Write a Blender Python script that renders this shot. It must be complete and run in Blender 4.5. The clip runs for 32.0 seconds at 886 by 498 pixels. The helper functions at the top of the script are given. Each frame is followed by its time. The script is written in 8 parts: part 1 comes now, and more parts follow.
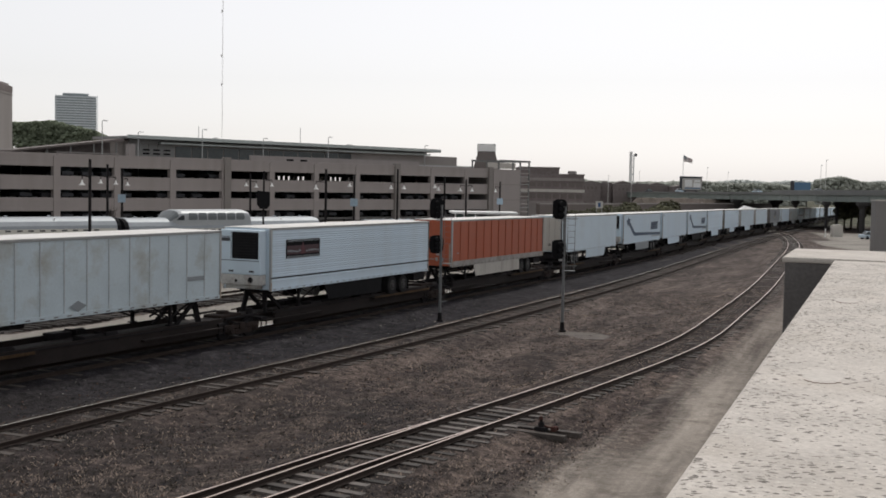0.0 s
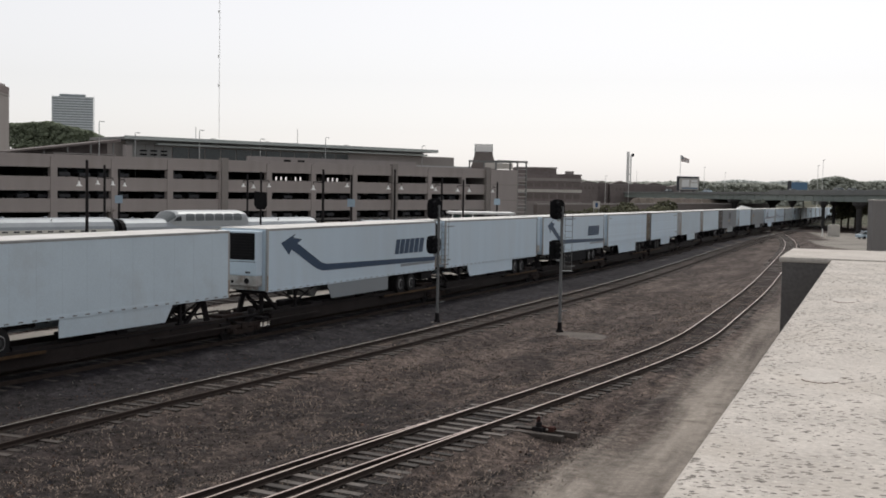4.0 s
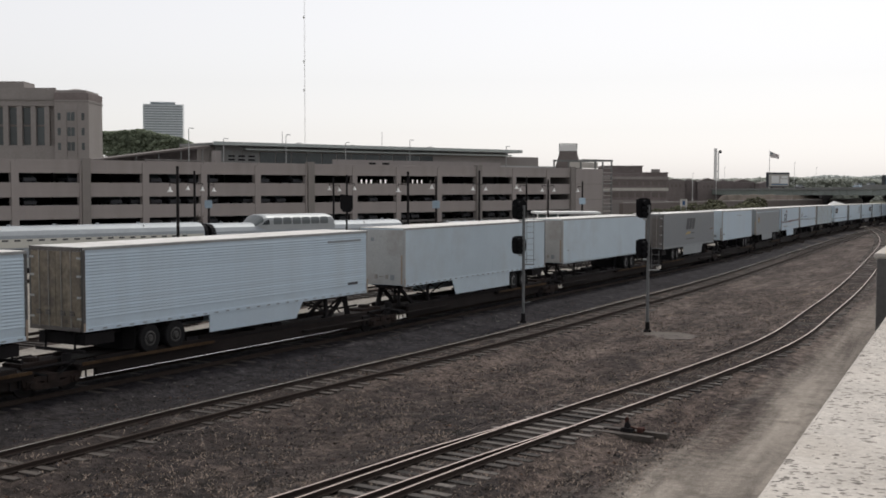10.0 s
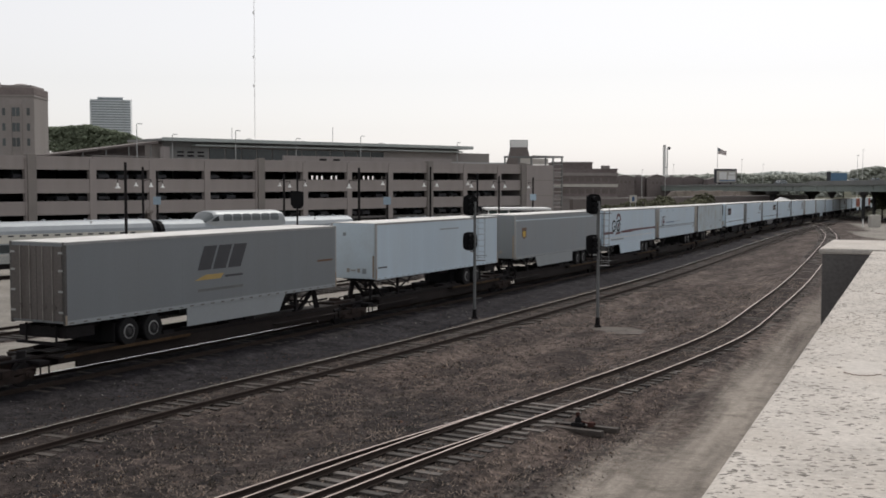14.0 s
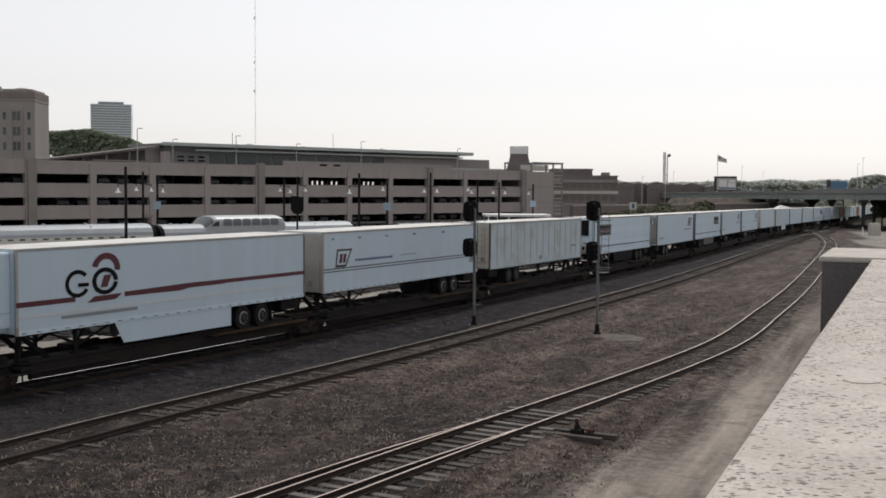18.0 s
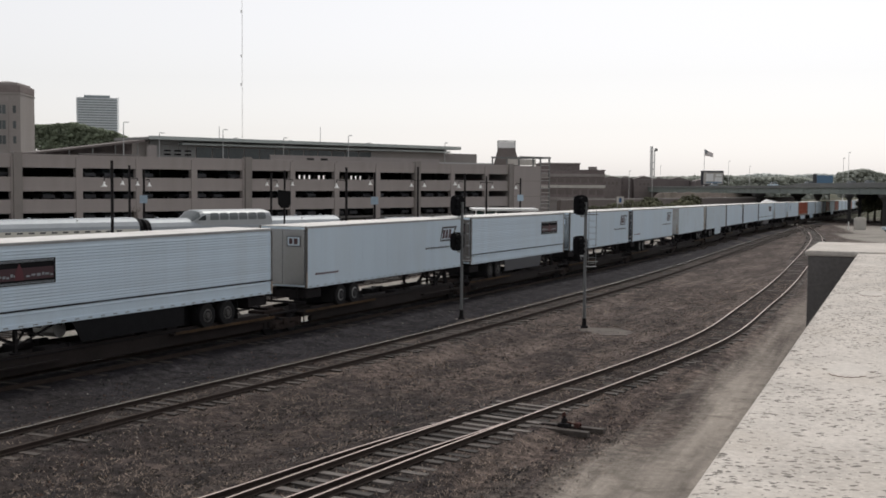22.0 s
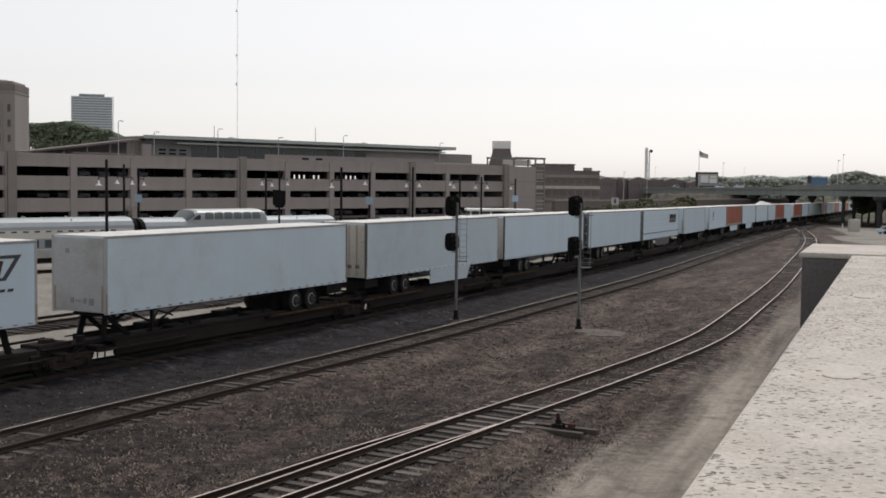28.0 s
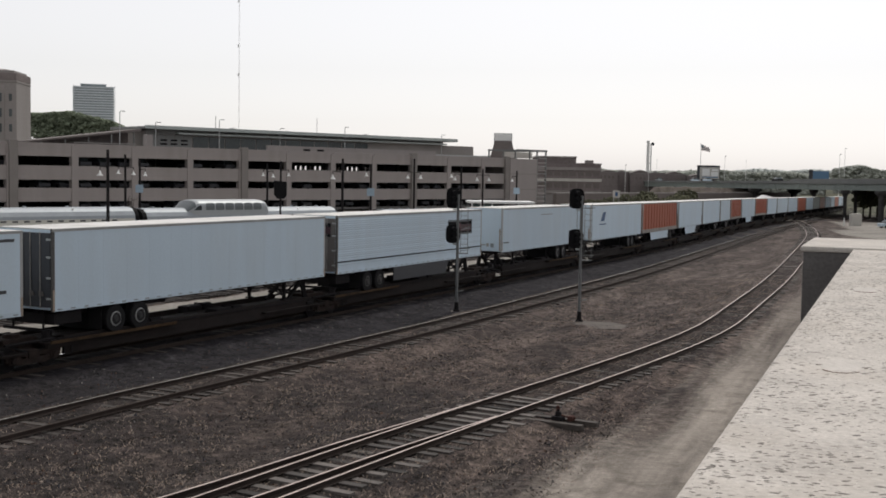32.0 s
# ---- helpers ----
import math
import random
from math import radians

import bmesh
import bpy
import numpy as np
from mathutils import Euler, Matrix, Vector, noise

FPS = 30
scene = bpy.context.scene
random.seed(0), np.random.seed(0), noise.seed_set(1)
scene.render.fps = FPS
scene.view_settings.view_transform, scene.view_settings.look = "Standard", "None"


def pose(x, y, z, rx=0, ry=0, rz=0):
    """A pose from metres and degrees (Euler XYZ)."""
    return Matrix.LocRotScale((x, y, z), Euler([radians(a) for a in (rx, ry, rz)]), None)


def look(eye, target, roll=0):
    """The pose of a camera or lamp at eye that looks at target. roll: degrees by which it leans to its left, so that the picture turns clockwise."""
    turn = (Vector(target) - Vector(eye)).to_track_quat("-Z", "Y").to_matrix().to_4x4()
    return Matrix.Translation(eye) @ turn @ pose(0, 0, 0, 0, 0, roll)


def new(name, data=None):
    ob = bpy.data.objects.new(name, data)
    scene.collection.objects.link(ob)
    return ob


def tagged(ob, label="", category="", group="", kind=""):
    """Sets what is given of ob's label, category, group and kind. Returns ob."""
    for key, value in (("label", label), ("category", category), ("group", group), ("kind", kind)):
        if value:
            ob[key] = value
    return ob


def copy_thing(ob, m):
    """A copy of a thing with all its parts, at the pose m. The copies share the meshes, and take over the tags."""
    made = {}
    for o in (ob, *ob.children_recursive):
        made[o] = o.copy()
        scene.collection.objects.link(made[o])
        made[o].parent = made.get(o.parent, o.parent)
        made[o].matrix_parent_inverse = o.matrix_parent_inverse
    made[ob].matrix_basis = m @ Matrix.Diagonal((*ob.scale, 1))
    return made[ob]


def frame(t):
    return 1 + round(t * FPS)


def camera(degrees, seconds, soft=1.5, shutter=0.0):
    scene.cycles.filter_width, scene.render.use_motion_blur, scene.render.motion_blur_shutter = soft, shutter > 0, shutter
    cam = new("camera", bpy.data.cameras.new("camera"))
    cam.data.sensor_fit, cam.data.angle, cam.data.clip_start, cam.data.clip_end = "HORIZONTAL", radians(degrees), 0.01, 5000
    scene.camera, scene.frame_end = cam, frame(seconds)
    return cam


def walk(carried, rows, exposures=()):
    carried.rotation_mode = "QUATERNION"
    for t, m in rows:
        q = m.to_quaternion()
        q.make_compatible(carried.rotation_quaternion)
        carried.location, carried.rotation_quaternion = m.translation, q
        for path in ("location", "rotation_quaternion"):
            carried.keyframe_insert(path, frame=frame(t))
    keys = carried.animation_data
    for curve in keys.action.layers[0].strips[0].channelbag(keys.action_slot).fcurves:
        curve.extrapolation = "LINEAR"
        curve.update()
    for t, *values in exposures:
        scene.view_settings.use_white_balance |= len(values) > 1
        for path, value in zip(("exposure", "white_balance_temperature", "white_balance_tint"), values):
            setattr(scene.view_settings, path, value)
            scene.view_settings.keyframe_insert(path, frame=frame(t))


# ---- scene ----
cam = camera(42.0, 32.0, soft=1.75)
EYE_Z = 6.764
CAM_ROWS = [
    (0, 0.008, -3.208, -1.103),
    (0.5, -0.003, -3.177, -1.068),
    (1, -0.065, -3.213, -1.095),
    (1.5, -0.059, -3.202, -1.028),
    (2, -0.024, -3.177, -1.064),
    (2.5, 0.046, -3.154, -1.155),
    (3, -0.006, -3.165, -1.122),
    (3.5, -0.133, -3.190, -1.020),
    (5.5, -0.056, -3.170, -1.014),
    (6, 0.000, -3.200, -1.020),
    (6.5, 0.142, -3.209, -0.963),
    (7, 0.144, -3.223, -0.529),
    (7.5, 0.135, -3.180, -0.671),
    (8, 0.235, -3.194, -0.587),
    (8.5, 0.500, -3.203, -0.968),
    (8.6, 1.170, -3.195, -0.820),
    (8.7, 2.500, -3.182, -0.560),
    (8.8, 3.420, -3.172, -0.340),
    (8.9, 4.270, -3.163, -0.150),
    (9, 4.939, -3.157, -0.015),
    (9.5, 5.336, -3.199, 0.023),
    (10, 4.056, -3.188, -0.111),
    (10.5, 3.251, -3.179, -0.311),
    (11, 2.819, -3.238, -0.336),
    (11.5, 2.177, -3.377, 0.198),
    (12, 1.860, -3.368, -0.092),
    (12.5, 1.686, -3.318, 0.047),
    (13, 1.665, -3.313, -0.202),
    (13.5, 1.602, -3.341, -0.097),
    (14, 1.633, -3.370, -0.106),
    (14.5, 1.637, -3.341, -0.104),
    (16.5, 1.640, -3.331, -0.140),
    (17, 1.640, -3.331, -0.140),
    (17.5, 1.692, -3.293, -0.702),
    (18, 1.639, -3.069, -0.391),
    (18.5, 1.551, -3.068, -0.389),
    (19, 1.471, -3.143, -0.312),
    (19.5, 1.350, -3.258, -0.373),
    (20, 1.259, -3.304, -0.614),
    (20.5, 1.298, -3.289, -0.641),
    (21, 1.174, -3.308, -0.488),
    (21.5, 1.080, -3.310, -0.475),
    (22, 1.013, -3.356, -0.429),
    (22.5, 0.970, -3.367, -0.559),
    (23, 1.112, -3.342, -0.740),
    (23.5, 1.202, -3.351, -0.702),
    (24, 1.137, -3.370, -0.540),
    (24.5, 1.014, -3.395, -0.444),
    (25, 0.928, -3.389, -0.484),
    (25.5, 0.869, -3.359, -0.545),
    (27.5, 0.833, -3.279, -0.738),
    (28, 0.763, -3.336, -0.667),
    (28.5, 0.785, -3.363, -0.753),
    (29, 0.663, -3.452, -0.364),
    (29.5, 0.453, -3.631, -0.217),
    (30, 0.551, -3.650, -0.482),
    (30.5, 0.644, -3.645, -0.705),
    (31, 0.710, -3.791, -0.926),
    (31.5, 0.756, -3.807, -0.937),
    (32, 0.832, -3.739, -0.974),
]
walk(cam, [(t, pose(0, 0, EYE_Z, 90 + pitch, roll, yaw)) for t, yaw, pitch, roll in CAM_ROWS],
     exposures=[(0, 0.0, 6500, 10), (32, 0.0, 6500, 10)])

# ---- light: hazy bright sky, sun high ahead, almost in line with the train ----
SUN_AZ, SUN_EL = radians(18.5), radians(54)   # azimuth from +y towards +x
world = bpy.data.worlds.new("hazy_sky")
scene.world = world
world.use_nodes = True
wn, wl = world.node_tree.nodes, world.node_tree.links
wn.clear()
sky = wn.new("ShaderNodeTexSky")
sky.sky_type, sky.sun_disc = "NISHITA", False
sky.sun_elevation, sky.sun_rotation = SUN_EL, SUN_AZ
sky.air_density, sky.dust_density, sky.ozone_density = 1.0, 1.2, 1.0
hs = wn.new("ShaderNodeHueSaturation")
hs.inputs["Saturation"].default_value = 0.22
bg = wn.new("ShaderNodeBackground")
bg.inputs["Strength"].default_value = 0.130
wo = wn.new("ShaderNodeOutputWorld")
wl.new(sky.outputs["Color"], hs.inputs["Color"])
warm = wn.new("ShaderNodeMix")
warm.data_type, warm.blend_type = "RGBA", "MULTIPLY"
warm.inputs["Factor"].default_value = 1.0
warm.inputs["B"].default_value = (1.0, 0.975, 0.985, 1)
wl.new(hs.outputs["Color"], warm.inputs["A"])
haze = wn.new("ShaderNodeMix")                 # thick even haze over the clear sky
haze.data_type = "RGBA"
haze.inputs["Factor"].default_value = 0.30
haze.inputs["B"].default_value = (7.05, 6.92, 6.75, 1)
wl.new(warm.outputs["Result"], haze.inputs["A"])
wl.new(haze.outputs["Result"], bg.inputs["Color"])
wl.new(bg.outputs["Background"], wo.inputs["Surface"])

sun = new("sun", bpy.data.lights.new("sun", "SUN"))
sun.data.energy, sun.data.angle, sun.data.color = 1.75, radians(6), (1.0, 0.95, 0.88)
sun.matrix_basis = look((0, 0, 0), (-math.sin(SUN_AZ) * math.cos(SUN_EL), -math.cos(SUN_AZ) * math.cos(SUN_EL), -math.sin(SUN_EL)))


# ---- materials ----
def mat(name, col, rough=0.7, metal=0.0, var=0.18, scale=3.0, bump=0.15, fine=40.0, stain=None, stain_amt=0.0,
        rnd=0.0, spec=0.4, streak=False, dist=0.01, isle=0.0):
    """Principled surface: base colour varied at two scales, optional stains or streaks, fine relief."""
    m = bpy.data.materials.new(name)
    m.use_nodes = True
    n, l = m.node_tree.nodes, m.node_tree.links
    b = n["Principled BSDF"]
    b.inputs["Roughness"].default_value = rough
    b.inputs["Metallic"].default_value = metal
    b.inputs["Specular IOR Level"].default_value = spec
    tc = n.new("ShaderNodeTexCoord")
    mp = n.new("ShaderNodeMapping")
    if streak:
        mp.inputs["Scale"].default_value = (1.0, 1.0, 0.12)
    l.new(tc.outputs["Object"], mp.inputs["Vector"])
    n1 = n.new("ShaderNodeTexNoise")
    n1.inputs["Scale"].default_value, n1.inputs["Detail"].default_value = scale, 5
    n2 = n.new("ShaderNodeTexNoise")
    n2.inputs["Scale"].default_value, n2.inputs["Detail"].default_value = fine, 4
    l.new(mp.outputs["Vector"], n1.inputs["Vector"])
    l.new(tc.outputs["Object"], n2.inputs["Vector"])
    add = n.new("ShaderNodeMath")
    add.operation = "ADD"
    l.new(n1.outputs["Fac"], add.inputs[0])
    l.new(n2.outputs["Fac"], add.inputs[1])
    rng = n.new("ShaderNodeMapRange")
    rng.inputs["From Min"].default_value, rng.inputs["From Max"].default_value = 0.6, 1.4
    rng.inputs["To Min"].default_value, rng.inputs["To Max"].default_value = 1 - var, 1 + var
    l.new(add.outputs[0], rng.inputs["Value"])
    val = rng.outputs["Result"]
    if rnd:
        oi = n.new("ShaderNodeObjectInfo")
        r2 = n.new("ShaderNodeMapRange")
        r2.inputs["To Min"].default_value, r2.inputs["To Max"].default_value = 1 - rnd, 1 + rnd
        l.new(oi.outputs["Random"], r2.inputs["Value"])
        mu = n.new("ShaderNodeMath")
        mu.operation = "MULTIPLY"
        l.new(val, mu.inputs[0])
        l.new(r2.outputs["Result"], mu.inputs[1])
        val = mu.outputs[0]
    if isle:
        ge = n.new("ShaderNodeNewGeometry")
        r4 = n.new("ShaderNodeMapRange")
        r4.inputs["To Min"].default_value, r4.inputs["To Max"].default_value = 1 - isle, 1 + isle
        l.new(ge.outputs["Random Per Island"], r4.inputs["Value"])
        mv = n.new("ShaderNodeMath")
        mv.operation = "MULTIPLY"
        l.new(val, mv.inputs[0])
        l.new(r4.outputs["Result"], mv.inputs[1])
        val = mv.outputs[0]
    vm = n.new("ShaderNodeVectorMath")
    vm.operation = "SCALE"
    vm.inputs[0].default_value = col
    l.new(val, vm.inputs["Scale"])
    out = vm.outputs["Vector"]
    if stain:
        n3 = n.new("ShaderNodeTexNoise")
        n3.inputs["Scale"].default_value, n3.inputs["Detail"].default_value = scale * 0.55, 7
        n3.inputs["Roughness"].default_value = 0.65
        l.new(mp.outputs["Vector"], n3.inputs["Vector"])
        r3 = n.new("ShaderNodeMapRange")
        r3.inputs["From Min"].default_value, r3.inputs["From Max"].default_value = 0.48, 0.72
        r3.inputs["To Max"].default_value = stain_amt
        l.new(n3.outputs["Fac"], r3.inputs["Value"])
        mx = n.new("ShaderNodeMix")
        mx.data_type = "RGBA"
        l.new(r3.outputs["Result"], mx.inputs["Factor"])
        l.new(out, mx.inputs["A"])
        mx.inputs["B"].default_value = (*stain, 1)
        out = mx.outputs["Result"]
    l.new(out, b.inputs["Base Color"])
    if bump:
        bp = n.new("ShaderNodeBump")
        bp.inputs["Strength"].default_value, bp.inputs["Distance"].default_value = bump, dist
        l.new(n2.outputs["Fac"], bp.inputs["Height"])
        l.new(bp.outputs["Normal"], b.inputs["Normal"])
    return m


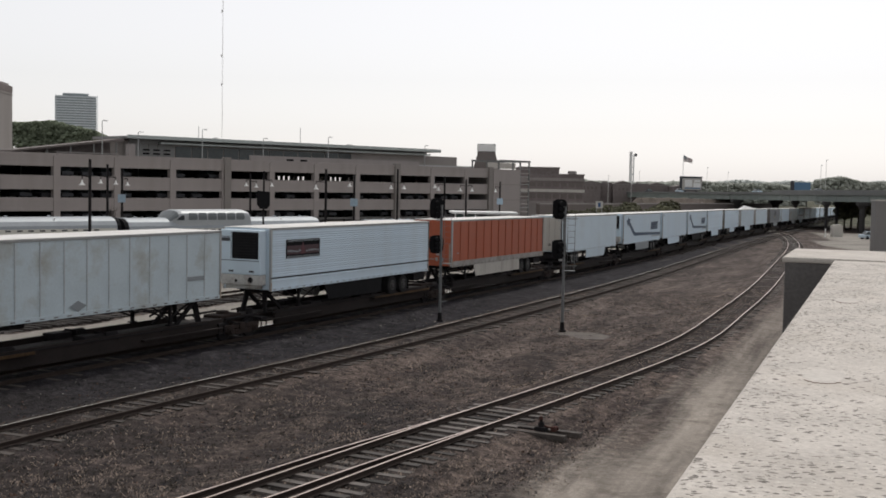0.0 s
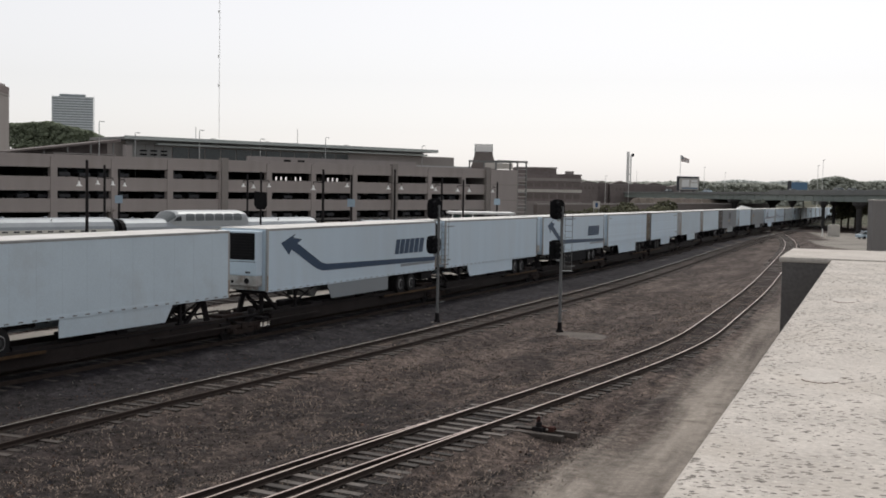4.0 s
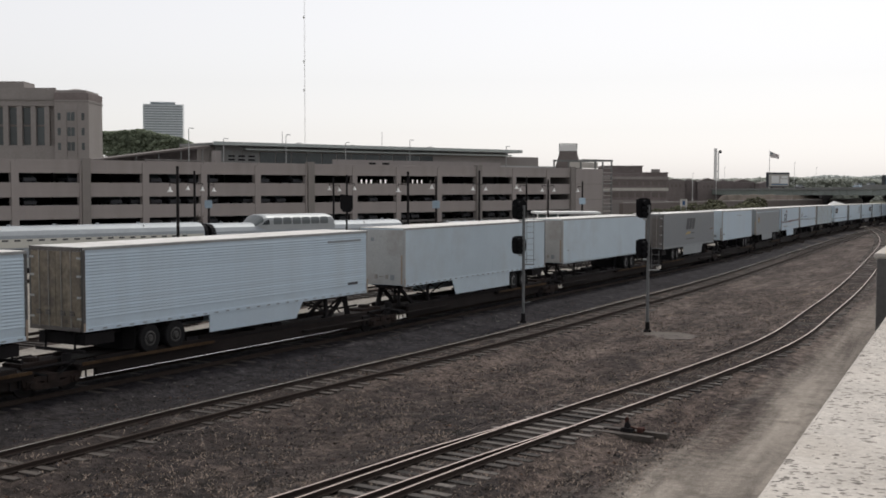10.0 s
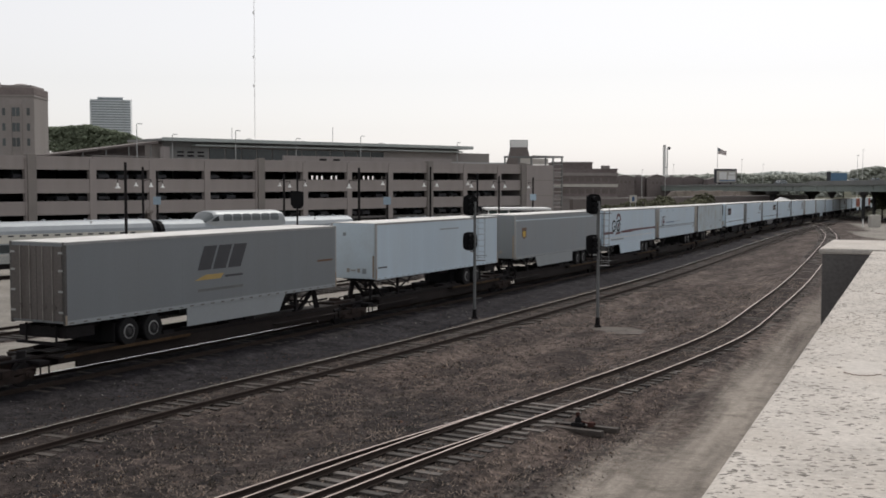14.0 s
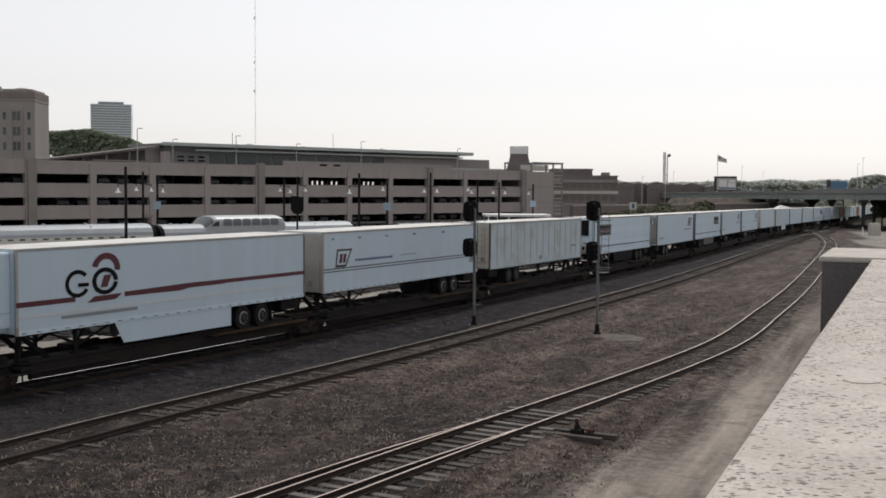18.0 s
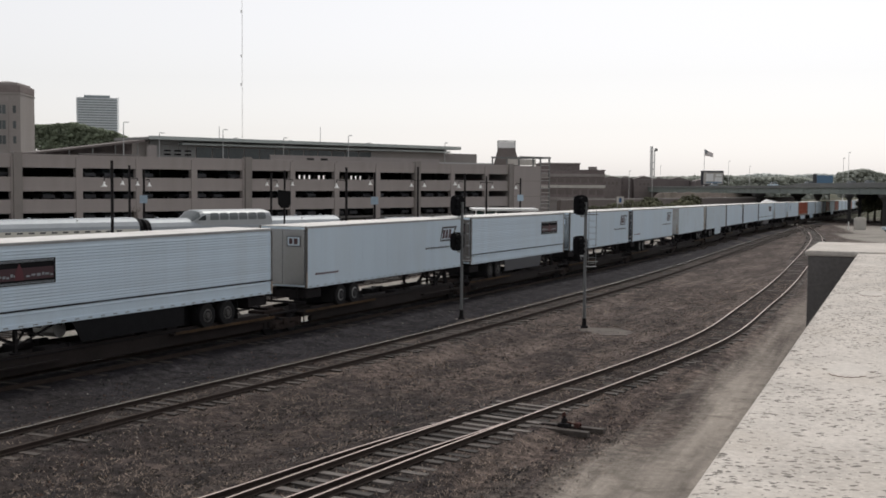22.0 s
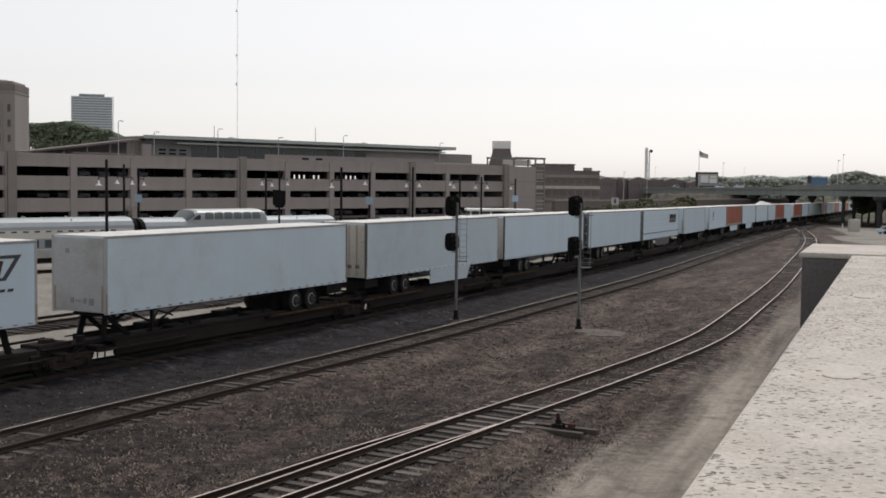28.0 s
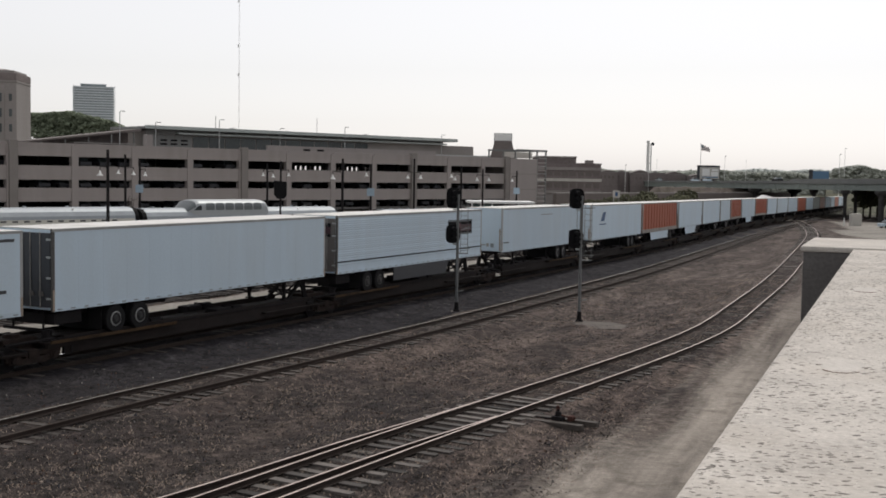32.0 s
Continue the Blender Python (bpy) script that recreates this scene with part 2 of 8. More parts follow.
M = {
    "rustiron": mat("red_rusted_iron", (0.075, 0.037, 0.031), 0.9, var=0.35, scale=6, fine=30, bump=0.2, stain=(0.05, 0.03, 0.025), stain_amt=0.7, spec=0.1),
    "palegreen": mat("pale_grey_green_metal", (0.40, 0.435, 0.42), 0.6, var=0.12, scale=0.3, fine=3, bump=0.02, streak=True),
    "navy": mat("navy_decal", (0.018, 0.048, 0.098), 0.5, var=0.12, scale=1.5),
    "rimdark": mat("shade_toned_wheel_dish", (0.045, 0.045, 0.046), 0.8, var=0.4, scale=6, fine=30, spec=0.2),
    "rimgrimy": mat("grimy_wheel_disc", (0.075, 0.073, 0.070), 0.8, var=0.5, scale=6, fine=30, spec=0.2),
    "truckrust": mat("rusty_truck_casting", (0.030, 0.0215, 0.0185), 0.9, var=0.5, scale=5, fine=24, bump=0.2, stain=(0.013, 0.012, 0.012), stain_amt=0.8, spec=0.15),
    "nosegrey": mat("grimy_grey_white_nose", (0.40, 0.405, 0.40), 0.75, var=0.15, scale=0.9, fine=14, bump=0.03, stain=(0.25, 0.222, 0.195), stain_amt=0.75, spec=0.2),
    "fadedgold": mat("faded_gold_decal", (0.40, 0.285, 0.10), 0.5, var=0.1),
    "shinydoor": mat("polished_steel_door", (0.30, 0.315, 0.33), 0.25, 0.7, var=0.12, scale=1.5, fine=10, bump=0.03),
    # pier concrete with the shade below the bridge put into its colour
    "piershade": mat("shaded_pier_concrete", (0.062, 0.060, 0.059), 0.95, var=0.25, scale=1.0, fine=12, bump=0.2, stain=(0.04, 0.038, 0.037), stain_amt=0.5, spec=0.1),
    "domefront": mat("dark_dome_glass", (0.030, 0.035, 0.040), 0.45, 0.0, var=0.2, scale=1.5, fine=6, bump=0.0, spec=0.25),
    "darkpost": mat("grimy_dark_frame", (0.115, 0.112, 0.108), 0.7, 0.1, var=0.35, scale=1.5, fine=14, stain=(0.06, 0.05, 0.045), stain_amt=0.6, streak=True, spec=0.2),
    "palegrey": mat("pale_grey_panel", (0.285, 0.31, 0.322), 0.55, var=0.08, scale=0.8, fine=14, bump=0.03, stain=(0.24, 0.24, 0.235), stain_amt=0.3, streak=True),
    "padconc": mat("earth_stained_concrete", (0.130, 0.115, 0.105), 0.95, var=0.4, scale=1.6, fine=14, bump=0.3, stain=(0.10, 0.088, 0.08), stain_amt=0.7, spec=0.1),
    "flagred": mat("faded_red_cloth", (0.42, 0.31, 0.30), 0.9, var=0.15, scale=3, spec=0.1),
    "railmid": mat("half_worn_rail_head", (0.055, 0.043, 0.037), 0.8, 0.0, var=0.3, scale=1.2, fine=20, bump=0.02, spec=0.1),
    "rail": mat("rusty_rail_side", (0.038, 0.029, 0.025), 0.85, 0.0, var=0.3, scale=2, fine=30, spec=0.1),
    "railtop": mat("worn_pale_rail_head", (0.50, 0.40, 0.36), 0.45, 0.2, var=0.35, scale=1.2, fine=20, bump=0.02),
    "railtan": mat("polished_rail_head", (0.58, 0.54, 0.50), 0.25, 0.5, var=0.15, scale=1.2, fine=20, bump=0.02, spec=0.3),
    "warehouse": mat("sooty_brown_brick", (0.20, 0.172, 0.166), 0.9, var=0.25, scale=0.15, fine=1.5, spec=0.1),
    "paleconc": mat("pale_new_concrete", (0.50, 0.48, 0.44), 0.9, var=0.12, scale=1, fine=18, bump=0.15, stain=(0.36, 0.34, 0.31), stain_amt=0.5),
    "rustpaint": mat("rusty_stained_paint", (0.30, 0.245, 0.195), 0.8, 0.0, var=0.35, scale=2.5, fine=16, stain=(0.14, 0.085, 0.055), stain_amt=0.7, streak=True, spec=0.2),
    "dirtydoor": mat("dirty_white_door", (0.45, 0.43, 0.39), 0.65, 0.0, var=0.2, scale=1.2, fine=14, stain=(0.16, 0.13, 0.11), stain_amt=0.7, streak=True, spec=0.25),
    "grimytan": mat("grimy_white_housing", (0.43, 0.425, 0.41), 0.8, var=0.25, scale=2.2, fine=12, stain=(0.17, 0.13, 0.10), stain_amt=0.8, spec=0.2),
    "worngrey": mat("worn_grey_rail_paint", (0.30, 0.285, 0.265), 0.75, var=0.25, scale=1.6, fine=16, stain=(0.16, 0.12, 0.095), stain_amt=0.7, spec=0.2),
    "deadweed": mat("dark_dead_weed", (0.030, 0.026, 0.021), 0.95, var=0.5, scale=3, fine=20, bump=0.0, spec=0.1),
    # weathered concrete, the pier's backlit shade mixed into its colour
    "shadeconc": mat("shaded_weathered_concrete", (0.125, 0.118, 0.115), 0.95, var=0.25, scale=2.0, fine=40, bump=0.4, stain=(0.075, 0.070, 0.069), stain_amt=0.6),
    "railshine": mat("mirror_polished_rail_head", (0.80, 0.77, 0.74), 0.16, 1.0, var=0.1, scale=1.2, fine=20, bump=0.0),
    "maroon": mat("dark_maroon_decal", (0.048, 0.018, 0.024), 0.5, var=0.1),
    "bank": mat("bare_earth_bank", (0.125, 0.105, 0.095), 0.95, var=0.4, scale=0.25, fine=2.5, bump=0.3, stain=(0.08, 0.075, 0.055), stain_amt=0.7, spec=0.05),
    "bannerblue": mat("pale_blue_banner_cloth", (0.28, 0.36, 0.43), 0.8, var=0.15, scale=3),
    "greydoor": mat("grimy_grey_door", (0.135, 0.122, 0.115), 0.7, 0.0, var=0.25, scale=1.2, fine=14, stain=(0.07, 0.055, 0.048), stain_amt=0.7, streak=True, spec=0.2),
    "raildull": mat("dull_rail_head", (0.050, 0.040, 0.035), 0.9, 0.0, var=0.25, scale=1.2, fine=20, bump=0.02, spec=0.05),
    "tie": mat("weathered_wood_tie", (0.092, 0.082, 0.075), 0.9, var=0.35, scale=5, fine=35, bump=0.4, rnd=0.75, stain=(0.04, 0.034, 0.03), stain_amt=0.7),
    "tiedark": mat("oily_buried_tie", (0.058, 0.049, 0.043), 0.9, var=0.4, scale=4, fine=30, bump=0.4, rnd=0.4, stain=(0.03, 0.026, 0.024), stain_amt=0.7),
    "white": mat("white_trailer_paint", (0.530, 0.632, 0.712), 0.6, var=0.06, scale=0.8, fine=14, bump=0.02, stain=(0.44, 0.475, 0.485), stain_amt=0.28, streak=True, rnd=0.06, spec=0.2),
    "offwhite": mat("aged_white_paint", (0.525, 0.615, 0.675), 0.7, var=0.08, scale=0.6, fine=14, bump=0.03, stain=(0.40, 0.42, 0.425), stain_amt=0.48, rnd=0.06, spec=0.2),
    "corrwhite": mat("stained_panel_paint", (0.485, 0.56, 0.595), 0.7, var=0.1, scale=0.9, fine=12, bump=0.03, stain=(0.33, 0.315, 0.27), stain_amt=0.95, rnd=0.04, spec=0.2),
    "roofw": mat("white_roof_sheet", (0.64, 0.63, 0.61), 0.6, var=0.10, scale=1.0, fine=10, bump=0.03, stain=(0.36, 0.33, 0.29), stain_amt=0.5),
    "grey": mat("grey_trailer_paint", (0.185, 0.202, 0.216), 0.45, var=0.06, scale=0.8, fine=14, bump=0.04, stain=(0.175, 0.18, 0.182), stain_amt=0.3, streak=True),
    "ltgrey": mat("mid_grey_paint", (0.225, 0.252, 0.270), 0.45, var=0.06, scale=0.8, fine=14, bump=0.04, stain=(0.22, 0.21, 0.2), stain_amt=0.3, streak=True),
    "orange": mat("faded_orange_paint", (0.335, 0.073, 0.028), 0.5, var=0.12, scale=0.8, fine=14, bump=0.05, stain=(0.25, 0.075, 0.042), stain_amt=0.45, streak=True),
    "dkorange": mat("darker_orange_joint", (0.305, 0.067, 0.028), 0.55, var=0.12, scale=0.8, fine=14),
    "alu": mat("dull_aluminium", (0.37, 0.375, 0.37), 0.45, 0.4, var=0.12, scale=2, fine=25, bump=0.05),
    "tan": mat("grimy_tan_door", (0.205, 0.170, 0.128), 0.8, var=0.45, scale=2.2, fine=7, bump=0.1, stain=(0.085, 0.070, 0.066), stain_amt=0.9),
    "steel": mat("dark_dirty_steel", (0.0150, 0.0134, 0.0143), 0.85, 0.0, var=0.35, scale=2, fine=20, bump=0.2, spec=0.15),
    "carbrown": mat("rust_brown_car_paint", (0.0185, 0.0140, 0.0128), 0.85, 0.0, var=0.35, scale=1.5, fine=15, bump=0.2, stain=(0.014, 0.012, 0.011), stain_amt=0.7, spec=0.2),
    # grimy yellow, brightened to hold the glint along the deck edge
    "caryellow": mat("grimy_yellow_glint_paint", (0.062, 0.038, 0.020), 0.85, 0.0, var=0.6, scale=1.2, fine=12, bump=0.15, stain=(0.016, 0.013, 0.011), stain_amt=0.95, spec=0.15),
    "tyre": mat("black_rubber", (0.012, 0.0117, 0.0125), 0.85, var=0.25, scale=4, fine=30, spec=0.2),
    "rim": mat("dull_wheel_disc", (0.23, 0.23, 0.226), 0.65, 0.1, var=0.5, scale=6, fine=30),
    "galv": mat("dull_grey_galvanised", (0.15, 0.155, 0.155), 0.65, 0.2, var=0.2, scale=2, fine=25, bump=0.05),
    "black": mat("black_paint", (0.010, 0.010, 0.0112), 0.8, var=0.25, scale=3, fine=20, bump=0.05, spec=0.1),
    "dkred": mat("dark_red_paint", (0.085, 0.017, 0.025), 0.5, var=0.1),
    "blue": mat("blue_decal", (0.035, 0.085, 0.19), 0.5, var=0.08),
    "signblue": mat("blue_sign_paint", (0.10, 0.19, 0.30), 0.5, var=0.08),
    "dkgrey": mat("dark_grey_decal", (0.045, 0.047, 0.054), 0.5, var=0.1),
    "yellow": mat("yellow_decal", (0.55, 0.36, 0.05), 0.5, var=0.1),
    "brown": mat("brown_decal", (0.12, 0.06, 0.03), 0.5, var=0.1),
    "beige": mat("precast_beige_concrete", (0.298, 0.269, 0.258), 0.9, var=0.10, scale=0.5, fine=7, bump=0.1, stain=(0.235, 0.213, 0.20), stain_amt=0.4, streak=True),
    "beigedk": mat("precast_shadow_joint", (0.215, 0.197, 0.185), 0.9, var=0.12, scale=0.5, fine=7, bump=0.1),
    # one darker grey for the garage's decks, back wall and inner columns
    "inside": mat("dark_interior_concrete", (0.12, 0.115, 0.11), 0.9, var=0.2, scale=0.3, fine=4),
    "stone": mat("old_limestone", (0.27, 0.247, 0.235), 0.9, var=0.15, scale=0.15, fine=2, bump=0.1, stain=(0.18, 0.163, 0.155), stain_amt=0.5, streak=True),
    "bldg": mat("grey_metal_cladding", (0.225, 0.225, 0.22), 0.7, 0.0, var=0.10, scale=0.2, fine=3, streak=True),
    "bldg2": mat("taupe_cladding", (0.245, 0.225, 0.215), 0.8, var=0.12, scale=0.2, fine=3, streak=True),
    "brownroof": mat("brown_brick_block", (0.15, 0.13, 0.122), 0.9, var=0.15, scale=0.3, fine=3),
    "glass": mat("dark_window_glass", (0.05, 0.062, 0.066), 0.2, 0.0, var=0.2, scale=0.4, fine=2, bump=0.0, spec=0.5, rnd=0.3),
    "parapet": mat("exposed_aggregate_concrete", (0.50, 0.464, 0.424), 0.92, var=0.26, scale=5.0, fine=60, bump=0.9, dist=0.005, stain=(0.42, 0.375, 0.325), stain_amt=0.6),
    "patch": mat("smooth_pale_mortar", (0.525, 0.49, 0.45), 0.92, var=0.16, scale=8, fine=60, bump=0.4),
    # dark tone painted in for the shaded pits and pockets
    "grit": mat("brown_pit_tone", (0.215, 0.196, 0.174), 0.9, var=0.4, scale=9, fine=90, bump=0.0, isle=0.35),
    "gritpale": mat("pale_pebbles", (0.62, 0.58, 0.53), 0.9, var=0.2, scale=9, fine=90, bump=0.0),
    "conc": mat("plain_concrete", (0.22, 0.212, 0.205), 0.9, var=0.15, scale=1, fine=18, bump=0.15, stain=(0.15, 0.145, 0.14), stain_amt=0.5, streak=True),
    "bridge": mat("grey_green_girder_paint", (0.195, 0.222, 0.206), 0.7, 0.0, var=0.12, scale=0.3, fine=3, streak=True),
    "bridgetop": mat("bridge_rail_concrete", (0.17, 0.175, 0.17), 0.85, var=0.12, scale=0.3, fine=3),
    "road": mat("asphalt_road", (0.06, 0.06, 0.06), 0.9, var=0.2, scale=0.5, fine=6),
    "silver": mat("stainless_steel_car", (0.30, 0.325, 0.345), 0.55, 0.3, var=0.12, scale=0.7, fine=8, bump=0.03, spec=0.25),
    "cream": mat("cream_car_paint", (0.55, 0.54, 0.49), 0.5, var=0.08, scale=0.8, fine=9),
    "lampw": mat("white_enamel_shade", (0.78, 0.78, 0.76), 0.35, var=0.04),
    "leaf": mat("olive_leaves", (0.122, 0.122, 0.080), 0.85, var=0.5, scale=0.35, fine=3.5, bump=0.3, rnd=0.3, spec=0.1, isle=0.35),
    # distance haze is mixed into this leaf colour
    "leafpale": mat("haze_tinted_far_leaves", (0.33, 0.345, 0.305), 0.9, var=0.3, scale=0.1, fine=0.9, bump=0.3, spec=0.0, isle=0.22),
    "leafmid": mat("grey_green_leaves", (0.150, 0.172, 0.122), 0.9, var=0.5, scale=0.10, fine=0.9, bump=0.3, spec=0.0, isle=0.25),
    "seam": mat("grey_panel_joint", (0.30, 0.305, 0.30), 0.7, 0.0, var=0.3, scale=2, fine=25),
    "postgrey": mat("scuffed_white_post", (0.47, 0.50, 0.52), 0.7, 0.0, var=0.25, scale=2, fine=25, stain=(0.30, 0.27, 0.24), stain_amt=0.5),
    # the farthest leaves, with still more haze in the base colour
    "leafhaze": mat("haze_tinted_hill_trees", (0.52, 0.545, 0.52), 0.95, var=0.12, scale=0.03, fine=0.25, bump=0.2, spec=0.0, isle=0.06),
    "bark": mat("grey_bark", (0.09, 0.075, 0.06), 0.9, var=0.3, scale=2, fine=20, bump=0.4),
    "weed": mat("dry_straw", (0.27, 0.213, 0.172), 0.95, var=0.6, scale=3, fine=20, bump=0.0),
    "pebble": mat("loose_ballast_stone", (0.060, 0.0545, 0.0535), 0.95, var=0.4, scale=1.2, fine=14, bump=0.3, spec=0.15, isle=0.6),
    "pebbledark": mat("dark_ballast_stone", (0.034, 0.033, 0.038), 0.9, var=0.4, scale=1.2, fine=14, bump=0.3, spec=0.2, isle=0.5),
    "pebblepale": mat("pale_broken_stone", (0.21, 0.195, 0.18), 0.95, var=0.3, scale=1.2, fine=14, bump=0.3, spec=0.1, isle=0.4),
    "pebblerust": mat("rust_stained_stone", (0.092, 0.058, 0.044), 0.95, var=0.4, scale=1.2, fine=14, bump=0.3, spec=0.1, isle=0.5),
    "hiblue": mat("pale_tower_glass", (0.31, 0.355, 0.375), 0.5, 0.0, var=0.15, scale=0.1, fine=0.7, bump=0.0),
    "hiwhite": mat("tower_slab_edge", (0.70, 0.73, 0.76), 0.8, var=0.06, scale=0.2, fine=2, bump=0.0),
}


def ground_mat():
    """One yard surface: brown dirt, grey ballast, pale gravel, concrete lot and scrub, blended by the sheet's own zones."""
    m = bpy.data.materials.new("yard_ground")
    m.use_nodes = True
    n, l = m.node_tree.nodes, m.node_tree.links
    b = n["Principled BSDF"]
    b.inputs["Roughness"].default_value, b.inputs["Specular IOR Level"].default_value = 0.95, 0.12
    tc = n.new("ShaderNodeTexCoord")

    def noi(scale, detail=6, rough=0.6):
        k = n.new("ShaderNodeTexNoise")
        k.inputs["Scale"].default_value, k.inputs["Detail"].default_value, k.inputs["Roughness"].default_value = scale, detail, rough
        l.new(tc.outputs["Object"], k.inputs["Vector"])
        return k.outputs["Fac"]

    def ramp(v, a, c, lo=0.0, hi=1.0):
        k = n.new("ShaderNodeMapRange")
        for key, x in (("From Min", a), ("From Max", c), ("To Min", lo), ("To Max", hi)):
            k.inputs[key].default_value = x
        l.new(v, k.inputs["Value"])
        return k.outputs["Result"]

    def op(kind, a, c):
        k = n.new("ShaderNodeMath")
        k.operation = kind
        for i, x in enumerate((a, c)):
            if isinstance(x, (int, float)):
                k.inputs[i].default_value = x
            else:
                l.new(x, k.inputs[i])
        return k.outputs[0]

    def mix(f, a, c):
        k = n.new("ShaderNodeMix")
        k.data_type = "RGBA"
        l.new(f, k.inputs["Factor"])
        for key, x in (("A", a), ("B", c)):
            if isinstance(x, tuple):
                k.inputs[key].default_value = (*x, 1)
            else:
                l.new(x, k.inputs[key])
        return k.outputs["Result"]
    mp = n.new("ShaderNodeMapping")
    mp.vector_type = "TEXTURE"
    mp.inputs["Rotation"].default_value = (0, 0, radians(66))
    mp.inputs["Scale"].default_value = (5.0, 1.0, 1.0)
    l.new(tc.outputs["Object"], mp.inputs["Vector"])
    st = n.new("ShaderNodeTexNoise")
    st.inputs["Scale"].default_value, st.inputs["Detail"].default_value, st.inputs["Roughness"].default_value = 0.7, 7, 0.65
    l.new(mp.outputs["Vector"], st.inputs["Vector"])
    streak = st.outputs["Fac"]
    big, mid, grain, speck = noi(0.16, 5), noi(0.9, 7, 0.7), noi(7.0, 5, 0.7), noi(22.0, 3, 0.8)
    at = n.new("ShaderNodeAttribute")
    at.attribute_name = "surface"
    sep = n.new("ShaderNodeSeparateColor")
    l.new(at.outputs["Color"], sep.inputs["Color"])
    wob = op("ADD", op("MULTIPLY", op("SUBTRACT", mid, 0.5), 0.9), op("MULTIPLY", op("SUBTRACT", grain, 0.5), 0.7))
    dirt = mix(ramp(mid, 0.36, 0.68), (0.017, 0.0138, 0.0137), (0.070, 0.0535, 0.0490))
    dirt = mix(ramp(big, 0.42, 0.64, 0, 0.75), dirt, (0.080, 0.0605, 0.0525))
    dirt = mix(ramp(streak, 0.47, 0.63, 0, 0.85), dirt, (0.128, 0.099, 0.084))
    dirt = mix(ramp(noi(0.5, 8, 0.75), 0.53, 0.64, 0, 0.85), dirt, (0.020, 0.017, 0.016))
    mq = n.new("ShaderNodeMapping")
    mq.vector_type = "TEXTURE"
    mq.inputs["Rotation"].default_value = (0, 0, radians(69.2))
    mq.inputs["Scale"].default_value = (16.0, 1.0, 1.0)
    l.new(tc.outputs["Object"], mq.inputs["Vector"])
    sd = n.new("ShaderNodeTexNoise")
    sd.inputs["Scale"].default_value, sd.inputs["Detail"].default_value, sd.inputs["Roughness"].default_value = 0.8, 5, 0.6
    l.new(mq.outputs["Vector"], sd.inputs["Vector"])
    rut = sd.outputs["Fac"]
    bal = mix(ramp(mid, 0.35, 0.7), (0.0128, 0.0117, 0.0137), (0.0375, 0.0347, 0.0390))
    pale = mix(ramp(rut, 0.34, 0.64), (0.130, 0.113, 0.099), (0.325, 0.288, 0.25))
    pale = mix(ramp(mid, 0.50, 0.68, 0, 0.6), pale, (0.075, 0.064, 0.052))
    lot = mix(ramp(big, 0.35, 0.65), (0.215, 0.200, 0.180), (0.29, 0.271, 0.243))
    lot = mix(ramp(mid, 0.55, 0.75, 0, 0.5), lot, (0.175, 0.160, 0.142))
    col = mix(ramp(op("ADD", sep.outputs["Red"], wob), 0.42, 0.62), dirt, bal)
    dusty = ramp(op("ADD", sep.outputs["Green"], op("ADD", op("MULTIPLY", op("SUBTRACT", rut, 0.5), 1.5), op("MULTIPLY", wob, 0.25))), 0.2, 0.85)
    col = mix(dusty, col, pale)
    col = mix(ramp(op("ADD", sep.outputs["Blue"], op("MULTIPLY", wob, 0.4)), 0.42, 0.58), col, lot)
    col = mix(at.outputs["Alpha"], col, mix(ramp(noi(0.03, 6), 0.4, 0.6), (0.05, 0.055, 0.036), (0.11, 0.105, 0.075)))
    bed = n.new("ShaderNodeAttribute")
    bed.attribute_name = "bed"
    bs = n.new("ShaderNodeSeparateColor")
    l.new(bed.outputs["Color"], bs.inputs["Color"])
    col = mix(op("MULTIPLY", bs.outputs["Red"], ramp(mid, 0.3, 0.6, 0.9, 0.5)), col, (0.030, 0.0235, 0.021))
    # darker tone over the near left of the yard
    col = mix(op("MULTIPLY", bs.outputs["Green"], ramp(mid, 0.3, 0.7, 0.75, 0.25)), col, (0.026, 0.0225, 0.0215))
    earth = mix(ramp(streak, 0.40, 0.62), (0.064, 0.051, 0.045), (0.132, 0.108, 0.096))
    plain = op("SUBTRACT", 1.0, op("MAXIMUM", op("MAXIMUM", sep.outputs["Blue"], sep.outputs["Red"]), op("MAXIMUM", bs.outputs["Red"], at.outputs["Alpha"])))
    col = mix(op("MULTIPLY", op("MULTIPLY", bs.outputs["Blue"], plain), 0.6), col, earth)
    k = n.new("ShaderNodeVectorMath")
    k.operation = "SCALE"
    l.new(col, k.inputs[0])
    rough = op("MULTIPLY", ramp(grain, 0.3, 0.7, 0.5, 1.5), op("MULTIPLY", ramp(noi(2.6, 6, 0.7), 0.36, 0.66, 0.38, 1.62), ramp(speck, 0.3, 0.72, 0.45, 1.7)))
    calm = op("SUBTRACT", 1.0, op("MULTIPLY", op("MAXIMUM", dusty, sep.outputs["Blue"]), 0.78))
    l.new(op("ADD", 1.0, op("MULTIPLY", op("SUBTRACT", rough, 1.0), calm)), k.inputs["Scale"])
    l.new(k.outputs["Vector"], b.inputs["Base Color"])
    bp = n.new("ShaderNodeBump")
    bp.inputs["Strength"].default_value, bp.inputs["Distance"].default_value = 0.8, 0.05
    l.new(op("ADD", grain, op("MULTIPLY", speck, 0.6)), bp.inputs["Height"])
    l.new(bp.outputs["Normal"], b.inputs["Normal"])
    return m


M["yard"] = ground_mat()


# ---- building helpers ----
def part(name, bm, material, parent=None, label=""):
    me = bpy.data.meshes.new(name)
    bm.to_mesh(me)
    bm.free()
    me.materials.append(M[material] if isinstance(material, str) else material)
    ob = new(name, me)
    if parent is not None:
        ob.parent = parent
    if label:
        ob["label"] = label
    return ob


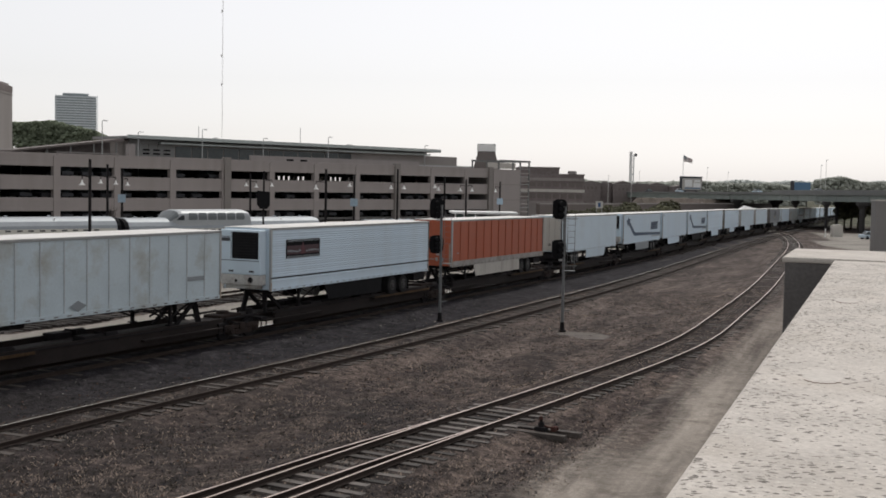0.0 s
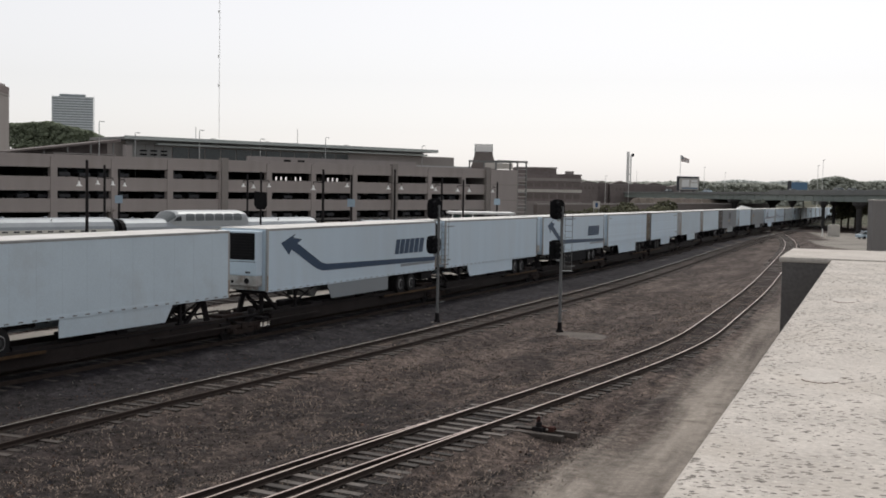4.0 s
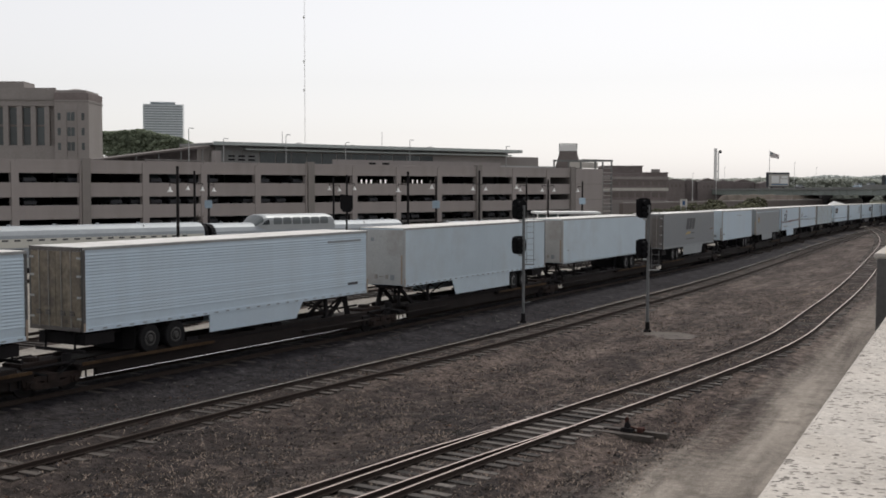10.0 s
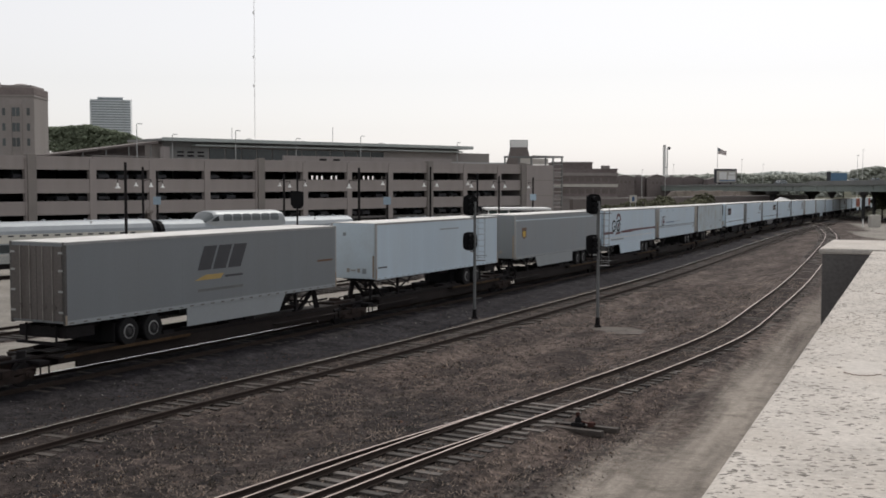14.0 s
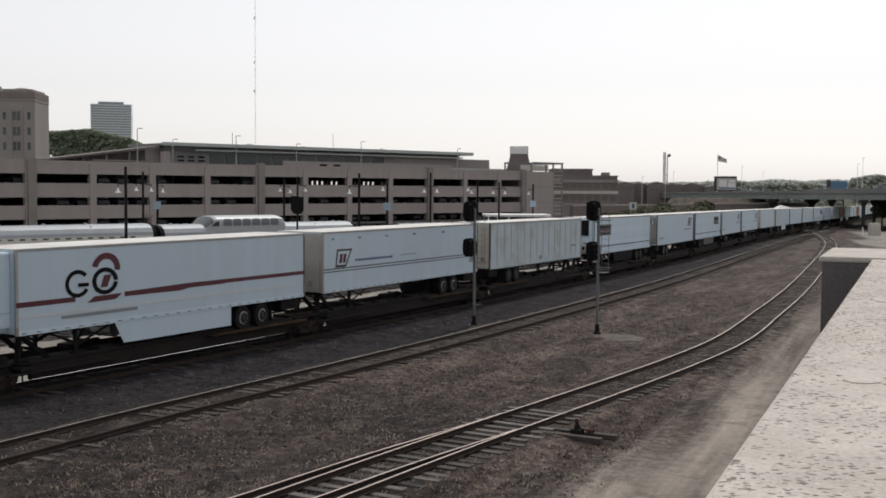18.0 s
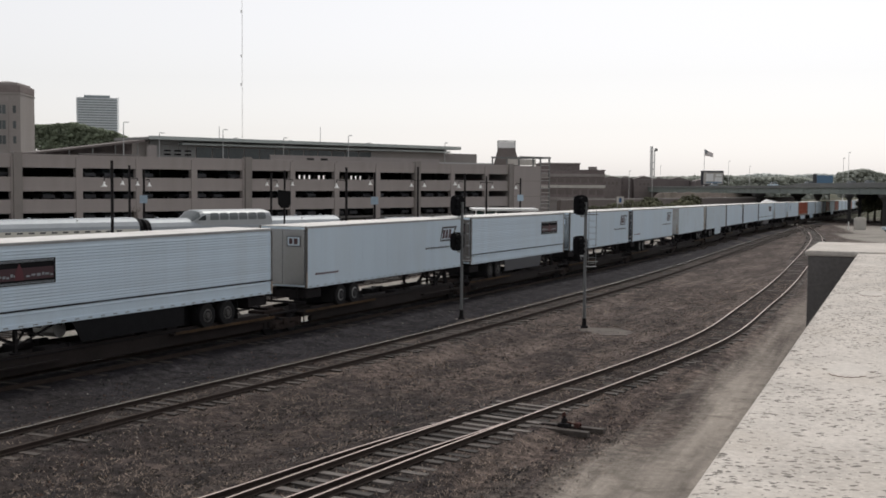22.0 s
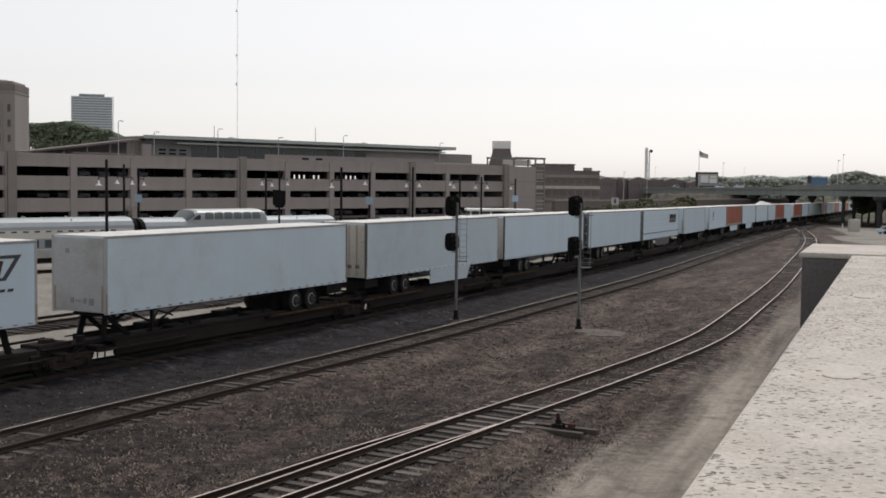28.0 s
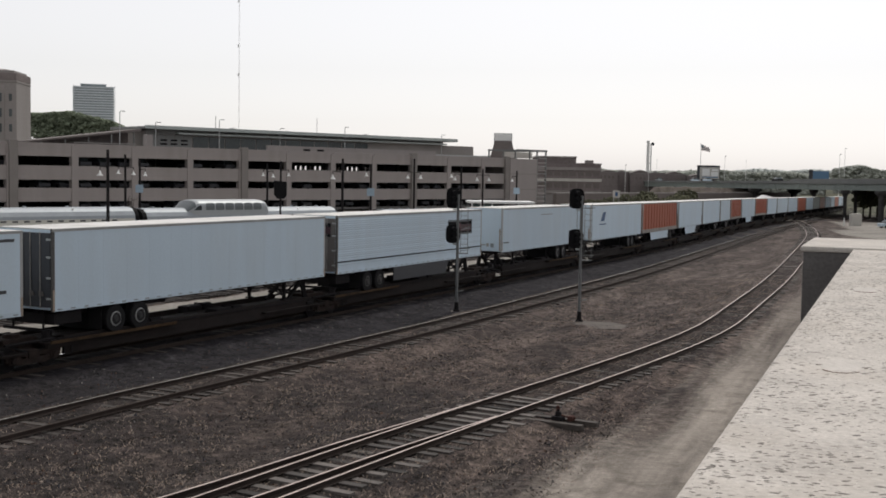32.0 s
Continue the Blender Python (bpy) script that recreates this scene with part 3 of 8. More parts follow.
def share(name, src, parent, m):
    """Another object on the same mesh."""
    ob = new(name, src.data)
    ob.parent = parent
    ob.matrix_basis = m
    return ob


def thing(name, label, category, group="", kind="", at=(0, 0, 0)):
    ob = new(name)
    ob.location = at
    ob.empty_display_size = 0.2
    return tagged(ob, label, category, group, kind)


def box(bm, x0, x1, y0, y1, z0, z1, bev=0.0):
    r = bmesh.ops.create_cube(bm, size=1.0, matrix=Matrix.Translation(((x0 + x1) / 2, (y0 + y1) / 2, (z0 + z1) / 2)) @ Matrix.Diagonal((abs(x1 - x0), abs(y1 - y0), abs(z1 - z0), 1)))
    if bev:
        es = list({e for v in r["verts"] for e in v.link_edges})
        bmesh.ops.bevel(bm, geom=es, offset=bev, segments=2, affect="EDGES", profile=0.6)
    return bm


def bx(*a, **k):
    return box(bmesh.new(), *a, **k)


def rod(bm, p, q, r, n=8, r2=None):
    p, q = Vector(p), Vector(q)
    d = q - p
    m = Matrix.Translation((p + q) / 2) @ d.to_track_quat("Z", "Y").to_matrix().to_4x4()
    bmesh.ops.create_cone(bm, cap_ends=True, segments=n, radius1=r, radius2=r if r2 is None else r2, depth=d.length, matrix=m)
    return bm


def tube(bm, pts, r, n=6):
    """One bent round bar or hose through the points, in the plane that holds the z axis."""
    rings = []
    for i, p in enumerate(pts):
        d = (pts[min(i + 1, len(pts) - 1)] - pts[max(i - 1, 0)]).normalized()
        u = d.cross(Vector((0, 1, 0))).normalized()
        w = d.cross(u)
        rings.append([bm.verts.new(p + r * (math.cos(k / n * 6.2832) * u + math.sin(k / n * 6.2832) * w)) for k in range(n)])
    for a, b in zip(rings[:-1], rings[1:]):
        for k in range(n):
            bm.faces.new((a[k], a[(k + 1) % n], b[(k + 1) % n], b[k]))
    bm.faces.new(rings[0])
    bm.faces.new(list(reversed(rings[-1])))
    bmesh.ops.recalc_face_normals(bm, faces=bm.faces[:])
    return bm


def beam(bm, p, q, w, h):
    p, q = Vector(p), Vector(q)
    d = q - p
    m = Matrix.Translation((p + q) / 2) @ d.to_track_quat("X", "Z").to_matrix().to_4x4() @ Matrix.Diagonal((d.length, w, h, 1))
    bmesh.ops.create_cube(bm, size=1.0, matrix=m)
    return bm


def poly(bm, pts, y, d):
    """A flat plate of outline pts (x, z) standing at y, d thick."""
    a = [bm.verts.new((x, y, z)) for x, z in pts]
    b = [bm.verts.new((x, y + d, z)) for x, z in pts]
    bm.faces.new(a)
    bm.faces.new(list(reversed(b)))
    k = len(pts)
    for i in range(k):
        bm.faces.new((a[i], b[i], b[(i + 1) % k], a[(i + 1) % k]))
    bmesh.ops.recalc_face_normals(bm, faces=bm.faces[:])
    return bm


def smooth(ob):
    ob.data.polygons.foreach_set("use_smooth", [True] * len(ob.data.polygons))
    return ob


# ---- the line of the tracks ----
def grade(y):
    """Height of rail and ground along y: level near the wall, then a gentle fall."""
    d = np.clip(np.asarray(y, float) - 57.0, 0, 420)
    return -0.010932 * d * d / (d + 38.0)


def spline(yk, xk):
    """Natural cubic through (yk, xk), straight beyond its ends."""
    yk, xk = np.array(yk, float), np.array(xk, float)
    n, h = len(yk), np.diff(yk)
    a, b = np.eye(n), np.zeros(n)
    for i in range(1, n - 1):
        a[i, i - 1:i + 2] = h[i - 1], 2 * (h[i - 1] + h[i]), h[i]
        b[i] = 3 * ((xk[i + 1] - xk[i]) / h[i] - (xk[i] - xk[i - 1]) / h[i - 1])
    c = np.linalg.solve(a, b)

    def ev(y):
        y = np.asarray(y, float)
        q = np.clip(y, yk[0], yk[-1])
        i = np.clip(np.searchsorted(yk, q) - 1, 0, n - 2)
        d = q - yk[i]
        s = (xk[i + 1] - xk[i]) / h[i] - h[i] * (2 * c[i] + c[i + 1]) / 3
        x = xk[i] + s * d + c[i] * d * d + (c[i + 1] - c[i]) / (3 * h[i]) * d ** 3
        lo = (xk[1] - xk[0]) / h[0] - h[0] * (2 * c[0] + c[1]) / 3
        hi = (xk[-1] - xk[-2]) / h[-1] + h[-1] * c[-2] / 3
        return x + np.where(y < yk[0], lo * (y - yk[0]), 0) + np.where(y > yk[-1], hi * (y - yk[-1]), 0)
    return ev


SIDE = spline((23.75, 47.5, 76.0, 114.0, 171.0, 247.0, 380.0), (-20.938, -9.017, 4.178, 20.158, 41.509, 72.512, 126.442))
HALF_W = 1.28
_y = np.concatenate([np.arange(-620, 4.75, 4.0), np.arange(4.75, 400, 0.5), np.arange(400, 900, 4.0)])
_x = SIDE(_y)
_dx = np.gradient(_x, _y)
_n = np.hypot(_dx, 1)
_cx, _cy = _x - HALF_W / _n, _y + HALF_W * _dx / _n          # centre line of the train's track
_s = np.concatenate([[0], np.cumsum(np.hypot(np.diff(_x), np.diff(_y)))])
_s -= np.interp(4.75, _y, _s)


def on_track(s):
    return np.interp(s, _s, _cx), np.interp(s, _s, _cy)


def unit_pose(s0, s1):
    """Pose of a thing that spans s0..s1 of the train's track, x along it."""
    (xa, ya), (xb, yb) = on_track(s0), on_track(s1)
    za, zb = float(grade(ya)), float(grade(yb))
    d = Vector((xb - xa, yb - ya, zb - za))
    m = d.to_track_quat("X", "Z").to_matrix().to_4x4()
    return Matrix.Translation(((xa + xb) / 2, (ya + yb) / 2, (za + zb) / 2)) @ m


def gone(t):
    """Metres that the train has run by the time t."""
    u = t / 16.0
    return 238.055 * u - 2.504 * u * u + 0.265 * u ** 3 - 0.197 * u ** 4


# ---- track centre lines ----
T1 = np.c_[_cx, _cy][(_y > -60) & (_y < 520)]
_t2 = spline((29.5, 34.5, 38.5, 44.4, 51.8, 61.3, 80.0, 109.5, 159.0, 195.0, 247.0, 400.0),
             (-11.70, -9.35, -7.32, -4.35, -0.72, 3.64, 11.70, 23.05, 41.3, 55.0, 75.6, 137.5))
_yy = np.concatenate([np.arange(-60, 130, 0.5), np.arange(130, 420, 3.0)])
T2 = np.c_[_t2(_yy), _yy]
_t3 = spline((24.3, 27.6, 33.5, 38.2, 43.2, 51.2, 60.6, 72.5, 94.0, 112.0, 150.0, 171.0, 203.0, 245.0),
             (-4.03, -2.20, 1.20, 4.0, 6.90, 11.10, 14.9, 19.4, 27.0, 33.1, 45.7, 52.1, 60.7, 70.8))
_yy = np.concatenate([np.arange(-40, 130, 0.5), np.arange(130, 246, 2.0)])
T3 = np.c_[_t3(_yy), _yy]
_t3b = spline((10.0, 18.0, 24.3, 28.6, 32.0, 34.5), (-14.2, -8.75, -4.58, -2.00, 0.22, 1.76))
_yy = np.arange(-40, 34.3, 0.5)
T3B = np.c_[_t3b(_yy), _yy]
T0 = T1 + np.array([-0.905, 0.425]) * 11.5
_yy = np.arange(40, 132, 2.0)
TP = np.c_[-26.7 + (_yy - 95) * 0.976, _yy]      # the passenger cars' track, sunk between low platforms
TP_SINK = 0.35


def near_line(P, x, y):
    """Distance of points to a polyline (dense)."""
    out = np.full(x.shape, 1e9)
    for i in range(0, len(P) - 1, 2):
        a, b = P[i], P[min(i + 2, len(P) - 1)]
        d = b - a
        L = d @ d
        if L == 0:
            continue
        t = np.clip(((x - a[0]) * d[0] + (y - a[1]) * d[1]) / L, 0, 1)
        out = np.minimum(out, np.hypot(x - a[0] - t * d[0], y - a[1] - t * d[1]))
    return out


WALL_A, WALL_D = Vector((-0.335, 0.0)), Vector((0.3554, 0.9347))   # outer edge of the parapet, and its way
WALL_N = Vector((-0.9347, 0.3554))                                # towards the tracks


# ---- ground ----
def make_ground():
    def steps(lo, a, b, hi, fine):
        mid = list(np.arange(a, b + 1e-6, fine))
        up, v, st = [], b, fine
        while v < hi:
            st *= 1.22
            v += st
            up.append(v)
        dn, v, st = [], a, fine
        while v > lo:
            st *= 1.22
            v -= st
            dn.append(v)
        return np.array(dn[::-1] + mid + up)
    xs = steps(-3500, -34, 44, 3500, 0.42)
    ys = steps(-500, 16, 100, 4500, 0.46)
    X, Y = np.meshgrid(xs, ys)
    d1, d2, d3 = near_line(T1, X, Y), near_line(T2, X, Y), near_line(T3, X, Y)
    d3b = near_line(T3B, X, Y)
    d3 = np.minimum(d3, d3b)
    rng = np.random.RandomState(5)
    bumps = rng.normal(0, 1, X.shape)
    bumps = (bumps + np.roll(bumps, 1, 0) + np.roll(bumps, 1, 1) + np.roll(bumps, -1, 0) + np.roll(bumps, -1, 1)) / 5
    big = np.sin(X * 0.35 + 1.3 * np.sin(Y * 0.21)) * np.sin(Y * 0.27 + X * 0.11)
    near = np.exp(-((X / 90) ** 2)) * (Y < 200)
    dm = np.minimum(np.minimum(d1, d2), d3)
    bed = np.clip((2.6 - dm) / 1.0, 0, 1)
    Z = grade(Y) - 0.40 + 0.20 * bed + near * (0.05 * bumps * (1 - 0.75 * bed) + 0.09 * big * (1 - bed))
    crib = np.clip((1.0 - dm) / 0.35, 0, 1) * (Y < 130)
    far3 = np.clip((Y - 33) / 5, 0, 1)
    Z = Z + np.where(d3 < 1.3, 0.005 + 0.03 * far3, 0.028) * crib + 0.012 * bumps * crib
    off_side = np.clip(0.5 - (X - np.interp(Y, T3[:, 1], T3[:, 0])), 0, 1)
    Z = Z + (0.05 * off_side - 0.02 * (1 - off_side)) * far3 * np.clip((d3 - 0.85) / 0.25, 0, 1) * np.clip((2.3 - d3) / 0.6, 0, 1) * (Y < 110)
    Z = Z - TP_SINK * np.clip((2.8 - near_line(TP, X, Y)) / 0.8, 0, 1)
    Z = np.where(np.abs(X) > 250, np.minimum(Z, Z - 0.004 * (np.abs(X) - 250)), Z)
    nx, ny = len(xs), len(ys)
    v = np.c_[X.ravel(), Y.ravel(), Z.ravel()]
    idx = np.arange(nx * ny).reshape(ny, nx)
    f = np.stack([idx[:-1, :-1], idx[:-1, 1:], idx[1:, 1:], idx[1:, :-1]], -1).reshape(-1, 4)
    me = bpy.data.meshes.new("ground")
    me.from_pydata(v.tolist(), [], f.tolist())
    soft = lambda v: np.clip(0.5 + v, 0, 1)
    ball = np.maximum(0.3 * soft((1.6 - d2) * 0.9), soft((5.0 - d1) * 0.7) * (SIDE(Y) - X < 11) * soft((d2 - 1.1) * 1.5))
    wall = (X - WALL_A[0]) * WALL_N[0] + (Y - WALL_A[1]) * WALL_N[1]
    pale = np.clip((8.2 - wall + 1.6 * np.clip((33 - Y) / 8, 0, 1)) / 3.8, 0, 1) * soft((d3 - 1.9) * 0.8) * (Y < 160)
    pale = np.maximum(pale, soft((Y - 150) * 0.1) * soft(((X - SIDE(Y)) * 0.9 - 30) * 0.15))
    pale = np.maximum(pale, 0.08 * np.clip((Y - 52) / 35, 0, 1) * soft((d2 - 2.0) * 0.8) * (X - SIDE(Y) > 3) * (Y < 215))
    yardlot = soft((X - 69.6 - (Y - 214) * 0.31) * 0.5) * soft((X - 57.5 + (Y - 150) * 0.1) * 0.5) * soft((Y - 120) * 0.3) * soft((243 - Y) * 0.15)
    d0 = near_line(T0, X, Y)
    ball = np.maximum(ball, 0.55 * soft((1.3 - d0) * 1.2))
    lot = soft(((SIDE(Y) - X) * 0.9 - 2.9) * 1.6) * (Y > -20) * soft((d0 - 1.5) * 1.5)
    lot = np.maximum(lot, yardlot)
    grass = np.maximum(soft((Y - 330) * 0.05), np.maximum(soft((np.abs(X) - 190) * 0.05), soft((-60 - Y) * 0.05)))
    rgba = np.stack([ball, pale, lot, grass], -1).reshape(-1, 4).astype(np.float32)
    ca = me.color_attributes.new("surface", "FLOAT_COLOR", "POINT")
    ca.data.foreach_set("color", rgba.ravel())
    oily = np.clip((0.95 - np.minimum(d2, d3)) / 0.3, 0, 1)
    cb = me.color_attributes.new("bed", "FLOAT_COLOR", "POINT")
    # mask: grows towards low x and y, on the near side of the train
    near_left_dark = np.clip((44 - Y + 0.9 * bumps) / 10, 0, 1) * np.clip((2.5 - X) / 5, 0, 1) * (X > SIDE(Y))
    cb.data.foreach_set("color", np.stack([oily, near_left_dark, np.clip((Y - 40) / 25, 0, 1) * (Y < 260), oily], -1).reshape(-1, 4).astype(np.float32).ravel())
    me.materials.append(M["yard"])
    me.polygons.foreach_set("use_smooth", np.ones(len(f), bool))
    g = new("ground", me)
    tagged(g, "gravelly rail yard ground, brown dirt and grey ballast", "ground", kind="structure")
    return xs, ys, Z


GX, GY, GZ = make_ground()


def ground_z(x, y):
    i = np.clip(np.searchsorted(GX, x) - 1, 0, len(GX) - 2)
    j = np.clip(np.searchsorted(GY, y) - 1, 0, len(GY) - 2)
    u, w = (x - GX[i]) / (GX[i + 1] - GX[i]), (y - GY[j]) / (GY[j + 1] - GY[j])
    return (GZ[j, i] * (1 - u) + GZ[j, i + 1] * u) * (1 - w) + (GZ[j + 1, i] * (1 - u) + GZ[j + 1, i + 1] * u) * w


# ---- tracks ----
GAUGE = 1.43
RAIL = [(-0.065, -0.14), (0.065, -0.14), (0.065, -0.127), (0.012, -0.11), (0.012, -0.043), (0.036, -0.034), (0.036, -0.008), (0.029, 0.0), (-0.029, 0.0), (-0.036, -0.008), (-0.036, -0.034), (-0.012, -0.043), (-0.012, -0.11), (-0.065, -0.127)]


def sweep_rail(P, off, parent, top, name="rail", y1=1e9, drop=0.0):
    """A rail along polyline P, off metres to its left."""
    d = np.gradient(P, axis=0)
    d /= np.linalg.norm(d, axis=1)[:, None]
    q = P + np.c_[-d[:, 1], d[:, 0]] * off
    keep = P[:, 1] <= y1
    q, d = q[keep], d[keep]
    z = grade(q[:, 1]) - drop
    k = len(RAIL)
    vs, fs, mi = [], [], []
    for i in range(len(q)):
        for a, b in RAIL:
            vs.append((q[i, 0] - d[i, 1] * a, q[i, 1] + d[i, 0] * a, z[i] + b))
    for i in range(len(q) - 1):
        for a in range(k):
            b = (a + 1) % k
            fs.append((i * k + a, i * k + b, (i + 1) * k + b, (i + 1) * k + a))
            mi.append(1 if a == 7 else 0)
    fs.append(tuple(range(k)))
    fs.append(tuple((len(q) - 1) * k + a for a in reversed(range(k))))
    mi += [0, 0]
    me = bpy.data.meshes.new(name)
    me.from_pydata(vs, [], fs)
    me.materials.append(M["rail"])
    me.materials.append(M[top])
    me.polygons.foreach_set("material_index", mi)
    me.update()
    bm = bmesh.new()
    bm.from_mesh(me)
    bmesh.ops.recalc_face_normals(bm, faces=bm.faces[:])
    bm.to_mesh(me)
    bm.free()
    ob = new(name, me)
    ob.parent = parent
    return ob


_tb = bmesh.new()
box(_tb, -0.115, 0.115, -1.3, 1.3, -0.20, 0.0, 0.012)
TIE = bpy.data.meshes.new("tie")
_tb.to_mesh(TIE)
_tb.free()
TIE.materials.append(M["tie"])
TIE_DARK = TIE.copy()
TIE_DARK.materials.clear()
TIE_DARK.materials.append(M["tiedark"])


def lay_ties(P, parent, y0, y1, far, rng, widen=None, mesh=None, sink=0.0):
    """Ties: single ones from y0 to y1, the rest up to far joined."""
    s = np.concatenate([[0], np.cumsum(np.hypot(*np.diff(P, axis=0).T))])
    rest = bmesh.new()
    n = 0
    for q in np.arange(s[0], s[-1], 0.56):
        q += rng.uniform(-0.04, 0.04)
        x, y = np.interp(q, s, P[:, 0]), np.interp(q, s, P[:, 1])
        x2, y2 = np.interp(q + 0.5, s, P[:, 0]), np.interp(q + 0.5, s, P[:, 1])
        if y > far:
            continue
        a = math.atan2(y2 - y, x2 - x) + rng.uniform(-0.035, 0.035)
        z = float(grade(y)) - 0.135 - sink - (rng.uniform(0, 0.05) if y < 36 and not mesh else rng.uniform(0, 0.07) if mesh else rng.uniform(0.015, 0.095))
        off = rng.uniform(-0.13, 0.13)
        m = Matrix.Translation((x - math.sin(a) * off, y + math.cos(a) * off, z)) @ Matrix.Rotation(a, 4, "Z")
        if widen and widen(y):
            m = m @ Matrix.Translation((0, -0.06, 0)) @ Matrix.Diagonal((1, 1.04, 1, 1))
        elif widen:
            m = m @ Matrix.Translation((0, 0.12, 0))
        if y0 <= y <= y1 and n < 300:
            t = new("tie", mesh or TIE)
            t.parent = parent
            t.matrix_basis = m
            n += 1
        else:
            bmesh.ops.create_cube(rest, size=1, matrix=m @ Matrix.Translation((0, 0, -0.1)) @ Matrix.Diagonal((0.23, 2.6, 0.2, 1)))
    tagged(part("distant_ties", rest, "tiedark" if mesh else "tie", parent), kind="stuff")


def make_tracks():
    rng = random.Random(11)
    g = GAUGE / 2 + 0.0365
    t1 = thing("railroad_track", "main line track under the freight train, rusty ties in grey ballast", "railway track", kind="structure")
    sweep_rail(T1, g, t1, "railshine")
    # near rail and ties use dark tones to deepen the train's shadow
    sweep_rail(T1, -g, t1, "raildull")
    lay_ties(T1, t1, 15, 92, 240, rng, mesh=TIE_DARK, sink=0.03)
    t2 = thing("railroad_track", "empty middle track with one bright polished rail", "railway track", kind="structure")
    sweep_rail(T2, g, t2, "railtan")
    sweep_rail(T2, -g, t2, "railmid")
    lay_ties(T2, t2, 15, 92, 240, rng, mesh=TIE_DARK, sink=0.0)
    t3 = thing("railroad_track", "curving siding track with grey wooden ties and a turnout", "railway track", kind="structure")
    sweep_rail(T3, g, t3, "railtop")
    sweep_rail(T3, -g, t3, "railtop")
    lay_ties(T3, t3, 8, 80, 240, rng, widen=lambda y: y < 33)
    tb = thing("railroad_track", "turnout branch rails joining the siding", "railway track", kind="structure")
    sweep_rail(T3B, g, tb, "railtop", "switch_rail", y1=34.0, drop=0.006)
    sweep_rail(T3B, -g, tb, "railtop", "switch_rail", y1=32.6, drop=0.006)
    lay_ties(T3B, tb, -40, 14, 14, rng)
    t0 = thing("railroad_track", "disused track in pale paving beyond the train", "railway track", kind="structure")
    sweep_rail(T0, g, t0, "raildull")
    sweep_rail(T0, -g, t0, "raildull")
    lay_ties(T0, t0, 500, 600, 190, rng, mesh=TIE_DARK, sink=0.14)
    tp = thing("railroad_track", "station track beneath the parked passenger cars", "railway track", kind="structure")
    sweep_rail(TP, g, tp, "raildull", drop=TP_SINK)
    sweep_rail(TP, -g, tp, "raildull", drop=TP_SINK)
    lay_ties(TP, tp, 500, 600, 190, rng, mesh=TIE_DARK, sink=TP_SINK)


# ---- loose stones and dry weeds on the yard ----
def make_litter():
    rng = random.Random(3)
    kinds = (("loose_stones", "pebble", "loose grey ballast stones strewn over the yard", 26000, 0.015, 0.040),
             ("dark_stones", "pebbledark", "dark blue-grey ballast lumps between the tracks", 13000, 0.022, 0.055),
             ("pale_stones", "pebblepale", "pale chips of broken stone on the yard", 5200, 0.018, 0.042),
             ("rusty_stones", "pebblerust", "rust-stained stones and scraps on the yard", 6500, 0.018, 0.048))
    for name, mt, label, count, lo, hi in kinds:
        vs, fs = [], []
        for _ in range(count):
            y = 21 + 52 * rng.random() ** 1.6
            x = rng.uniform(-17, 13) + (y - 36) * 0.47
            if (x + 0.335) * WALL_N[0] + y * WALL_N[1] < 6.6 + rng.random() or x - float(SIDE(y)) < 0.2:
                continue
            if name != "loose_stones" and noise.noise(Vector((x * 0.5, y * 0.5, hi * 90))) < rng.uniform(-0.6, 0.3):
                continue
            z = float(ground_z(x, y))
            r = rng.uniform(lo, hi) * (1.6 if rng.random() < 0.06 else 1)
            a = rng.uniform(0, 6.28)
            b = len(vs)
            for k in range(4):
                t = a + k * 1.571 + rng.uniform(-0.4, 0.4)
                q = r * rng.uniform(0.7, 1.2)
                vs.append((x + q * math.cos(t), y + q * math.sin(t), z - 0.01))
            vs.append((x + rng.uniform(-0.4, 0.4) * r, y + rng.uniform(-0.4, 0.4) * r, z + r * rng.uniform(0.5, 1.0)))
            fs += [(b + k, b + (k + 1) % 4, b + 4) for k in range(4)]
        me = bpy.data.meshes.new(name)
        me.from_pydata(vs, [], fs)
        me.materials.append(M[mt])
        tagged(new(name, me), label, "stones", kind="stuff")
    for name, mt, label, count, tall in (("dry_weeds", "weed", "sparse pale straw and dry weeds between the tracks", 15000, 0.07), ("dead_weeds", "deadweed", "dark dead weeds on the yard ground", 7000, 0.10)):
        vs, fs = [], []
        for _ in range(count):
            y = 22 + 62 * rng.random() ** 1.5
            x = rng.uniform(-13, 12) + (y - 36) * 0.47
            if (x + 0.335) * WALL_N[0] + y * WALL_N[1] < 6.2 + rng.random() or x - float(SIDE(y)) < 6.2 - 3 * rng.random() ** 3:
                continue
            if noise.noise(Vector((x * 0.35, y * 0.35, tall * 50))) < rng.uniform(-0.5, 0.25):
                continue
            z = float(ground_z(x, y))
            for _k in range(rng.randint(4, 9)):
                a, h = rng.uniform(0, 6.28), rng.uniform(0.25, 1.0) * tall
                px, py = x + rng.uniform(-0.2, 0.2), y + rng.uniform(-0.2, 0.2)
                b, w = len(vs), rng.uniform(0.008, 0.02)
                vs += [(px - w * math.sin(a), py + w * math.cos(a), z - 0.01), (px + w * math.sin(a), py - w * math.cos(a), z - 0.01), (px + h * 1.7 * math.cos(a), py + h * 1.7 * math.sin(a), z + h * 0.8)]
                fs.append((b, b + 1, b + 2))
        me = bpy.data.meshes.new(name)
        me.from_pydata(vs, [], fs)
        me.materials.append(M[mt])
        tagged(new(name, me), label, "weeds", kind="stuff")


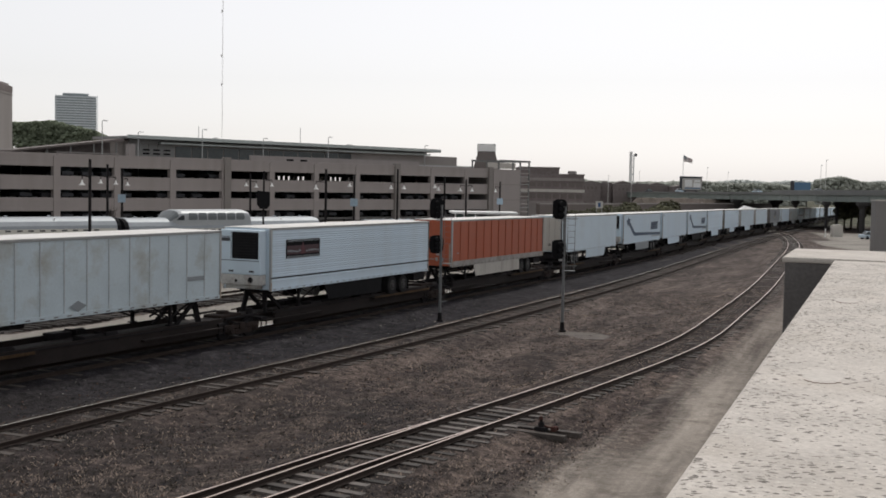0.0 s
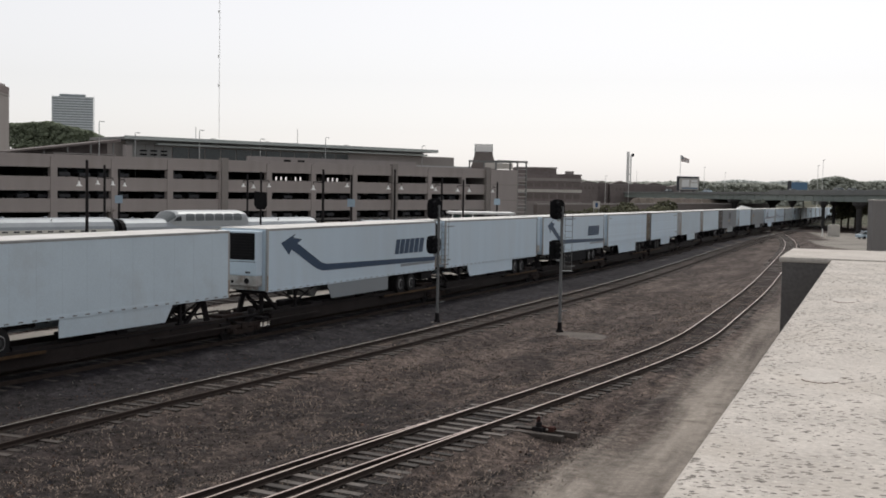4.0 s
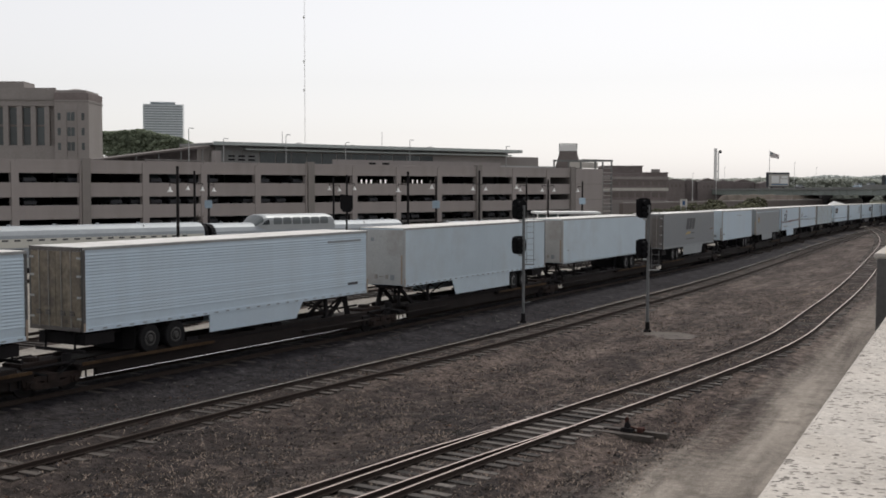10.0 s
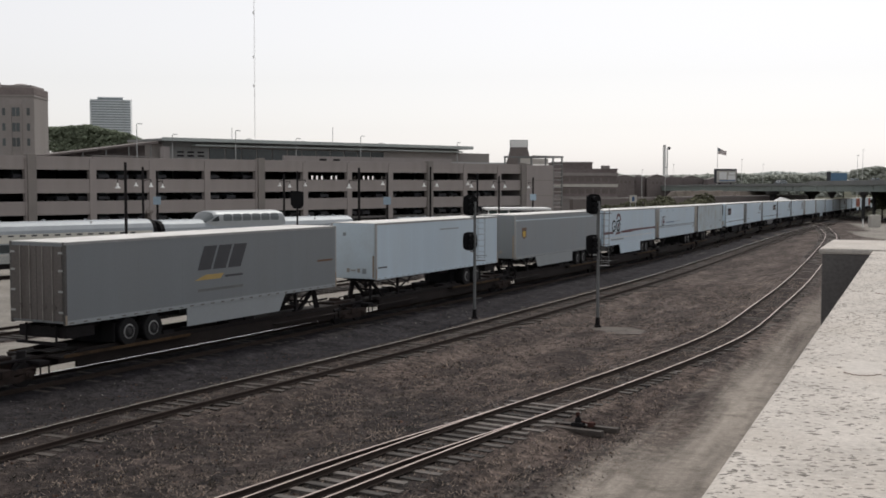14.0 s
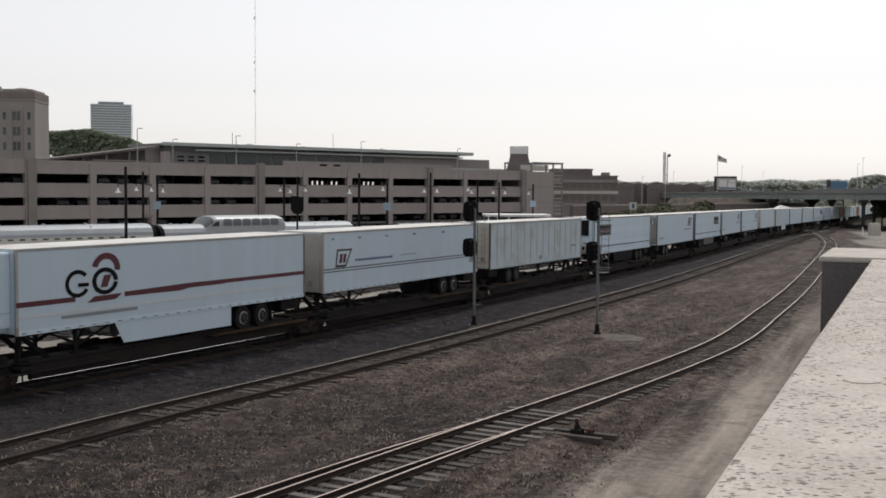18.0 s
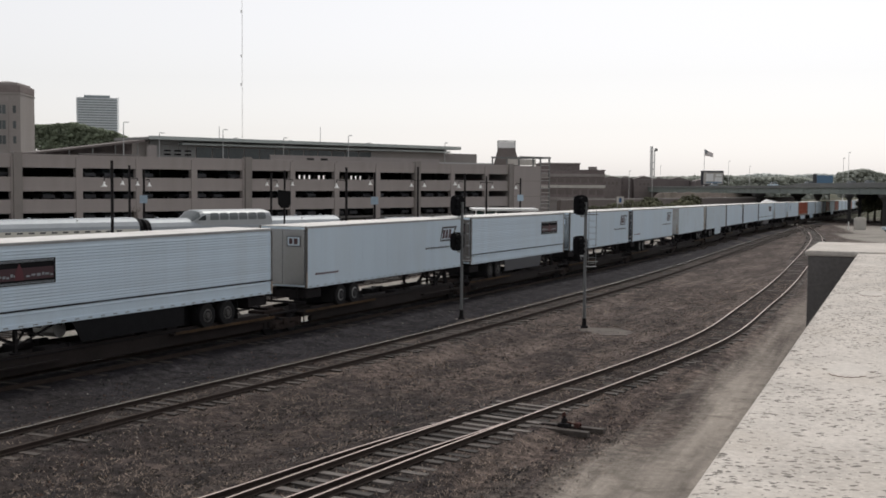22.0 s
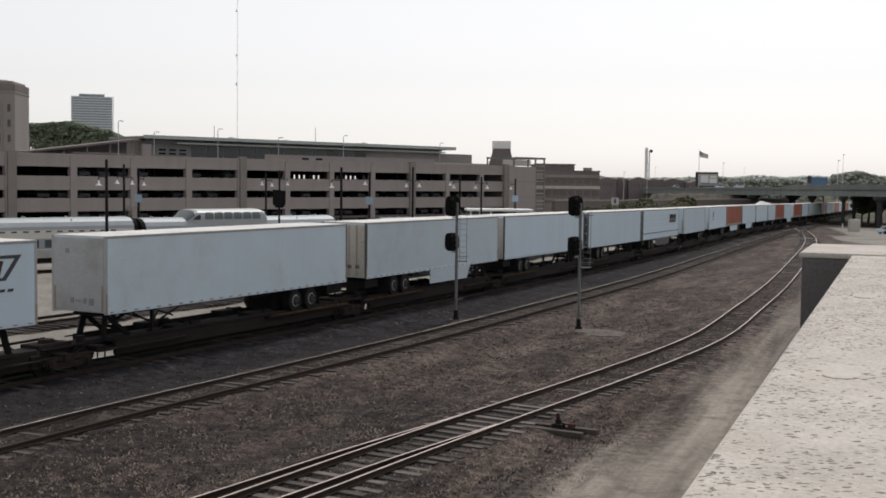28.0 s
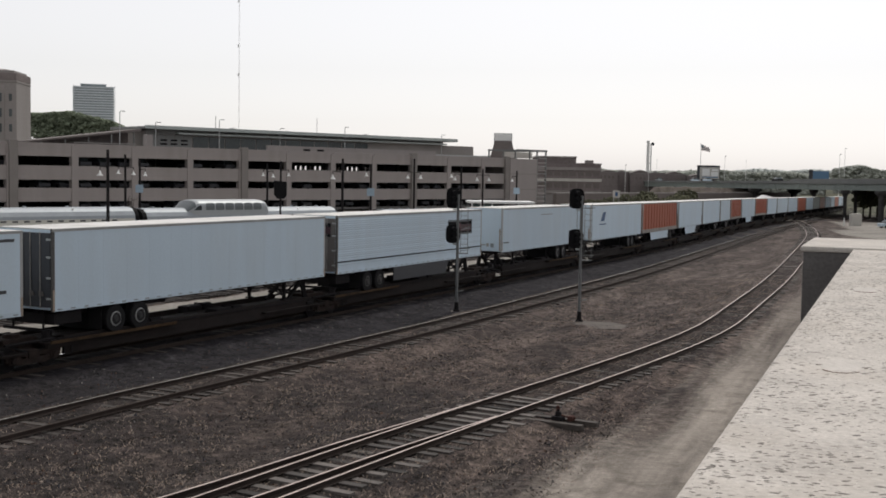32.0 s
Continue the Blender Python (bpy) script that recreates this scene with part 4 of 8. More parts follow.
# ---- parapet wall at the camera's side ----
def make_parapet():
    top = EYE_Z - 0.5
    rz = math.degrees(math.atan2(WALL_D.y, WALL_D.x))
    w = thing("parapet_wall", "pale exposed-aggregate concrete parapet along the raised walkway", "parapet wall", kind="structure", at=(WALL_A.x, WALL_A.y, 0))
    w.rotation_euler.z = radians(rz)
    # local x along the wall, local y towards the tracks
    part("coping", bx(-6, 9.0, -1.5, 0.0, top - 0.22, top, 0.012), "parapet", w, "pale rough aggregate coping slab")
    part("retaining_wall", bx(-60, 9.0, -1.4, -0.06, -1.2, top - 0.225), "conc", w, "plain concrete retaining wall")
    part("walkway", bx(-60, 9.0, -7.0, -1.42, top - 1.3, top - 1.15), "conc", w, "concrete walkway behind the parapet")
    part("wall_fill", bx(-60, 9.0, -7.0, -1.42, -3.0, top - 1.31), "conc", w)
    for x, y in ((3.38, -0.183), (5.72, -0.180)):
        bm = bmesh.new()
        bmesh.ops.create_cone(bm, cap_ends=True, segments=32, radius1=0.062, radius2=0.058, depth=0.002, matrix=Matrix.Translation((x + 0.03, y, top + 0.0005)) @ Matrix.Diagonal((1.9, 1, 1, 1)))
        part("patch", bm, "patch", w, "smooth round mortar patch")
        bm = bmesh.new()
        for k in range(6):
            a0, a1 = radians(224 + k * 16), radians(240 + k * 16)
            beam(bm, (x + 0.118 * math.cos(a0 - 1.57) * 1.0 - 0.0, y + 0.062 * math.sin(a0 - 1.57), top + 0.002), (x + 0.118 * math.cos(a1 - 1.57), y + 0.062 * math.sin(a1 - 1.57), top + 0.0005), 0.0014, 0.0016)
        part("patch_crack", bm, "brown", w)
        for e in (-1, 1):
            rp = bmesh.new()
            bmesh.ops.create_icosphere(rp, subdivisions=1, radius=0.007, matrix=Matrix.Translation((x, y + e * 0.058, top + 0.001)) @ Matrix.Diagonal((1.2, 1.6, 0.3, 1)))
            part("lifting_pocket", rp, "grit", w)
    # shallow pits, their shade painted as dark flecks, and pale grains
    rng = random.Random(8)
    for mt, count, lo, hi in (("grit", 30000, 0.0014, 0.0084), ("gritpale", 16000, 0.0014, 0.0052)):
        vs, fs = [], []
        for _ in range(count):
            x, y = 1.2 + 7.6 * rng.random() ** 1.15, -1.48 * rng.random() ** 1.2 - 0.01
            if min((x - px) ** 2 / 0.016 + (y - py) ** 2 / 0.0045 for px, py in ((3.38, -0.183), (5.72, -0.180))) < 1 and rng.random() < 0.8:
                continue
            if noise.noise(Vector((x * 3.1, y * 3.1, 4.0 if mt == "grit" else 9.0))) < rng.uniform(-0.7, 0.25):
                continue
            r = lo + (hi - lo) * rng.random() ** 1.7
            a, k = rng.gauss(-1.2, 0.35), rng.uniform(1.0, 2.6)
            b, ca, sa = len(vs), math.cos(a), math.sin(a)
            n = 7
            for i in range(n):
                turn = i / n * 6.2832
                q = rng.uniform(0.65, 1.15)
                px, py = k * r * math.cos(turn) * q, 1.05 * r * math.sin(turn) * q
                vs.append((x + px * ca - py * sa, y + px * sa + py * ca, top - 0.0005))
            vs.append((x, y, top + r * (0.16 if mt == "grit" else 0.38)))
            fs += [(b + i, b + (i + 1) % n, b + n) for i in range(n)]
        me = bpy.data.meshes.new("aggregate")
        me.from_pydata(vs, [], fs)
        me.materials.append(M[mt])
        ob = new("aggregate", me)
        ob.parent = w
        tagged(ob, kind="stuff")
    # pier at the far end, its cap and the wall beyond
    p = thing("wall_pier", "concrete pier with shade-toned sides and a pale flat cap", "pier", kind="structure", at=(WALL_A.x, WALL_A.y, 0))
    p.rotation_euler.z = radians(rz)
    # body takes the shade-darkened concrete, the cap keeps the pale one
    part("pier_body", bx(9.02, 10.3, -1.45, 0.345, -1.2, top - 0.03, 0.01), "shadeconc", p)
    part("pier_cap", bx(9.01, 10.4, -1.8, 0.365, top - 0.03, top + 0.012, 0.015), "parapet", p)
    q = thing("concrete_post", "tall plain grey concrete post with a light cap", "post", at=(6.0, 15.0, 0))
    q.rotation_euler.z = radians(rz)
    part("post_body", bx(-0.3, 0.3, -0.5, 0.14, -1.2, 6.48, 0.01), "conc", q)
    part("post_cap", bx(-0.33, 0.33, -0.53, 0.17, 6.48, 6.54, 0.01), "parapet", q)


make_parapet()


# ---- signals ----
def make_signal(x, y, heads, hy, ladder_side=1):
    """A two-head colour-light mast seen from behind and beside."""
    z0 = float(ground_z(x, y))
    s = thing("railway_signal", "two-headed black railway signal mast with ladder", "railway signal", group="yard signals", at=(x, y, z0))
    top = heads[0][1] - z0
    part("mast", rod(bmesh.new(), (0, 0, 0.1), (0, 0, top - 0.35), 0.075, 12), "galv", s, "grey steel mast")
    bm = bmesh.new()
    box(bm, -0.17, 0.17, -0.17, 0.17, -0.15, 0.12, 0.02)
    rod(bm, (0, 0, 0.1), (0, 0, 0.5), 0.12, 12, 0.10)
    part("base", bm, "steel", s)
    part("footing", bx(-0.3, 0.4, -0.3, 0.3, -0.3, 0.02, 0.03), "padconc", s, "stained concrete footing")
    for zb, zt in heads:
        zb, zt = zb - z0, zt - z0
        mid, h = (zb + zt) / 2, (zt - zb) / 2
        bm = bmesh.new()
        outline = []
        for i in range(24):
            a = i / 24 * 2 * math.pi
            cx, cz = math.cos(a), math.sin(a)
            outline.append((0.39 * math.copysign(abs(cx) ** 0.6, cx), mid + h * math.copysign(abs(cz) ** 0.6, cz)))
        poly(bm, outline, 0.0, 0.04)
        hd = part("backboard", bm, "black", s, "black oval signal backboard")
        hd.matrix_basis = Matrix.Translation((-0.24, -0.02, 0)) @ Matrix.Rotation(radians(18), 4, "Z")
        bm = bmesh.new()
        box(bm, -0.27, 0.27, 0.05, 0.34, mid - h * 0.85, mid + h * 0.85, 0.05)
        lb = part("lamp_box", bm, "black", s)
        lb.matrix_basis = hd.matrix_basis.copy()
        for k in (-1, 0, 1):
            bm = bmesh.new()
            rod(bm, (0, -0.02, mid + k * h * 0.55), (0, -0.30, mid + k * h * 0.55 - 0.02), 0.12, 14)
            vz = part("visor", bm, "black", s)
            vz.matrix_basis = hd.matrix_basis.copy()
        part("bracket", beam(bmesh.new(), (-0.24, 0.1, zb - 0.05), (0.0, 0.0, zb - 0.05), 0.08, 0.08), "alu", s)
    lad = part("ladder", ladder_mesh(0.0, 0.36, 3.05, top - 0.7), "galv", s, "narrow steel access ladder")
    lad.matrix_basis = Matrix.Translation((0.16, 0.0, 0))
    part("platform", bx(-0.02, 0.55, -0.16, 0.16, 3.03, 3.07), "galv", s, "small maintenance platform")
    for z in (3.3, top - 0.95):
        rail = bmesh.new()
        rod(rail, (-0.08, -0.1, z), (0.62, -0.1, z), 0.016, 6)
        rod(rail, (0.62, -0.115, z), (0.62, 0.12, z), 0.016, 6)
        part("guard_rail", rail, "galv", s)
    part("step", beam(bmesh.new(), (0.0, -0.1, 1.05), (0.35, -0.12, 1.12), 0.05, 0.05), "galv", s)
    return s


def ladder_mesh(x, w, z0, z1):
    bm = bmesh.new()
    for a in (x, x + w):
        rod(bm, (a, 0, z0), (a, 0, z1), 0.013, 6)
    for z in np.arange(z0 + 0.15, z1, 0.3):
        rod(bm, (x, 0, z), (x + w, 0, z), 0.008, 6)
    return bm


make_signal(6.02, 56.79, [(5.15, 6.15), (3.2, 4.15)], 0)
def make_pad():
    p = thing("concrete_pad", "broken earth-stained concrete pad beside the signal foot", "concrete pad", at=(6.75, 55.2, float(ground_z(6.75, 55.2))))
    bm = bmesh.new()
    poly(bm, [(-1.1, -0.9), (-0.2, -1.5), (0.95, -1.2), (1.45, 0.1), (1.0, 1.25), (-0.3, 1.35), (-0.95, 0.5)], 0, 0.1)
    bmesh.ops.rotate(bm, verts=bm.verts[:], cent=(0, 0, 0), matrix=Matrix.Rotation(radians(90), 3, "X"))
    part("slab", bm, "padconc", p).location.z = -0.085


make_pad()
make_signal(-0.05, 59.83, [(4.97, 6.05), (3.17, 4.13)], 0)


def make_switch_stand():
    x, y = 2.94, 32.55
    z = float(ground_z(x, y))
    s = thing("switch_stand", "rusty hand-thrown switch stand on two long timbers", "switch stand", at=(x, y, z))
    s.rotation_euler.z = radians(-28)
    bm = bmesh.new()
    box(bm, -0.17, 0.15, -0.15, 0.15, 0.08, 0.20, 0.02)
    rod(bm, (-0.01, 0, 0.18), (-0.01, 0, 0.33), 0.11, 12, 0.075)
    rod(bm, (-0.01, 0, 0.32), (-0.01, 0, 0.40), 0.035, 10)
    part("stand_body", bm, "steel", s)
    bm = bmesh.new()
    rod(bm, (0.02, 0, 0.24), (0.34, 0.03, 0.17), 0.022, 8)
    rod(bm, (0.34, 0.03, 0.17), (0.50, 0.05, 0.18), 0.035, 8)
    box(bm, 0.30, 0.46, -0.09, 0.13, 0.10, 0.24, 0.03)
    part("throw_lever", bm, "rustiron", s, "rusty throw lever and its latch")
    bm = bmesh.new()
    poly(bm, [(-0.08, 0.34), (-0.02, 0.31), (0.03, 0.34), (0.03, 0.47), (-0.02, 0.50), (-0.08, 0.47)], -0.01, 0.02)
    part("target", bm, "rustiron", s, "faded rusty red target plate")
    for yy, x1 in ((-0.30, 0.85), (0.30, 1.08)):
        part("head_timber", bx(-1.7, x1, yy - 0.11, yy + 0.11, -0.08, 0.085, 0.012), "tiedark", s, "long oil-dark timber")
    part("throw_rod", rod(bmesh.new(), (-1.9, 0, 0.06), (0, 0, 0.10), 0.025, 8), "steel", s)


make_switch_stand()


# ---- the train: trailers riding on spine cars ----
ZB, ZT, HW = 1.90, 4.70, 1.28


def wheel_mesh():
    bm = bmesh.new()
    prof = [(0.30, -0.27), (0.47, -0.27), (0.50, -0.23), (0.50, -0.05), (0.46, 0.0), (0.50, 0.05), (0.50, 0.23), (0.47, 0.27), (0.30, 0.27)]
    n = 20
    rings = [[bm.verts.new((r * math.cos(i / n * 2 * math.pi), y, r * math.sin(i / n * 2 * math.pi))) for i in range(n)] for r, y in prof]
    for a, b in zip(rings[:-1], rings[1:]):
        for i in range(n):
            bm.faces.new((a[i], a[(i + 1) % n], b[(i + 1) % n], b[i]))
    bm.faces.new(rings[0])
    bm.faces.new(list(reversed(rings[-1])))
    bmesh.ops.recalc_face_normals(bm, faces=bm.faces[:])
    return bm


def rim_mesh():
    bm = bmesh.new()
    prof = [(0.27, 0.268), (0.225, 0.292), (0.19, 0.262), (0.125, 0.268), (0.105, 0.315), (0.0, 0.32)]
    n = 18
    rings = [[bm.verts.new((r * math.cos(i / n * 2 * math.pi), s * y, r * math.sin(i / n * 2 * math.pi))) for i in range(n)] for s in (1,) for r, y in prof[:-1]]
    for a, b in zip(rings[:-1], rings[1:]):
        for i in range(n):
            bm.faces.new((a[i], a[(i + 1) % n], b[(i + 1) % n], b[i]))
    bm.faces.new(rings[-1])
    return bm


def proto(name, bm, material):
    me = bpy.data.meshes.new(name)
    bm.to_mesh(me)
    bm.free()
    me.materials.append(M[material])
    return me


TYRE = proto("tyre", wheel_mesh(), "tyre")
RIM = proto("rim", rim_mesh(), "rim")
RIM_DARK = proto("dark_rim", rim_mesh(), "rimgrimy")
# dish gets a painted shade tone; the lighter outer ring carries the highlight
RIM.materials.append(M["rimdark"])
RIM.polygons.foreach_set("material_index", [1 if i >= 18 else 0 for i in range(len(RIM.polygons))])
_rb = bmesh.new()
rod(_rb, (0, -0.75, 0), (0, -0.62, 0), 0.42, 20)
rod(_rb, (0, 0.62, 0), (0, 0.75, 0), 0.42, 20)
rod(_rb, (0, -0.80, 0), (0, 0.80, 0), 0.08, 8)
WHEELSET = proto("wheelset", _rb, "steel")
_rb = bmesh.new()
for _sy in (-0.98, 0.98):
    for _x in (-0.26, -0.09, 0.09, 0.26):
        rod(_rb, (_x, _sy, 0.40), (_x, _sy, 0.56), 0.06, 8)
    for _x in (-0.88, 0.88):
        rod(_rb, (_x, _sy, 0.43), (_x, _sy * 1.2, 0.43), 0.12, 10, 0.10)
    beam(_rb, (-1.15, _sy, 0.52), (-0.45, _sy, 0.34), 0.16, 0.22)
    beam(_rb, (1.15, _sy, 0.52), (0.45, _sy, 0.34), 0.16, 0.22)
    box(_rb, -0.5, 0.5, _sy - 0.09, _sy + 0.09, 0.24, 0.44)
    box(_rb, -1.2, 1.2, _sy - 0.08, _sy + 0.08, 0.50, 0.66, 0.03)
    for _x in (-0.88, 0.88):
        box(_rb, _x - 0.16, _x + 0.16, _sy - 0.12, _sy + 0.12, 0.30, 0.56, 0.03)
box(_rb, -0.22, 0.22, -1.1, 1.1, 0.42, 0.70)
SIDEFRAME = proto("truck_frame", _rb, "truckrust")


LOCK_ROD = proto("lock_rod", rod(bmesh.new(), (0, 0, ZB + 0.1), (0, 0, ZT - 0.12), 0.018, 6), "worngrey")


def put(name, me, parent, m, label=""):
    ob = new(name, me)
    ob.parent = parent
    ob.matrix_basis = m
    if label:
        ob["label"] = label
    return ob


def make_car(L, gap_after, nose_left, sill=0.372):
    """One unit of an articulated spine car: sill, wheel decks, hitch, and the truck at its far end. x=0 in the middle of the trailer."""
    c = thing("spine_car", "grimy rust-brown articulated spine car under a trailer", "rail car", group="spine cars of the train")
    h = L / 2
    f = -1 if nose_left else 1
    bm = bmesh.new()
    box(bm, -h - 0.4, h + gap_after + 0.3, -0.36, 0.36, 0.46, 0.90, 0.02)
    box(bm, -h - 0.2, h + gap_after, -0.52, 0.52, 0.80, 0.86)
    part("centre_sill", bm, "carbrown", c)
    xa, xb = sorted((-f * (h + 0.2), -f * (h - 6.4)))
    for sy in (-1, 1):
        dk = part("wheel_deck", bx(xa, xb, min(sy * 0.55, sy * 1.3), max(sy * 0.55, sy * 1.3), 0.80, 0.87, 0.01), "carbrown", c)
        part("deck_edge", bx(xa + 0.1, xb - 0.1, sy * 1.30 - 0.02, sy * 1.30 + 0.02, 0.82, 0.93, 0.008), "caryellow", dk, "dirty yellow edge plate with a painted glint")
        side = bmesh.new()
        beam(side, (xa if f > 0 else xb, sy * 1.2, 0.76), (f * 1.0, sy * 0.55, 0.70), 0.12, 0.16)
        part("side_brace", side, "carbrown", c)
        part("side_sill", bx(-h + 0.75, h + gap_after / 2 - 1.35, sy * 0.98 - 0.06, sy * 0.98 + 0.06, sill, 1.00, 0.015), "carbrown", c, "grimy rust-brown side sill")
    for xx in (-h * 0.45, h * 0.15):
        for sy in (-1, 1):
            bm = bmesh.new()
            a, b = sorted((sy * 0.42, sy * 1.02))
            box(bm, xx - 0.55, xx + 0.35, a, b, 0.62, 1.10, 0.05)
            rod(bm, (xx + 0.30, sy * 0.80, 0.94), (xx + 1.25, sy * 0.80, 0.94), 0.19, 12)
            box(bm, xx + 0.55, xx + 0.62, a, b, 0.72, 1.14)
            part("equipment_box", bm, "steel", c, "black brake equipment and air tank")
    for sy in (-1, 1):
        bm = bmesh.new()
        rod(bm, (-h + 0.4, sy * 1.07, 0.93), (h - 0.6, sy * 1.07, 0.90), 0.028, 6)
        for k in range(7):
            x = -h + 0.8 + k * (L - 1.8) / 6
            rod(bm, (x, sy * 1.07, 0.94), (x, sy * 1.0, 0.70), 0.02, 5)
        part("air_pipe", bm, "steel", c, "black brake pipe along the sill")
    fa, fb = sorted((f * (h - 4.6), f * (h + 0.25)))
    for sy in (-1, 1):
        part("side_step", bx(fa, fb, min(sy * 0.5, sy * 1.22), max(sy * 0.5, sy * 1.22), 0.60, 0.66, 0.01), "carbrown", c)
    k = f * (h - 0.75)
    bm = bmesh.new()
    for sy in (-0.5, 0.5):
        beam(bm, (k - f * 0.05, sy, 1.82), (k + f * 0.15, sy * 1.2, 0.86), 0.14, 0.2)
        beam(bm, (k - f * 0.1, sy, 1.75), (k - f * 1.35, sy * 1.1, 0.86), 0.12, 0.14)
    box(bm, k - 0.45, k + 0.45, -0.55, 0.55, 1.78, 1.895, 0.02)
    beam(bm, (k - f * 0.6, -0.55, 1.3), (k - f * 0.6, 0.55, 1.3), 0.1, 0.1)
    part("hitch", bm, "steel", c, "black fifth-wheel stanchion")
    tx = h + gap_after / 2
    tr = put("truck", SIDEFRAME, c, Matrix.Translation((tx, 0, 0)))
    for dx in (-0.88, 0.88):
        put("wheelset", WHEELSET, tr, Matrix.Translation((dx, 0, 0.42)))
    bm = bmesh.new()
    for sx in (tx - 1.5, tx + 1.5):
        box(bm, sx - 0.22, sx + 0.22, -1.12, 1.12, 0.70, 0.82, 0.03)
        for sy in (-1.1, 1.1):
            beam(bm, (sx - 0.18, sy, 0.74), (sx - 0.18, sy, 0.36), 0.03, 0.05)
            beam(bm, (sx + 0.18, sy, 0.74), (sx + 0.18, sy, 0.36), 0.03, 0.05)
            beam(bm, (sx - 0.2, sy, 0.38), (sx + 0.2, sy, 0.38), 0.06, 0.03)
    rod(bm, (tx - 1.2, -1.05, 0.95), (tx + 0.9, -1.05, 0.98), 0.05, 8)
    rod(bm, (tx - 1.2, 1.05, 0.95), (tx + 0.9, 1.05, 0.98), 0.05, 8)
    part("end_platform", bm, "steel", c)
    bm = bmesh.new()
    rod(bm, (tx + 0.7, -0.9, 0.86), (tx + 0.7, -0.9, 1.25), 0.16, 12)
    part("brake_gear", bm, "steel", c)
    bm = bmesh.new()
    box(bm, tx - 0.75, tx + 0.75, -0.46, 0.46, 0.62, 1.02, 0.06)
    rod(bm, (tx, 0, 0.9), (tx, 0, 1.14), 0.34, 14, 0.26)
    part("articulation_casting", bm, "truckrust", c, "rust-brown articulation casting")
    for sy in (-1, 1):
        arc = [(u / 8, math.sin(u / 8 * 3.1416)) for u in range(9)]
        bm = tube(bmesh.new(), [Vector((tx - 0.9 + 1.8 * u, sy * (0.86 + 0.2 * v), 0.92 - 0.30 * v)) for u, v in arc], 0.035)
        part("air_hose", bm, "tyre", c, "sagging black air hose")
    return c


def make_trailer(L, nose_left, body="white", style="smooth", reefer=0, skirt=None, face=None, doors=None, roof="roofw", gear=True, spare=0):
    """A van trailer; nose towards -x in its own space. Returned turned so that x runs along the track."""
    t = thing("semi_trailer", "", "trailer", group="trailers on the train")
    h = L / 2
    q = Matrix.Identity(4) if nose_left else Matrix.Rotation(math.pi, 4, "Z")

    def add(name, bm, material, parent=None, label=""):
        bmesh.ops.transform(bm, matrix=q, verts=bm.verts[:])
        return part(name, bm, material, parent or t, label)

    hb = HW - {"smooth": 0.005, "flute": 0.025}.get(style, 0.03)
    add("body", bx(-h + 0.03, h - 0.03, -hb, hb, ZB + 0.05, ZT - 0.04, 0.012), body)
    add("roof", bx(-h + 0.02, h - 0.02, -HW + 0.05, HW - 0.05, ZT - 0.035, ZT, 0.008), roof, None, "pale sheet roof")
    fc = face or body
    add("front_wall", bx(-h, -h + 0.029, -HW + 0.10, HW - 0.10, ZB + 0.08, ZT - 0.09), fc)
    for sy in (-1, 1):
        y0, y1 = sorted((sy * (HW - 0.031), sy * (HW + 0.006)))
        add("top_rail", bx(-h, h, y0, y1, ZT - 0.10, ZT - 0.012, 0.006), "seam")
        add("bottom_rail", bx(-h + 0.01, h - 0.01, y0, y1, ZB, ZB + (0.34 if style == "post" else 0.15), 0.006), "worngrey" if style == "post" else "palegrey" if body in ("grey", "ltgrey") else body)
        for xx in (-h, h - 0.11):
            y2, y3 = sorted((sy * (HW - 0.09), sy * (HW + 0.004)))
            cp = add("corner_post", bx(xx, xx + 0.11, y2, y3, ZB, ZT - 0.005, 0.012), "alu" if xx < 0 else "darkpost")
            y4, y5 = sorted((sy * (HW + 0.004), sy * (HW + 0.008)))
            hgt = 0.25 + 0.5 * abs(math.sin(L * 7.3 + xx * 3.1 + sy))
            add("rust_stain", bx(xx + 0.01, xx + 0.10, y4, y5, ZB + 0.005, ZB + hgt), "rustpaint", cp, "rusty lower corner")
        # the side sheet
        bm = bmesh.new()
        if style in ("post", "corr"):
            n = max(8, round(L / (1.22 if style == "post" else 1.1)))
            for i in range(1, n):
                x = -h + i * L / n
                a, b = sorted((sy * (HW - 0.032), sy * (HW + 0.004)))
                if i == 1:
                    p0 = add("side_post", box(bm, -0.016, 0.016, a, b, ZB + 0.15, ZT - 0.13), "dkorange" if body == "orange" else "postgrey")
                    p0.location.x = x if nose_left else -x
                else:
                    share("side_post", p0, t, Matrix.Translation((x if nose_left else -x, 0, 0)))
        elif style == "flute":
            nz = 21
            for i in range(nz):
                z = ZB + 0.42 + i * (ZT - ZB - 0.62) / nz
                a, b = sorted((sy * (HW - 0.026), sy * (HW - 0.006)))
                if i == 0:
                    box(bm, -h + 0.1, h - 0.1, a, b, 0, 0.095)
                    for v in bm.verts:
                        if abs(v.co.y) > HW - 0.01:
                            v.co.z = 0.008 if v.co.z < 0.04 else 0.034
                    p0 = add("flute", bm, body)
                    p0.location.z = z
                else:
                    share("flute", p0, t, Matrix.Translation((0, 0, z)))
        else:
            n = max(6, round(L / 1.22))
            for i in range(1, n):
                x = -h + i * L / n
                a, b = sorted((sy * (HW - 0.012), sy * (HW - 0.0035)))
                box(bm, x - 0.012, x + 0.012, a, b, ZB + 0.15, ZT - 0.13)
            tagged(add("seam_strip", bm, body), kind="stuff")
        # small dark slots and marker lamps along the bottom rail
        bm = bmesh.new()
        n = round(L / 0.62)
        for i in range(n):
            x = -h + (i + 0.5) * L / n
